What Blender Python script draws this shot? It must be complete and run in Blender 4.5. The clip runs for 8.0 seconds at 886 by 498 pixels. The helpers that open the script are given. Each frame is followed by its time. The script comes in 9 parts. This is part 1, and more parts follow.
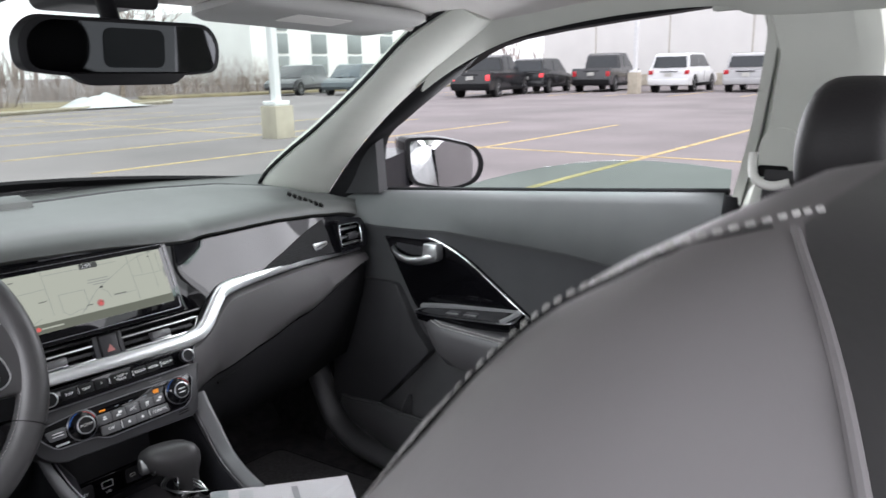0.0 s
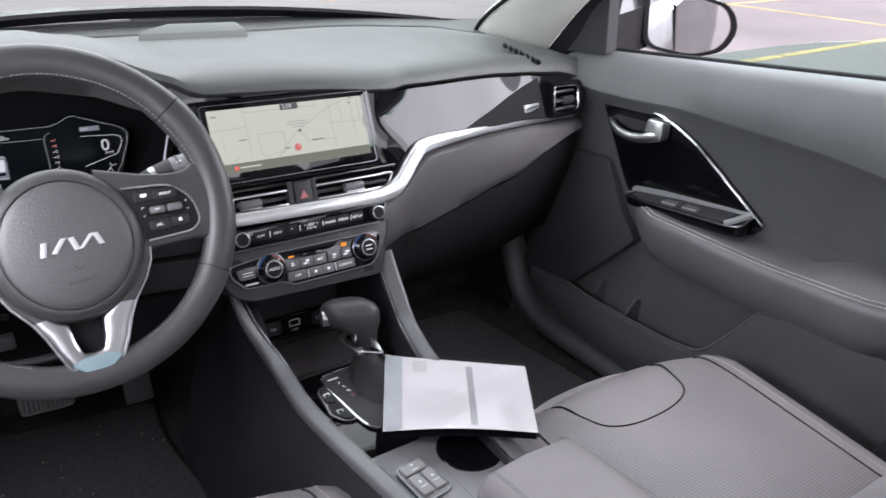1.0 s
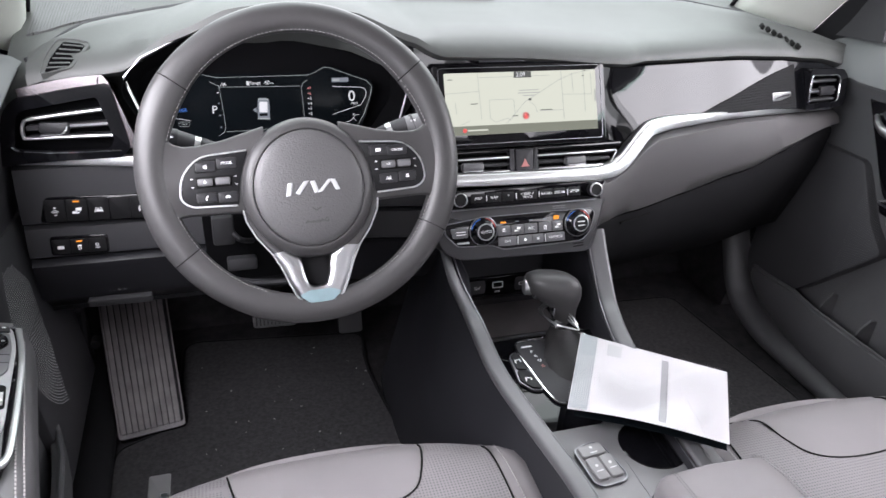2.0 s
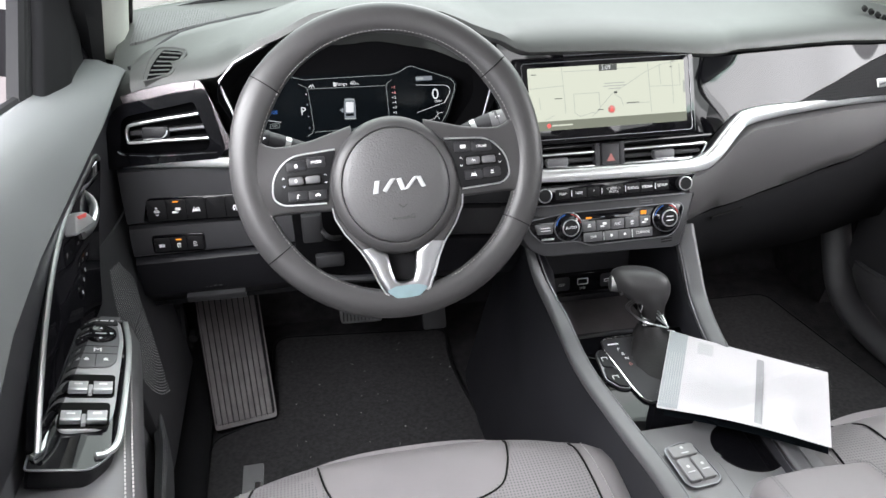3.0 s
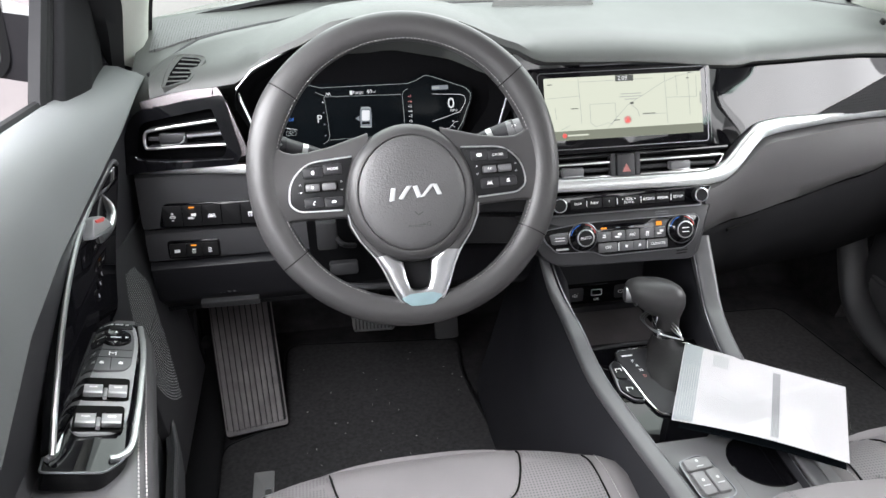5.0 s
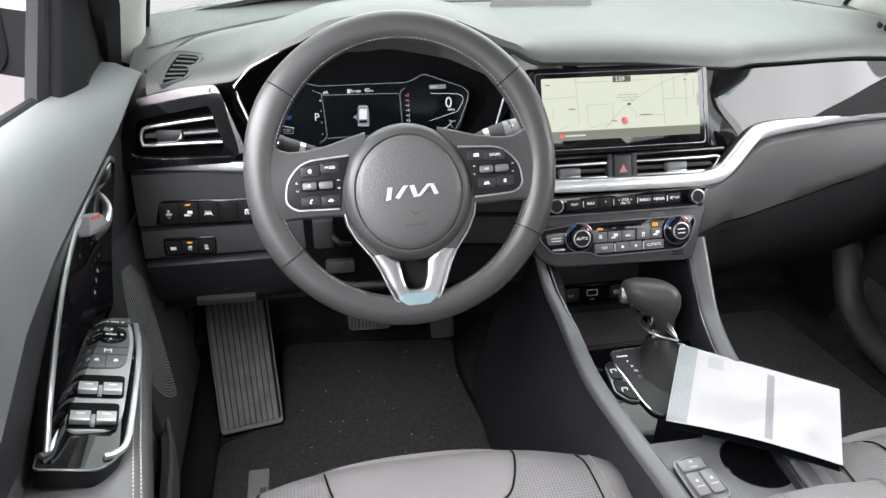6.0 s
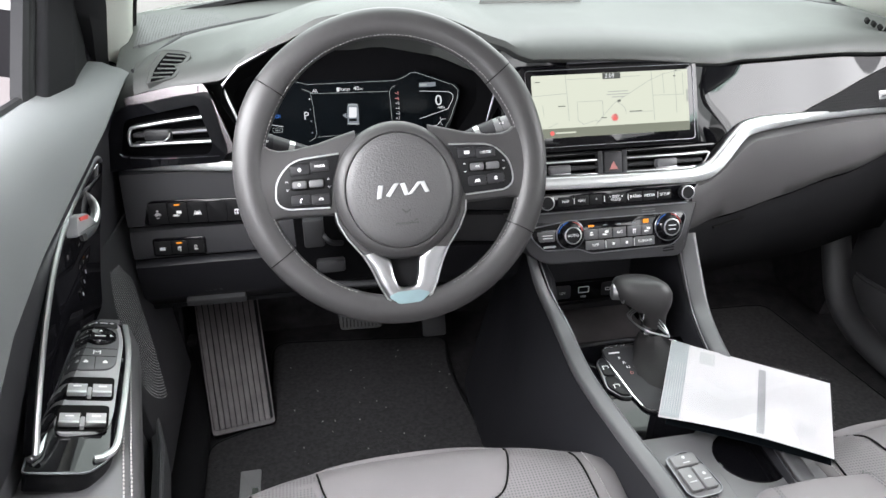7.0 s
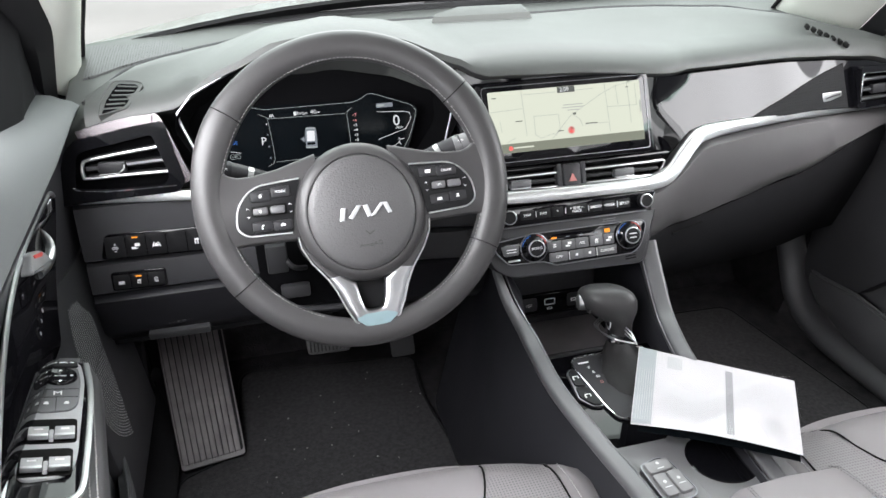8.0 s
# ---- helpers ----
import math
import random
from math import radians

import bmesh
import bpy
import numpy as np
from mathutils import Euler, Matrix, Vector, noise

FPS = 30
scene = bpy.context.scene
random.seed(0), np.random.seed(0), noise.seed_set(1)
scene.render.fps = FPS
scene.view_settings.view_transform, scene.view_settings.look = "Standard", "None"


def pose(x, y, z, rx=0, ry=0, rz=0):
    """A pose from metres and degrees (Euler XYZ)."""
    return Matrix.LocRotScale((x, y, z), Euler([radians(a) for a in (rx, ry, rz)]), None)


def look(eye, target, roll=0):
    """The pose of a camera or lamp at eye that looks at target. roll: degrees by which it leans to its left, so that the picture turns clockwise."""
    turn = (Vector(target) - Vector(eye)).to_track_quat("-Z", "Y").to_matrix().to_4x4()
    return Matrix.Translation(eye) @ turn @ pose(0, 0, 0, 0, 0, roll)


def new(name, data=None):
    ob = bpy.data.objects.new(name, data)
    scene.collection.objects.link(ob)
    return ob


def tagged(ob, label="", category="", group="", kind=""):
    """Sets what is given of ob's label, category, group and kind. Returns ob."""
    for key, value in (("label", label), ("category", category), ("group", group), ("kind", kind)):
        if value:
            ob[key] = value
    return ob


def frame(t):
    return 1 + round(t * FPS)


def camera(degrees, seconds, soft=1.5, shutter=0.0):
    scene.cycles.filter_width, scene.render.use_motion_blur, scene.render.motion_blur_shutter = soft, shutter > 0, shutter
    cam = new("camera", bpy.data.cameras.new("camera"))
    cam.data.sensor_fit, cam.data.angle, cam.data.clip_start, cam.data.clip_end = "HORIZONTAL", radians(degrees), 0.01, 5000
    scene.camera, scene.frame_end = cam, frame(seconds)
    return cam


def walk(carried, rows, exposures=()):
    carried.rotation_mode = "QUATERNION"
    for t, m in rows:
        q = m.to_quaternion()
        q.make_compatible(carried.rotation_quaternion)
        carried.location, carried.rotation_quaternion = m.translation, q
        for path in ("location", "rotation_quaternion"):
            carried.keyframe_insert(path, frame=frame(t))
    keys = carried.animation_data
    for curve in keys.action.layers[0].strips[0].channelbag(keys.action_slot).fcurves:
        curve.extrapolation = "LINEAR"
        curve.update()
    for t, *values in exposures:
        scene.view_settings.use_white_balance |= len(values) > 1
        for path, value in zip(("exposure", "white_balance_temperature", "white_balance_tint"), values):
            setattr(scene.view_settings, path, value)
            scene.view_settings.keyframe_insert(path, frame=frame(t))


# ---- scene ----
cam = camera(62.2, 8.0, shutter=0.2)
PATH = [
    (0, (-0.183, -0.905, 1.259), (0.972, -0.006, 0.931), -0.4),
    (0.1, (-0.163, -0.898, 1.271), (0.955, 0.038, 0.920), 0.4),
    (0.2, (-0.141, -0.884, 1.275), (0.942, 0.085, 0.901), 1.3),
    (0.3, (-0.129, -0.853, 1.276), (0.927, 0.132, 0.870), 2.4),
    (0.4, (-0.110, -0.851, 1.267), (0.903, 0.168, 0.835), 2.4),
    (0.5, (-0.109, -0.833, 1.261), (0.877, 0.198, 0.797), 3.2),
    (1, (-0.087, -0.802, 1.256), (0.715, 0.304, 0.636), 2.6),
    (1.5, (-0.089, -0.803, 1.275), (0.504, 0.398, 0.599), 2.4),
    (2, (-0.088, -0.803, 1.272), (0.321, 0.455, 0.565), 3.1),
    (3.5, (-0.097, -0.805, 1.271), (0.132, 0.497, 0.562), -1.3),
    (4, (-0.098, -0.803, 1.271), (0.132, 0.503, 0.570), -1.1),
    (4.5, (-0.100, -0.804, 1.267), (0.130, 0.506, 0.572), -0.7),
    (6, (-0.100, -0.804, 1.269), (0.138, 0.503, 0.572), 0.3),
    (6.5, (-0.101, -0.802, 1.267), (0.143, 0.502, 0.566), 0.4),
    (7, (-0.100, -0.802, 1.267), (0.156, 0.500, 0.568), 0.2),
    (7.5, (-0.100, -0.801, 1.267), (0.178, 0.499, 0.572), -0.1),
    (8, (-0.102, -0.800, 1.268), (0.231, 0.501, 0.600), -1.2),
]
walk(cam, [(t, look(e, a, r)) for t, e, a, r in PATH], [(0, 0.74, 6350, 15), (0.5, 0.84, 6300, 16), (1, 1.15, 6300, 20), (1.5, 1.37, 6300, 24), (2, 1.48, 6400, 19), (3.5, 1.53, 6500, 13), (8, 1.55, 6500, 13)])

# ---- world and light: an even, overcast winter sky ----
world = bpy.data.worlds.new("overcast_sky")
scene.world = world
world.use_nodes = True
_n, _l = world.node_tree.nodes, world.node_tree.links
_n.clear()
sky = _n.new("ShaderNodeTexSky")
sky.sky_type, sky.sun_disc = "NISHITA", False
sky.sun_elevation, sky.sun_rotation = radians(38), radians(140)
sky.air_density, sky.dust_density = 1.0, 3.0
grey = _n.new("ShaderNodeHueSaturation")
grey.inputs["Saturation"].default_value = 0.12
cloud = _n.new("ShaderNodeMix")
cloud.data_type = "RGBA"
cloud.inputs[0].default_value = 0.72
cloud.inputs[7].default_value = (9.2, 9.4, 9.6, 1)
bg = _n.new("ShaderNodeBackground")
bg.inputs["Strength"].default_value = 0.15
out = _n.new("ShaderNodeOutputWorld")
_l.new(sky.outputs[0], grey.inputs["Color"])
_l.new(grey.outputs[0], cloud.inputs[6])
_l.new(cloud.outputs[2], bg.inputs["Color"])
_l.new(bg.outputs[0], out.inputs["Surface"])
sun = new("sun", bpy.data.lights.new("sun", "SUN"))
sun.data.energy, sun.data.angle, sun.data.color = 1.0, radians(25), (1.0, 0.97, 0.93)
sun.matrix_world = look((2, -4, 6), (0.35, 0, 0.9))
scene.view_settings.exposure = 1.2


def window_light(name, centre, aim, w, h, watts):
    """The sky's light entering by a window opening."""
    a = bpy.data.lights.new(name, "AREA")
    a.shape, a.size, a.size_y, a.energy, a.color = "RECTANGLE", w, h, watts, (0.97, 0.99, 1.0)
    new(name, a).matrix_world = look(centre, aim)


window_light("windscreen_daylight", (0.35, 0.36, 1.31), (0.35, -0.05, 0.60), 1.1, 0.45, 1.9)
window_light("driver_window_daylight", (-0.385, -0.20, 1.20), (0.30, 0.0, 0.55), 0.60, 0.26, 3.9)
window_light("passenger_window_daylight", (1.085, -0.20, 1.20), (0.20, 0.0, 0.60), 0.72, 0.28, 2.6)
for _x, _nm, _w in ((-0.40, "rear_left_window_daylight", 3.6), (1.10, "rear_right_window_daylight", 1.6)):
    window_light(_nm, (_x, -1.10, 1.20), (0.35, -0.7, 0.9), 0.66, 0.28, _w)
window_light("rear_window_daylight", (0.35, -1.95, 1.29), (0.35, 0.0, 0.95), 1.1, 0.26, 2.6)

# ---- materials ----


def mat(name, base, rough=0.5, metal=0.0, var=0.15, scale=9.0, bump=0.0, grain=600.0, spec=0.5, coat=0.0, emit=0.0, rvar=0.08, screen=False):
    """A surface with large stains, fine grain and a roughness that wanders a little."""
    m = bpy.data.materials.new(name)
    m.use_nodes = True
    n, l = m.node_tree.nodes, m.node_tree.links
    b = n["Principled BSDF"]
    b.inputs["Metallic"].default_value = metal
    b.inputs["Specular IOR Level"].default_value = min(spec, 0.08) if screen else spec
    b.inputs["Coat Weight"].default_value = coat
    b.inputs["Coat Roughness"].default_value = 0.05
    tc = n.new("ShaderNodeTexCoord")
    big = n.new("ShaderNodeTexNoise")
    big.inputs["Scale"].default_value = scale
    big.inputs["Detail"].default_value = 5
    ramp = n.new("ShaderNodeMapRange")
    ramp.inputs["From Min"].default_value, ramp.inputs["From Max"].default_value = 0.3, 0.7
    ramp.inputs["To Min"].default_value, ramp.inputs["To Max"].default_value = 1 - var, 1 + var
    col = n.new("ShaderNodeVectorMath")
    col.operation = "SCALE"
    col.inputs[0].default_value = [c * (0.03 if screen else 1) for c in base[:3]]
    l.new(tc.outputs["Object"], big.inputs["Vector"])
    l.new(big.outputs["Fac"], ramp.inputs["Value"])
    l.new(ramp.outputs[0], col.inputs["Scale"])
    l.new(col.outputs[0], b.inputs["Base Color"])
    rr = n.new("ShaderNodeMapRange")
    rr.inputs["To Min"].default_value, rr.inputs["To Max"].default_value = max(0.02, rough - rvar), min(1, rough + rvar)
    l.new(big.outputs["Fac"], rr.inputs["Value"])
    l.new(rr.outputs[0], b.inputs["Roughness"])
    if bump:
        fine = n.new("ShaderNodeTexNoise")
        fine.inputs["Scale"].default_value = grain
        fine.inputs["Detail"].default_value = 2
        bp = n.new("ShaderNodeBump")
        bp.inputs["Strength"].default_value = bump
        bp.inputs["Distance"].default_value = 0.4 / grain
        l.new(tc.outputs["Object"], fine.inputs["Vector"])
        l.new(fine.outputs["Fac"], bp.inputs["Height"])
        l.new(bp.outputs[0], b.inputs["Normal"])
    if emit:
        b.inputs["Emission Color"].default_value = (*base[:3], 1)
        b.inputs["Emission Strength"].default_value = emit
    return m


def glass(name, tint, gloss=0.6):
    """Thin clear pane: what is behind it, tinted, and a mirror that grows towards grazing."""
    m = bpy.data.materials.new(name)
    m.use_nodes = True
    n, l = m.node_tree.nodes, m.node_tree.links
    n.remove(n["Principled BSDF"])
    tr, gl, fr, mix, k = (n.new("ShaderNode" + s) for s in ("BsdfTransparent", "BsdfGlossy", "Fresnel", "MixShader", "Math"))
    tr.inputs["Color"].default_value = (*tint, 1)
    gl.inputs["Roughness"].default_value = 0.01
    fr.inputs["IOR"].default_value = 1.45
    k.operation = "MULTIPLY"
    k.inputs[1].default_value = gloss
    l.new(fr.outputs[0], k.inputs[0])
    l.new(k.outputs[0], mix.inputs[0])
    l.new(tr.outputs[0], mix.inputs[1])
    l.new(gl.outputs[0], mix.inputs[2])
    l.new(mix.outputs[0], n["Material Output"].inputs["Surface"])
    return m


def dotted(m, pitch, depth=0.6, dark=0.35, keep=(1, 1, 1)):
    """Adds round perforations, pitch metres apart, to a leather or plastic."""
    n, l = m.node_tree.nodes, m.node_tree.links
    b = n["Principled BSDF"]
    tc = n.new("ShaderNodeTexCoord")
    v = n.new("ShaderNodeTexVoronoi")
    v.inputs["Scale"].default_value = 1 / pitch
    v.inputs["Randomness"].default_value = 0.0
    r = n.new("ShaderNodeMapRange")
    r.inputs["From Min"].default_value, r.inputs["From Max"].default_value = 0.22, 0.34
    r.inputs["To Min"].default_value, r.inputs["To Max"].default_value = dark, 1
    flat = n.new("ShaderNodeVectorMath")
    flat.operation = "MULTIPLY"
    flat.inputs[1].default_value = keep
    l.new(tc.outputs["Object"], flat.inputs[0])
    l.new(flat.outputs[0], v.inputs["Vector"])
    l.new(v.outputs["Distance"], r.inputs["Value"])
    s = n.new("ShaderNodeVectorMath")
    s.operation = "SCALE"
    l.new(b.inputs["Base Color"].links[0].from_socket, s.inputs[0])
    l.new(r.outputs[0], s.inputs["Scale"])
    l.new(s.outputs[0], b.inputs["Base Color"])
    bp = n.new("ShaderNodeBump")
    bp.inputs["Strength"].default_value = depth
    bp.inputs["Distance"].default_value = 0.001
    l.new(r.outputs[0], bp.inputs["Height"])
    l.new(bp.outputs[0], b.inputs["Normal"])
    return m


PAD = mat("soft_dash_skin", (0.057, 0.060, 0.058), 0.50, bump=0.35, grain=900, var=0.06)
PLASTIC = mat("dark_grained_plastic", (0.029, 0.029, 0.032), 0.50, spec=0.32, bump=0.3, grain=1100, var=0.1)
LOWER = mat("black_hard_plastic", (0.025, 0.025, 0.027), 0.60, spec=0.25, bump=0.3, grain=900, var=0.15)
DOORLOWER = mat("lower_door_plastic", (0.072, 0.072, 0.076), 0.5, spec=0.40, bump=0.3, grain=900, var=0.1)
DOORSKIN = mat("door_skin", (0.094, 0.099, 0.100), 0.55, spec=0.28, bump=0.3, grain=900, var=0.08)
# door skin copy, darkened to hold the shade below the crease
DOORBAND = mat("shaded_door_skin", (0.076, 0.078, 0.082), 0.55, spec=0.28, bump=0.3, grain=900, var=0.08)
LEATHER = mat("black_leather", (0.037, 0.036, 0.037), 0.42, spec=0.42, bump=0.12, grain=700, var=0.1)
GAITER = mat("soft_black_gaiter", (0.018, 0.017, 0.018), 0.55, spec=0.25, bump=0.3, grain=300, var=0.12)
SEATLEATHER = mat("charcoal_seat_leather", (0.19, 0.178, 0.184), 0.55, spec=0.28, bump=0.10, grain=600, var=0.06)
PERF = dotted(mat("perforated_seat_leather", (0.175, 0.164, 0.170), 0.5, var=0.08), 0.0042, 0.3, 0.55, (1, 1, 0))
FINEGRILLE = dotted(mat("fine_speaker_mesh", (0.075, 0.076, 0.078), 0.5, var=0.05), 0.0042, 0.8, 0.3, (1, 1, 0))
AIRBAG = mat("grained_airbag_cover", (0.060, 0.059, 0.061), 0.45, bump=0.7, grain=480, var=0.06)
GLOSS = mat("piano_black", (0.004, 0.004, 0.005), 0.03, spec=0.33, coat=0.0, var=0.1, rvar=0.01)
SATIN = mat("satin_silver", (0.62, 0.63, 0.635), 0.34, metal=1.0, var=0.04, bump=0.05, grain=2000)
SPOKESILVER = mat("satin_spoke_silver", (0.44, 0.445, 0.46), 0.34, metal=1.0, var=0.05, bump=0.04, grain=2000)
# silver tinted teal to imitate a reflection on the spoke
TEALSHEEN = mat("teal_reflection_tint", (0.40, 0.56, 0.60), 0.36, metal=1.0, var=0.1, scale=40)
EMBLEM = mat("emblem_silver", (0.46, 0.47, 0.48), 0.5, metal=0.6, var=0.05)
EMBOSS = mat("embossed_mark", (0.022, 0.022, 0.023), 0.6, var=0.1)
CHROME = mat("chrome", (0.85, 0.86, 0.87), 0.09, metal=1.0, var=0.03, rvar=0.04)
GREYMETAL = mat("dark_satin_metal", (0.22, 0.22, 0.235), 0.33, metal=1.0, var=0.05)
BUTTON = mat("button_plastic", (0.018, 0.018, 0.020), 0.45, var=0.1, spec=0.25)
# pinkish metal that imitates sky mirrored in piano black
SKYBAND = mat("sky_reflection_tint", (0.150, 0.136, 0.142), 0.26, metal=1.0, var=0.05)
# colour stands in for the shade inside the binnacle, vents and column gap
SHADEBLACK = mat("recess_shade_black", (0.003, 0.003, 0.0035), 0.95, var=0.1, spec=0.05)
DECKGREY = mat("grey_console_deck", (0.14, 0.14, 0.144), 0.42, bump=0.15, grain=1200, var=0.06)
RAILGREY = mat("grey_console_rail", (0.088, 0.088, 0.092), 0.36, bump=0.12, grain=1200, var=0.06)
PODGREY = mat("satin_grey_switch_plate", (0.31, 0.315, 0.32), 0.34, bump=0.1, grain=1200, var=0.06)
SWITCHGREY = mat("grey_window_switch", (0.38, 0.385, 0.39), 0.36, var=0.06)
FOOTGREY = mat("worn_grey_foot_rest", (0.125, 0.114, 0.117), 0.55, bump=0.4, grain=700, var=0.25, scale=30)
GRILLEGREY = mat("speaker_panel_plastic", (0.036, 0.036, 0.039), 0.5, spec=0.35, bump=0.3, grain=900, var=0.1)
# satin silver paled so that its colour carries the windows' reflection
PALESHEEN = mat("sheen_painted_silver", (0.46, 0.47, 0.485), 0.33, metal=0.5, var=0.05)
# pale grey for painted hole-rim glints and for some key symbols
SPECK = mat("glint_and_symbol_grey", (0.50, 0.50, 0.505), 0.5, var=0.1)
KNOBFACE = mat("matt_black_knob", (0.009, 0.009, 0.010), 0.5, var=0.1, spec=0.15)
PEDAL = mat("pedal_rubber", (0.030, 0.029, 0.030), 0.6, var=0.2)
KNEEPAD = mat("knee_pad_skin", (0.074, 0.071, 0.073), 0.46, bump=0.15, grain=800, var=0.08)
ARMLEATHER = mat("armrest_leather", (0.100, 0.098, 0.102), 0.42, bump=0.15, grain=700, var=0.08)
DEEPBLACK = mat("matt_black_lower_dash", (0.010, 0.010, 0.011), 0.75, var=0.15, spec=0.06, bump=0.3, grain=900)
KEYGREY = mat("mid_grey_key", (0.17, 0.17, 0.174), 0.42, var=0.06)
GREYBUTTON = mat("grey_button_plastic", (0.095, 0.095, 0.10), 0.42, var=0.08)
CONSOLESIDE = mat("smooth_black_console_side", (0.015, 0.015, 0.018), 0.42, spec=0.28, bump=0.15, grain=1100, var=0.1)
CARPET = mat("loop_carpet", (0.026, 0.025, 0.027), 0.95, bump=1.0, grain=260, var=0.35, scale=40, spec=0.1)
MATPILE = mat("floor_mat_pile", (0.042, 0.041, 0.043), 0.95, bump=1.0, grain=380, var=0.26, scale=140, spec=0.1)
RUBBER = mat("grey_rubber", (0.15, 0.139, 0.144), 0.6, var=0.2, scale=20)
SEAL = mat("black_seal", (0.010, 0.010, 0.011), 0.6, var=0.2, spec=0.12)
FABRIC = mat("light_grey_pillar_fabric", (0.455, 0.47, 0.43), 0.9, bump=0.5, grain=1200, var=0.05)
LINER = mat("headliner_fabric", (0.50, 0.49, 0.47), 0.95, bump=0.5, grain=900, var=0.05)
THREAD = mat("pale_stitch_thread", (0.42, 0.41, 0.40), 0.7, var=0.2, scale=200)
RIMTHREAD = mat("grey_rim_thread", (0.27, 0.265, 0.26), 0.7, var=0.3, scale=200)
DARKTHREAD = mat("grey_stitch_thread", (0.13, 0.13, 0.13), 0.7, var=0.2, scale=200)
# near-black that paints the shade inside seams, slots and recesses
SEAMLINE = mat("gap_shade_black", (0.006, 0.006, 0.006), 0.8, var=0.1, spec=0.1)
LEGEND = mat("white_legend", (0.88, 0.88, 0.88), 0.5, var=0.03)
KNOBRIM = mat("brushed_knob_rim", (0.60, 0.61, 0.62), 0.30, metal=1.0, var=0.05)
BELT = mat("seat_belt_webbing", (0.012, 0.012, 0.013), 0.7, bump=0.6, grain=1500, var=0.1)
PALEPLASTIC = mat("pale_grey_plastic", (0.52, 0.52, 0.49), 0.45, var=0.04)
PAPER = mat("white_printed_paper", (0.54, 0.53, 0.54), 0.6, var=0.03, scale=14)
PAPERGREY = mat("grey_print", (0.45, 0.455, 0.46), 0.6, var=0.08)
PAPERFAINT = mat("faint_print", (0.535, 0.545, 0.55), 0.6, var=0.05)
PAPERDARK = mat("dark_print", (0.27, 0.27, 0.28), 0.6, var=0.1)
PAPERTEAL = mat("pale_teal_print", (0.33, 0.36, 0.365), 0.5, var=0.08)
SLEEVE = glass("clear_plastic_sleeve", (0.95, 0.94, 0.95), 0.6)
WSGLASS = glass("green_tinted_windscreen", (0.85, 0.95, 0.89), 0.03)
# tint added to the rear panes to dim the sky in the cabin mirror
DIMGLASS = glass("dimming_rear_glass", (0.38, 0.40, 0.39), 0.5)
SIDEGLASS = glass("green_tinted_side_glass", (0.80, 0.90, 0.86), 0.5)
MIRROR = mat("mirror_silvering", (0.86, 0.87, 0.88), 0.02, metal=1.0, var=0.01, rvar=0.005)
BODYPAINT = mat("black_car_paint", (0.012, 0.012, 0.014), 0.22, coat=0.15, spec=0.25, var=0.1)
SCREENBLACK = mat("display_glass_black", (0.003, 0.004, 0.005), 0.10, var=0.05, spec=0.06, rvar=0.01)
MAPGREEN = mat("map_background", (0.66, 0.70, 0.58), 0.12, var=0.015, emit=0.38, screen=True)
MAPROAD = mat("map_road", (0.42, 0.45, 0.41), 0.12, var=0.05, emit=0.40, screen=True)
MAPBAR = mat("map_status_bar", (0.26, 0.28, 0.22), 0.12, var=0.05, emit=0.32, screen=True)
MAPDARK = mat("map_caption", (0.14, 0.15, 0.14), 0.12, var=0.05, emit=0.3, screen=True)
RED = mat("red_marker", (0.50, 0.07, 0.06), 0.4, var=0.05, emit=0.15)
DULLRED = mat("dull_red_legend", (0.34, 0.12, 0.11), 0.5, var=0.05, emit=0.08)
BLUE = mat("blue_gauge", (0.05, 0.16, 0.50), 0.2, var=0.1, emit=0.45, screen=True)
AMBER = mat("amber_indicator", (0.80, 0.28, 0.03), 0.3, var=0.05, emit=0.55, screen=True)
ICON = mat("pale_display_symbol", (0.50, 0.56, 0.56), 0.2, var=0.1, emit=0.26, screen=True)
GLOW = mat("white_display_glyph", (0.75, 0.78, 0.80), 0.2, var=0.02, emit=0.38, screen=True)
DIMGLOW = mat("dim_display_line", (0.16, 0.18, 0.20), 0.2, var=0.05, emit=0.5, screen=True)
CARBON = dotted(mat("honeycomb_black", (0.014, 0.014, 0.015), 0.6, var=0.1, spec=0.10), 0.0042, 0.8, 0.2, (1, 0, 1))
GREYPLASTIC = mat("grey_satin_plastic", (0.19, 0.19, 0.195), 0.38, bump=0.15, grain=1200, var=0.06)
DARKMIRROR = mat("dimmed_mirror", (0.034, 0.035, 0.037), 0.02, metal=1.0, var=0.02, rvar=0.01)
VISORCLOTH = mat("visor_cloth", (0.30, 0.30, 0.29), 0.9, bump=0.5, grain=900, var=0.05)

# ---- building helpers ----
XC = 0.35  # the car's centreline; the steering wheel stands at x = 0


def part(name, bm, material, parent=None, label="", angle=40):
    """One bmesh as one object, under its thing."""
    bmesh.ops.recalc_face_normals(bm, faces=bm.faces)
    me = bpy.data.meshes.new(name)
    bm.to_mesh(me)
    bm.free()
    for p in me.polygons:
        p.use_smooth = True
    me.set_sharp_from_angle(angle=radians(angle))
    me.materials.append(material)
    ob = new(name, me)
    if parent is not None:
        ob.parent = parent
    return tagged(ob, label)


def thing(name, label, category, at=(0, 0, 0), group="", kind=""):
    """An empty at a thing's base, to carry its parts, which are built in place."""
    ob = new(name)
    ob.empty_display_size = 0.05
    return tagged(ob, label, category, group, kind)


def basis(o, u, v):
    u, v = Vector(u).normalized(), Vector(v).normalized()
    w = u.cross(v).normalized()
    v = w.cross(u)
    m = Matrix((u, v, w)).transposed().to_4x4()
    m.translation = Vector(o)
    return m


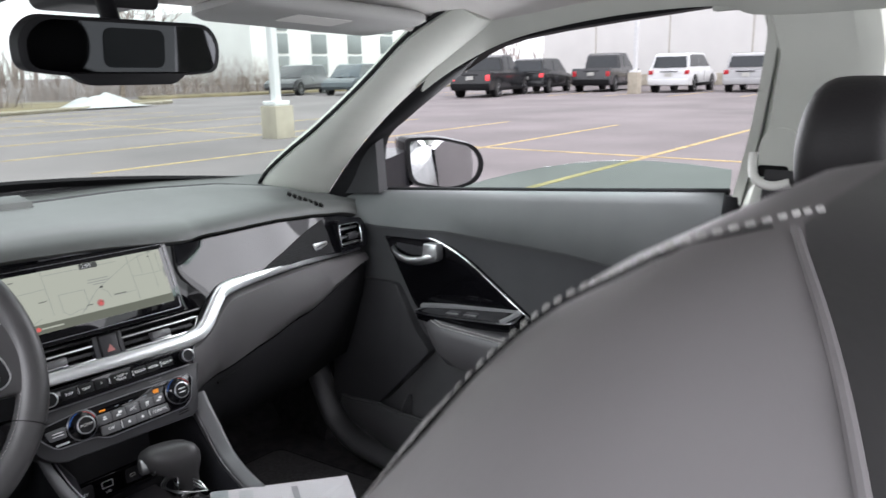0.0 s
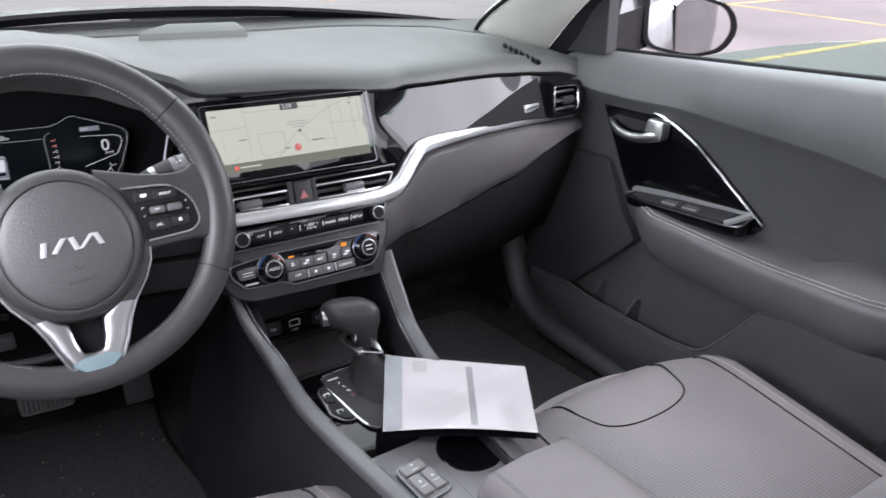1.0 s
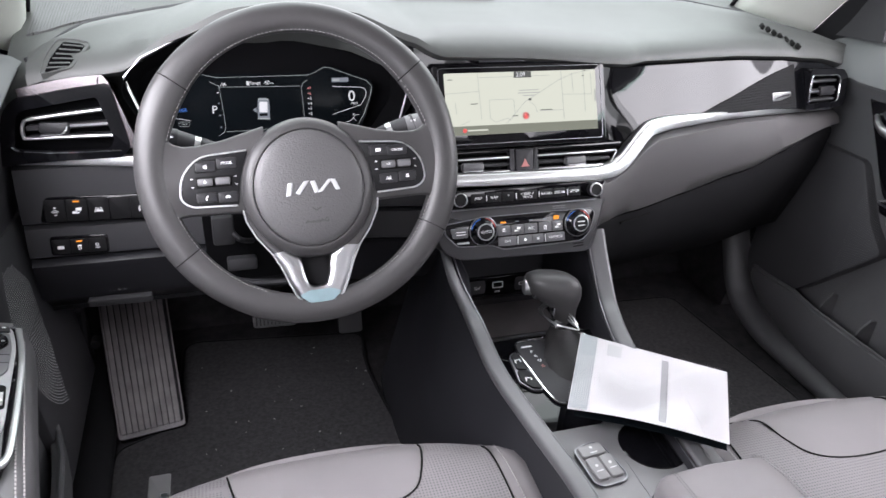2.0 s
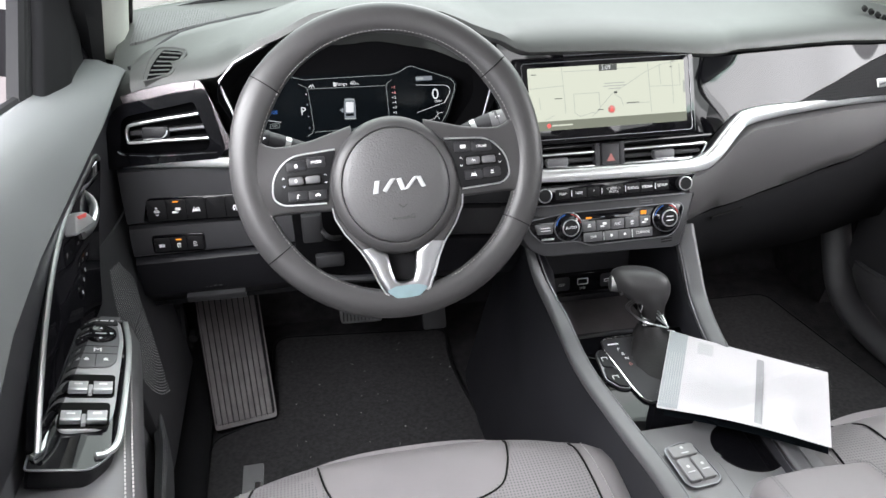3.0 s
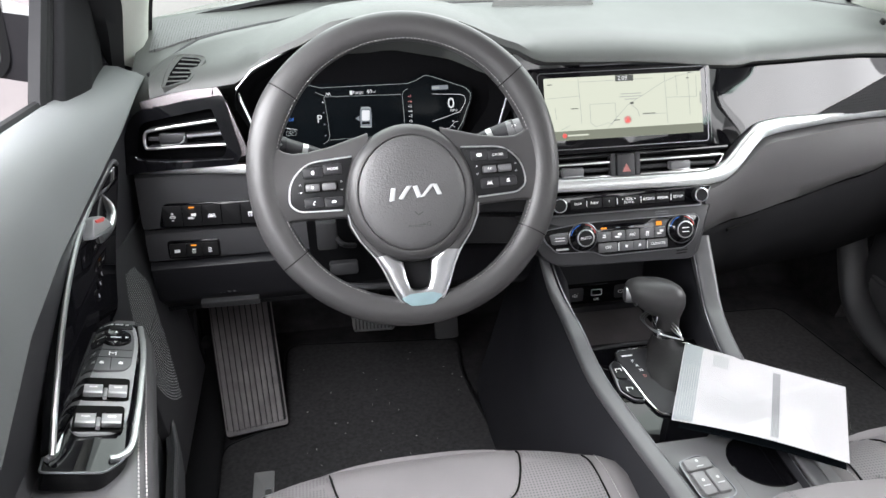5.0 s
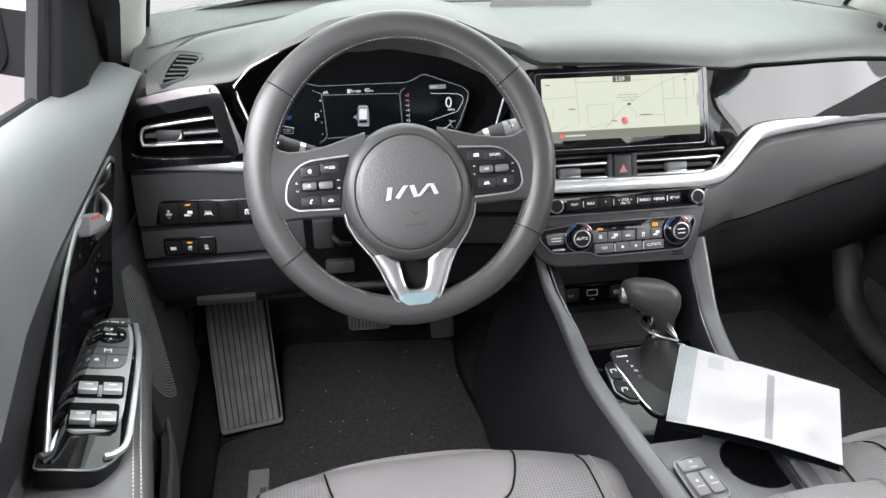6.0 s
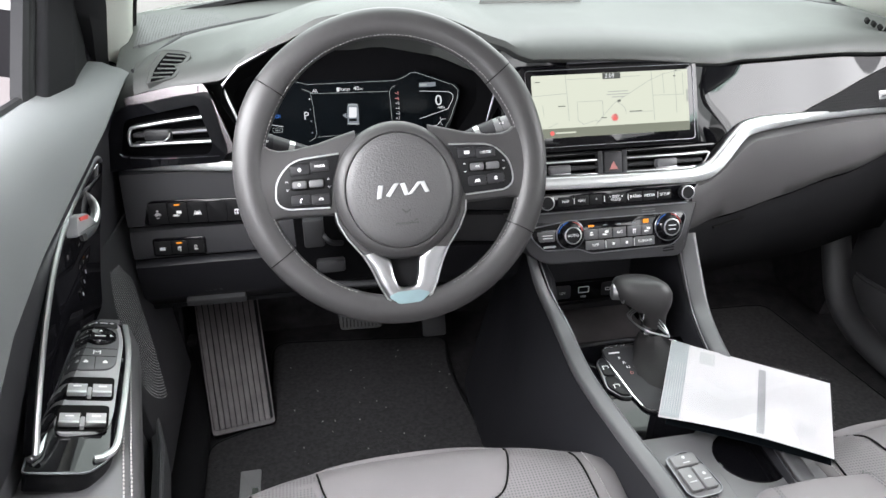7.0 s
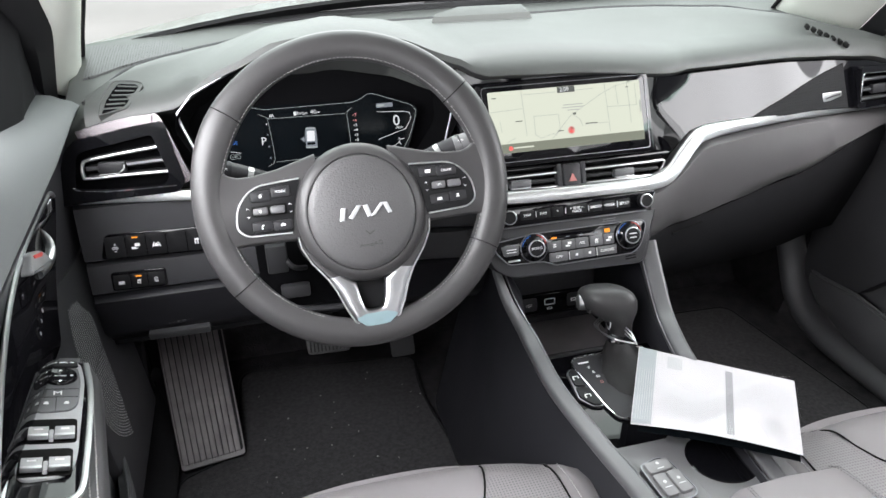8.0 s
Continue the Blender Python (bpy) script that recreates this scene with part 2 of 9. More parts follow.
def rounded(pts, r, n=5):
    """A polygon with rounded corners; r is one radius or one for each corner."""
    out, k = [], len(pts)
    rs = r if isinstance(r, (list, tuple)) else [r] * k
    for i in range(k):
        p, a, b = Vector(pts[i]), Vector(pts[i - 1]), Vector(pts[(i + 1) % k])
        da, db = (a - p), (b - p)
        d = min(rs[i], da.length * 0.49, db.length * 0.49)
        if d < 1e-5:
            out.append(tuple(p))
            continue
        s, e = p + da.normalized() * d, p + db.normalized() * d
        for j in range(n + 1):
            t = j / n
            q = s * (1 - t) ** 2 + p * 2 * t * (1 - t) + e * t * t
            out.append((q.x, q.y))
    return out


def rect(w, h, r=0.0, cx=0.0, cy=0.0, n=4):
    return rounded([(cx - w / 2, cy - h / 2), (cx + w / 2, cy - h / 2), (cx + w / 2, cy + h / 2), (cx - w / 2, cy + h / 2)], r, n)


def disc(r, cx=0.0, cy=0.0, n=32, ry=None):
    return [(cx + r * math.cos(2 * math.pi * i / n), cy + (ry or r) * math.sin(2 * math.pi * i / n)) for i in range(n)]


def slab(outline, m, depth, bevel=0.0, hole=None, bm=None, front=0.0):
    """An outline (u, v) made solid from w = front - depth to w = front, its front rim rounded; hole: an outline of as many points left open."""
    bm = bm or bmesh.new()
    if hole:
        loops = [(outline, front - depth), (outline, front), (hole, front), (hole, front - depth)]
        rings = [[bm.verts.new(m @ Vector((x, y, w))) for x, y in o] for o, w in loops]
        for a, b in ((0, 1), (1, 2), (2, 3), (3, 0)):
            k = len(rings[a])
            for i in range(k):
                bm.faces.new((rings[a][i], rings[a][(i + 1) % k], rings[b][(i + 1) % k], rings[b][i]))
        return bm
    area = sum(a[0] * b[1] - b[0] * a[1] for a, b in zip(outline, outline[1:] + outline[:1]))
    if area < 0:
        outline = list(reversed(outline))
    steps = [(0, -depth), (0, -bevel)]
    if bevel:
        steps += [(bevel * 0.3, -bevel * 0.3), (bevel, 0)]
    rings = []
    k = len(outline)
    for inset, w in steps:
        ring = []
        for i, (x, y) in enumerate(outline):
            if inset:
                a, b = Vector(outline[i - 1]), Vector(outline[(i + 1) % k])
                t = (b - a)
                nrm = Vector((-t.y, t.x)).normalized() if t.length > 1e-9 else Vector((0, 0))
                x, y = x + nrm.x * inset, y + nrm.y * inset
            ring.append(bm.verts.new(m @ Vector((x, y, w + front))))
        rings.append(ring)
    for a, b in zip(rings, rings[1:]):
        for i in range(k):
            bm.faces.new((a[i], a[(i + 1) % k], b[(i + 1) % k], b[i]))
    bm.faces.new(rings[-1])
    bm.faces.new(list(reversed(rings[0])))
    return bm


def loft(rings, closed=True, caps=True, bm=None):
    """Skin over rings of as many points; closed: each ring comes back to its start."""
    bm = bm or bmesh.new()
    vs = [[bm.verts.new(Vector(p)) for p in r] for r in rings]
    k = len(rings[0])
    for a, b in zip(vs, vs[1:]):
        for i in range(k if closed else k - 1):
            j = (i + 1) % k
            bm.faces.new((a[i], a[j], b[j], b[i]))
    if caps and closed:
        bm.faces.new(list(reversed(vs[0])))
        bm.faces.new(vs[-1])
    return bm


def smooth_path(pts, n=6, closed=False):
    """A Catmull-Rom curve through the points."""
    p = [Vector(q) for q in pts]
    k = len(p)
    out = []
    for i in range(k if closed else k - 1):
        if closed:
            a, b, c, d = p[i - 1], p[i], p[(i + 1) % k], p[(i + 2) % k]
        else:
            a, b, c, d = p[max(i - 1, 0)], p[i], p[i + 1], p[min(i + 2, k - 1)]
        for j in range(n):
            t = j / n
            out.append(0.5 * (2 * b + (c - a) * t + (2 * a - 5 * b + 4 * c - d) * t * t + (3 * b - a - 3 * c + d) * t ** 3))
    if not closed:
        out.append(p[-1])
    return out


def sweep(path, section, up=(0, 0, 1), closed=False, scale=None, bm=None):
    """A section (a, b) drawn along a path; a lies across, b along up."""
    path = [Vector(p) for p in path]
    k, rings = len(path), []
    for i, p in enumerate(path):
        t = (path[(i + 1) % k] - path[i - 1]) if closed else (path[min(i + 1, k - 1)] - path[max(i - 1, 0)])
        t.normalize()
        u = Vector(up(p) if callable(up) else up)
        side = t.cross(u).normalized()
        top = side.cross(t).normalized()
        s = scale(i / max(1, k - 1)) if scale else 1.0
        rings.append([p + side * a * s + top * b * s for a, b in section])
    if closed:
        bm = bm or bmesh.new()
        vs = [[bm.verts.new(q) for q in r] for r in rings]
        for i in range(k):
            a, b = vs[i], vs[(i + 1) % k]
            for j in range(len(section)):
                bm.faces.new((a[j], a[(j + 1) % len(section)], b[(j + 1) % len(section)], b[j]))
        return bm
    return loft(rings, bm=bm)


def tube(path, r, up=(0, 0, 1), n=10, closed=False, bm=None, ry=None, scale=None):
    return sweep(path, disc(r, n=n, ry=ry), up, closed, scale, bm)


def box(lo, hi, bevel=0.0, bm=None, m=None):
    """A block with rounded edges."""
    b2 = bmesh.new()
    bmesh.ops.create_cube(b2, size=1)
    for v in b2.verts:
        v.co = Vector([(l + h) / 2 + c * (h - l) for l, h, c in zip(lo, hi, v.co)])
    if bevel:
        bmesh.ops.bevel(b2, geom=b2.edges[:], offset=bevel, segments=2, profile=0.5, affect="EDGES")
    if m is not None:
        b2.transform(m)
    if bm is None:
        return b2
    me = bpy.data.meshes.new("tmp")
    b2.to_mesh(me)
    b2.free()
    bm.from_mesh(me)
    bpy.data.meshes.remove(me)
    return bm


def turned(profile, m, n=32, bm=None):
    """A profile (radius, height) turned round the local w axis."""
    rings = [[m @ Vector((max(r, 1e-4) * math.cos(2 * math.pi * i / n), max(r, 1e-4) * math.sin(2 * math.pi * i / n), h)) for i in range(n)] for r, h in profile]
    return loft(rings, bm=bm)


def stitches(path, gap=0.0062, length=0.0042, width=0.0011):
    """Single stitches, each a small rounded grain of thread, along a path."""
    bm = bmesh.new()
    path = [Vector(p) for p in path]
    left = 0.0
    for a, b in zip(path, path[1:]):
        d = b - a
        if d.length < 1e-6:
            continue
        t = d.normalized()
        s = t.orthogonal().normalized()
        w = t.cross(s)
        at = left
        while at < d.length:
            c = a + t * at
            ends = [bm.verts.new(c - t * length / 2), bm.verts.new(c + t * length / 2)]
            r0, r1 = ([bm.verts.new(c + t * f * length + (s * math.cos(q) + w * math.sin(q)) * width) for q in (0, 1.257, 2.513, 3.770, 5.027)] for f in (-0.3, 0.3))
            for i in range(5):
                j = (i + 1) % 5
                bm.faces.new((ends[0], r0[j], r0[i]))
                bm.faces.new((r0[i], r0[j], r1[j], r1[i]))
                bm.faces.new((ends[1], r1[i], r1[j]))
            at += gap
        left = at - d.length
    return bm


def lettering(name, body, size, m, material, parent, x=0.0, y=0.0, align="CENTER", lift=0.0005, squash=1.0):
    """Words in the built-in font, as a thin mesh on the plane m."""
    cu = bpy.data.curves.new(name, "FONT")
    cu.body, cu.size, cu.align_x, cu.align_y, cu.extrude = body, size, align, "CENTER", 0.00015
    cu.resolution_u = 2
    tmp = bpy.data.objects.new(name, cu)
    me = bpy.data.meshes.new_from_object(tmp)
    bpy.data.objects.remove(tmp)
    me.transform(m @ Matrix.Translation((x, y, lift)) @ Matrix.Diagonal((squash, 1, 1, 1)))
    me.materials.clear()
    me.materials.append(material)
    ob = new(name, me)
    ob.parent = parent
    return ob


def line2(pts, width, m, lift=0.0006, bm=None, thick=0.0004):
    """A flat drawn line on the plane m."""
    bm = bm or bmesh.new()
    for a, b in zip(pts, pts[1:]):
        a, b = Vector(a), Vector(b)
        t = (b - a).normalized() * width / 2
        s = Vector((-t.y, t.x))
        q = [a - t + s, a - t - s, b + t - s, b + t + s]
        slab([tuple(p) for p in q], m, thick, bm=bm, front=lift)
    return bm


def lerp(table, x):
    """A smooth value from a table of (x, value)."""
    if x <= table[0][0]:
        return table[0][1]
    for (a, p), (b, q) in zip(table, table[1:]):
        if x <= b:
            t = (x - a) / (b - a)
            t = t * t * (3 - 2 * t) * 0.5 + t * 0.5
            return p + (q - p) * t
    return table[-1][1]


def symbol(parent, m, x, y, s, kind, lift, material):
    """A small printed pictogram, s metres across."""
    bm = bmesh.new()
    def run(pts, w=0.11):
        line2([(x + s * a, y + s * b) for a, b in pts], w * s, m, lift, bm)
    def blot(cx_, cy_, w, h):
        run([(cx_ - w / 2, cy_), (cx_ + w / 2, cy_)], h)
    arc = lambda r, d0, d1, cx_=0.0, cy_=0.0: [(cx_ + r * math.cos(radians(d0 + (d1 - d0) * k / 8)), cy_ + r * math.sin(radians(d0 + (d1 - d0) * k / 8))) for k in range(9)]
    if kind == "lane":
        run([(-0.5, -0.3), (-0.28, 0.3)])
        run([(0.5, -0.3), (0.28, 0.3)])
        blot(0, -0.12, 0.34, 0.26)
        run([(-0.12, 0.06), (0, 0.18), (0.12, 0.06)])
    elif kind == "gauge":
        run(arc(0.48, 35, 145, 0, -0.32))
        run(arc(0.26, 35, 145, 0, -0.32))
        run([(0, 0.40), (0, 0.62)])
        run([(-0.11, 0.51), (0.11, 0.51)])
        run([(-0.12, -0.50), (0.12, -0.50)])
    elif kind == "spot":
        blot(0.2, 0.22, 0.26, 0.42)
        blot(-0.28, -0.22, 0.34, 0.3)
        run(arc(0.2, 190, 330, 0.05, -0.12))
    elif kind == "fuel":
        blot(-0.1, 0.0, 0.38, 0.56)
        run([(0.14, 0.18), (0.28, 0.06), (0.28, -0.25)])
    elif kind == "skid":
        blot(0, 0.18, 0.34, 0.24)
        run([(-0.2, 0.0), (-0.3, -0.18), (-0.12, -0.28), (-0.22, -0.46)])
        run([(0.14, 0.0), (0.04, -0.18), (0.22, -0.28), (0.12, -0.46)])
    elif kind == "phone":
        run(arc(0.42, 115, 205, 0.28, -0.22), 0.16)
        blot(0.1, 0.2, 0.14, 0.2)
        blot(-0.1, -0.36, 0.2, 0.14)
    elif kind == "hang":
        run(arc(0.36, 20, 160, 0, -0.16), 0.2)
        run([(-0.3, -0.12), (0.3, -0.12)])
    elif kind == "book":
        blot(0, 0, 0.4, 0.6)
    elif kind == "person":
        blot(0, 0.24, 0.24, 0.24)
        blot(0, -0.12, 0.4, 0.22)
    elif kind == "off":
        run(arc(0.22, 0, 360, -0.05, 0.18))
        blot(0.0, -0.32, 0.5, 0.16)
    elif kind == "up":
        run([(-0.3, -0.15), (0, 0.2), (0.3, -0.15)])
    elif kind == "down":
        run([(-0.3, 0.15), (0, -0.2), (0.3, 0.15)])
    else:
        run(arc(0.3, 60, 300), 0.12)
        blot(0.1, 0, 0.2, 0.16)
    return part("symbol", bm, material, parent)



# ---- shell of the car: floor, roof, pillars, screens ----
floor = part("floor", box((-0.44, -1.6, 0.30), (1.14, 0.95, 0.335), 0.004), CARPET)
tagged(floor, "black loop carpet on the car floor", "floor", kind="structure")


def firewall():
    rings = []
    for x in (-0.44, 1.14):
        rings.append([(x, 0.62, 0.335), (x, 0.80, 0.48), (x, 0.84, 0.95), (x, 0.88, 0.95), (x, 0.86, 0.44), (x, 0.66, 0.30)])
    return loft(rings)


tagged(part("wall_front", firewall(), CARPET), "black carpeted toe board below the dashboard", "bulkhead", kind="structure")


def headliner():
    rings = []
    for i in range(13):
        x = -0.33 + 1.36 * i / 12
        d = abs(x - XC) / 0.68
        z = 1.425 - 0.045 * d ** 3
        y0 = 0.14 - 0.20 * d ** 2.2
        rings.append([(x, y0, z - 0.045), (x, y0 - 0.03, z - 0.02), (x, -0.4, z + 0.015), (x, -1.6, z - 0.01), (x, -1.6, z + 0.03), (x, -0.4, z + 0.055), (x, y0 + 0.01, z - 0.01)])
    return loft(rings)


tagged(part("ceiling", headliner(), LINER), "light grey fabric headliner", "headliner", kind="structure")
OUTERROOF = part("roof", box((-0.36, -1.62, 1.48), (1.06, 0.05, 1.50), 0.008), BODYPAINT)
tagged(OUTERROOF, "black painted steel roof panel", "roof", kind="structure")


def mirrored(fn):
    """Builds a piece for the passenger side, then its mirror image for the driver side."""
    for side in (1, -1):
        fn(side)


def sx(side, x):
    return x if side > 0 else 2 * XC - x


def a_pillar(side):
    """Trim from the dashboard's end up to the roof, fabric side and seal."""
    inner = smooth_path([(0.985, 0.600, 0.985), (0.960, 0.525, 1.045), (0.950, 0.425, 1.105), (0.945, 0.322, 1.162), (0.935, 0.17, 1.255), (0.915, 0.026, 1.345), (0.90, -0.10, 1.395)], 4)
    outer = smooth_path([(1.062, 0.470, 0.950), (1.058, 0.415, 1.003), (1.056, 0.345, 1.078), (1.052, 0.265, 1.148), (1.046, 0.175, 1.215), (1.038, 0.070, 1.280), (1.02, -0.11, 1.375)], 4)
    if side < 0:
        inner = smooth_path([(1.085, 0.570, 0.980), (1.068, 0.523, 1.022), (1.045, 0.445, 1.075), (1.014, 0.340, 1.136), (0.965, 0.175, 1.250), (0.925, 0.030, 1.345), (0.90, -0.10, 1.395)], 4)
        outer = smooth_path([(1.091, 0.427, 0.991), (1.070, 0.369, 1.052), (1.056, 0.320, 1.100), (1.048, 0.260, 1.148), (1.042, 0.175, 1.210), (1.036, 0.070, 1.278), (1.02, -0.11, 1.375)], 4)
    rings = []
    for a, b in zip(inner, outer):
        t = b - a
        back = Vector((0.5, 0.62, 0.60)).normalized()
        sec = [a + back * 0.03, a - back * 0.004, a + t * 0.15 - back * 0.014, a + t * 0.45 - back * 0.020, a + t * 0.8 - back * 0.012, b, b + back * 0.012, b + back * 0.04 + Vector((0.02, 0, 0)), a + t * 0.5 + back * 0.06]
        rings.append([(sx(side, q.x), q.y, q.z) for q in sec])
    tr = tagged(part("trim", loft(rings), FABRIC, angle=55), "pale grey cloth-covered windscreen pillar trim", "pillar trim", kind="structure")
    part("edge_seal", tube([Vector((sx(side, q.x - 0.004), q.y + 0.004, q.z + 0.004)) for q in inner], 0.0045, n=8), SEAL, tr, "black glass edge seal")
    return tr


mirrored(a_pillar)


def roof_rail(side):
    """Cloth trim between the side windows and the headliner."""
    low = smooth_path([(1.050, 0.100, 1.258), (1.042, 0.000, 1.308), (1.032, -0.14, 1.356), (1.026, -0.34, 1.384), (1.026, -0.52, 1.388), (1.03, -0.60, 1.37), (1.03, -1.0, 1.37), (1.03, -1.55, 1.33)], 5)
    low = [p + Vector((-0.008, 0, -0.014)) for p in low]
    grow = [min(1.0, 0.08 + i / 9) for i in range(len(low))]
    rings = [[(sx(side, q.x), q.y, q.z) for q in (p, p + Vector((-0.010, 0, 0.006)) * k, p + Vector((-0.035, -0.01, 0.034)) * k, p + Vector((-0.06, -0.01, 0.060)) * k, p + Vector((0.0, 0, 0.075)) * k, p + Vector((0.018, 0, 0.03)) * k)] for p, k in zip(low, grow)]
    tagged(part("trim", loft(rings), FABRIC, angle=60), "pale grey cloth roof rail trim over the door", "roof trim", kind="structure")


mirrored(roof_rail)


def windscreen():
    bm = bmesh.new()
    rows = []
    for j in range(9):
        t = j / 8
        row = []
        for i in range(17):
            u = i / 16 * 2 - 1
            yb, zb = 0.86 - 0.30 * abs(u) ** 2.5, 1.050 - 0.030 * u * u
            yt, zt = 0.135 - 0.18 * abs(u) ** 2.2, 1.42 - 0.04 * abs(u) ** 3
            x = XC + u * (0.735 - 0.07 * t)
            bow = 0.03 * math.sin(math.pi * t)
            row.append((x, yb + (yt - yb) * t + bow * 0.4, zb + (zt - zb) * t + bow))
        rows.append(row)
    return rows


WS = windscreen()
ws = part("window_1", loft(WS, closed=False), WSGLASS)
ws.visible_shadow = False
tagged(ws, "green tinted laminated windscreen", "windscreen", kind="structure")
edge = [WS[j][16] for j in range(8, -1, -1)] + [WS[0][i] for i in range(15, -1, -1)] + [WS[j][0] for j in range(1, 9)]
part("frit_band", sweep([Vector(p) + Vector((0, -0.004, -0.004)) for p in edge], [(-0.004, -0.016), (0.004, -0.016), (0.004, 0.016), (-0.004, 0.016)], up=lambda p: (0.35 - p.x, -0.9, 0.6)), SEAL, ws, "black painted glass border")
cowl = part("cowl", loft([[(x, 0.84 - 0.30 * abs((x - XC) / 0.74) ** 2.5 + dy, z) for dy, z in ((0.0, 1.025), (0.02, 1.030), (0.16, 1.015), (0.16, 0.97), (0.0, 0.97))] for x in [XC + 0.74 * (i / 8 - 1) for i in range(17)]]), LOWER)
tagged(cowl, "black plastic cowl under the windscreen", "cowl", kind="structure")


def hood():
    rings = []
    for i in range(13):
        u = i / 6 - 1
        x = XC + u * 0.80
        y0 = 0.99 - 0.26 * abs(u) ** 2.5
        rings.append([(x, y0, 1.00 - 0.03 * u * u), (x, y0 + 0.35, 1.005 - 0.05 * u * u), (x, 1.75, 0.93 - 0.07 * u * u), (x, 1.95, 0.80), (x, 1.95, 0.55), (x, y0, 0.9)])
    return loft(rings)


tagged(part("car_hood", hood(), BODYPAINT), "black painted bonnet outside the windscreen", "car bonnet", kind="structure")


def wiper():
    t = thing("windscreen_wiper", "black windscreen wiper lying on the glass base", "wiper")
    part("arm", tube(smooth_path([(0.02, 0.90, 1.012), (0.30, 0.91, 1.020), (0.62, 0.88, 1.026)], 5), 0.006), SEAL, t)
    part("blade", tube(smooth_path([(0.30, 0.895, 1.026), (0.62, 0.88, 1.030), (0.92, 0.80, 1.024)], 5), 0.0045), SEAL, t)


wiper()

# rear of the cabin, behind the camera: plain panels with window openings
for nm, lo, hi in (("wall_south", (-0.40, -1.64, 0.33), (1.10, -1.60, 0.98)), ("wall_west", (-0.44, -1.6, 0.33), (-0.41, -0.62, 0.98)), ("wall_east", (1.11, -1.6, 0.33), (1.14, -0.62, 0.98))):
    tagged(part(nm, box(lo, hi, 0.004), LOWER), "plain dark lining at the back of the cabin", "cabin wall", kind="structure")


def b_pillar(side):
    """Pale cloth above, dark plastic below."""
    def ring(z, y0, y1, x0, d=0.035):
        return [(sx(side, x), y, z) for x, y in ((x0, y0), (x0 - d, y0 - 0.02), (x0 - d, y1 + 0.03), (x0 - 0.01, y1), (x0 + 0.05, y1), (x0 + 0.05, y0))]
    up = part("trim", loft([ring(1.41, -0.56, -0.72, 1.04), ring(1.30, -0.585, -0.74, 1.075), ring(1.15, -0.57, -0.74, 1.095), ring(1.045, -0.545, -0.74, 1.10)]), FABRIC)
    tagged(up, "pale grey cloth upper trim of the door pillar", "pillar trim", kind="structure")
    low = part("trim", loft([ring(1.043, -0.55, -0.76, 1.105, 0.045), ring(0.93, -0.54, -0.78, 1.105, 0.05), ring(0.84, -0.52, -0.78, 1.10, 0.035), ring(0.62, -0.47, -0.78, 1.10, 0.05), ring(0.42, -0.40, -0.8, 1.09, 0.08), ring(0.34, -0.30, -0.8, 1.09, 0.1)]), PLASTIC)
    tagged(low, "dark plastic lower trim of the door pillar", "pillar trim", kind="structure")


mirrored(b_pillar)

# ---- dashboard ----
FACE = [(-0.37, 0.285), (-0.2, 0.262), (0.0, 0.235), (0.2, 0.205), (0.35, 0.205), (0.5, 0.208), (0.6, 0.222), (0.75, 0.248), (0.9, 0.278), (1.04, 0.312), (1.08, 0.325)]
LIPZ = [(-0.37, 0.962), (-0.30, 0.980), (-0.215, 0.990), (-0.136, 1.034), (-0.06, 1.066), (0.02, 1.076), (0.10, 1.064), (0.178, 1.036), (0.225, 1.014), (0.35, 1.010), (0.55, 0.994), (0.77, 0.990), (0.88, 0.982), (0.98, 0.972), (1.08, 0.952)]
RIDGEZ = [(-0.37, 0.985), (-0.33, 1.001), (-0.30, 1.017), (-0.264, 1.028), (-0.135, 1.035), (0.154, 1.042), (0.42, 1.042), (0.63, 1.047), (0.79, 1.046), (0.886, 1.036), (0.98, 1.012), (1.08, 0.982)]
RIDGEY = [(-0.372, 0.312), (-0.345, 0.318), (-0.325, 0.350), (-0.30, 0.400), (-0.264, 0.440), (-0.225, 0.475), (-0.163, 0.510), (-0.10, 0.555), (-0.036, 0.582), (0.067, 0.592), (0.235, 0.595), (0.425, 0.580), (0.566, 0.570), (0.66, 0.548), (0.78, 0.505), (0.88, 0.450), (0.98, 0.395), (1.072, 0.345)]
SHELFZ = [(-0.37, 1.038), (-0.19, 1.029), (0.05, 1.019), (0.23, 1.019), (0.56, 1.021), (0.88, 1.033), (1.07, 1.040)]


def face_y(x, z):
    """The gloss panel: upright behind the screen, turning up to lean back beside it."""
    k = min(1.0, max(0.0, (x - 0.470 - 0.035 * max(0.0, (z - 0.905) / 0.075) ** 2) / 0.11))
    k = k * k * (3 - 2 * k)
    b = min(1.0, max(0.0, (0.62 - x) / 0.20))
    return lerp(FACE, x) + 0.012 * b * b * (3 - 2 * b) + (0.20 + 0.30 * k) * (z - 0.94)


def lip_y(x, z):
    """The padded lip stands forward of the panel below it."""
    k = min(1.0, max(0.0, (x - 0.530) / 0.05))
    return lerp(FACE, x) + (0.20 + 0.30 * k * k * (3 - 2 * k)) * (z - 0.94)


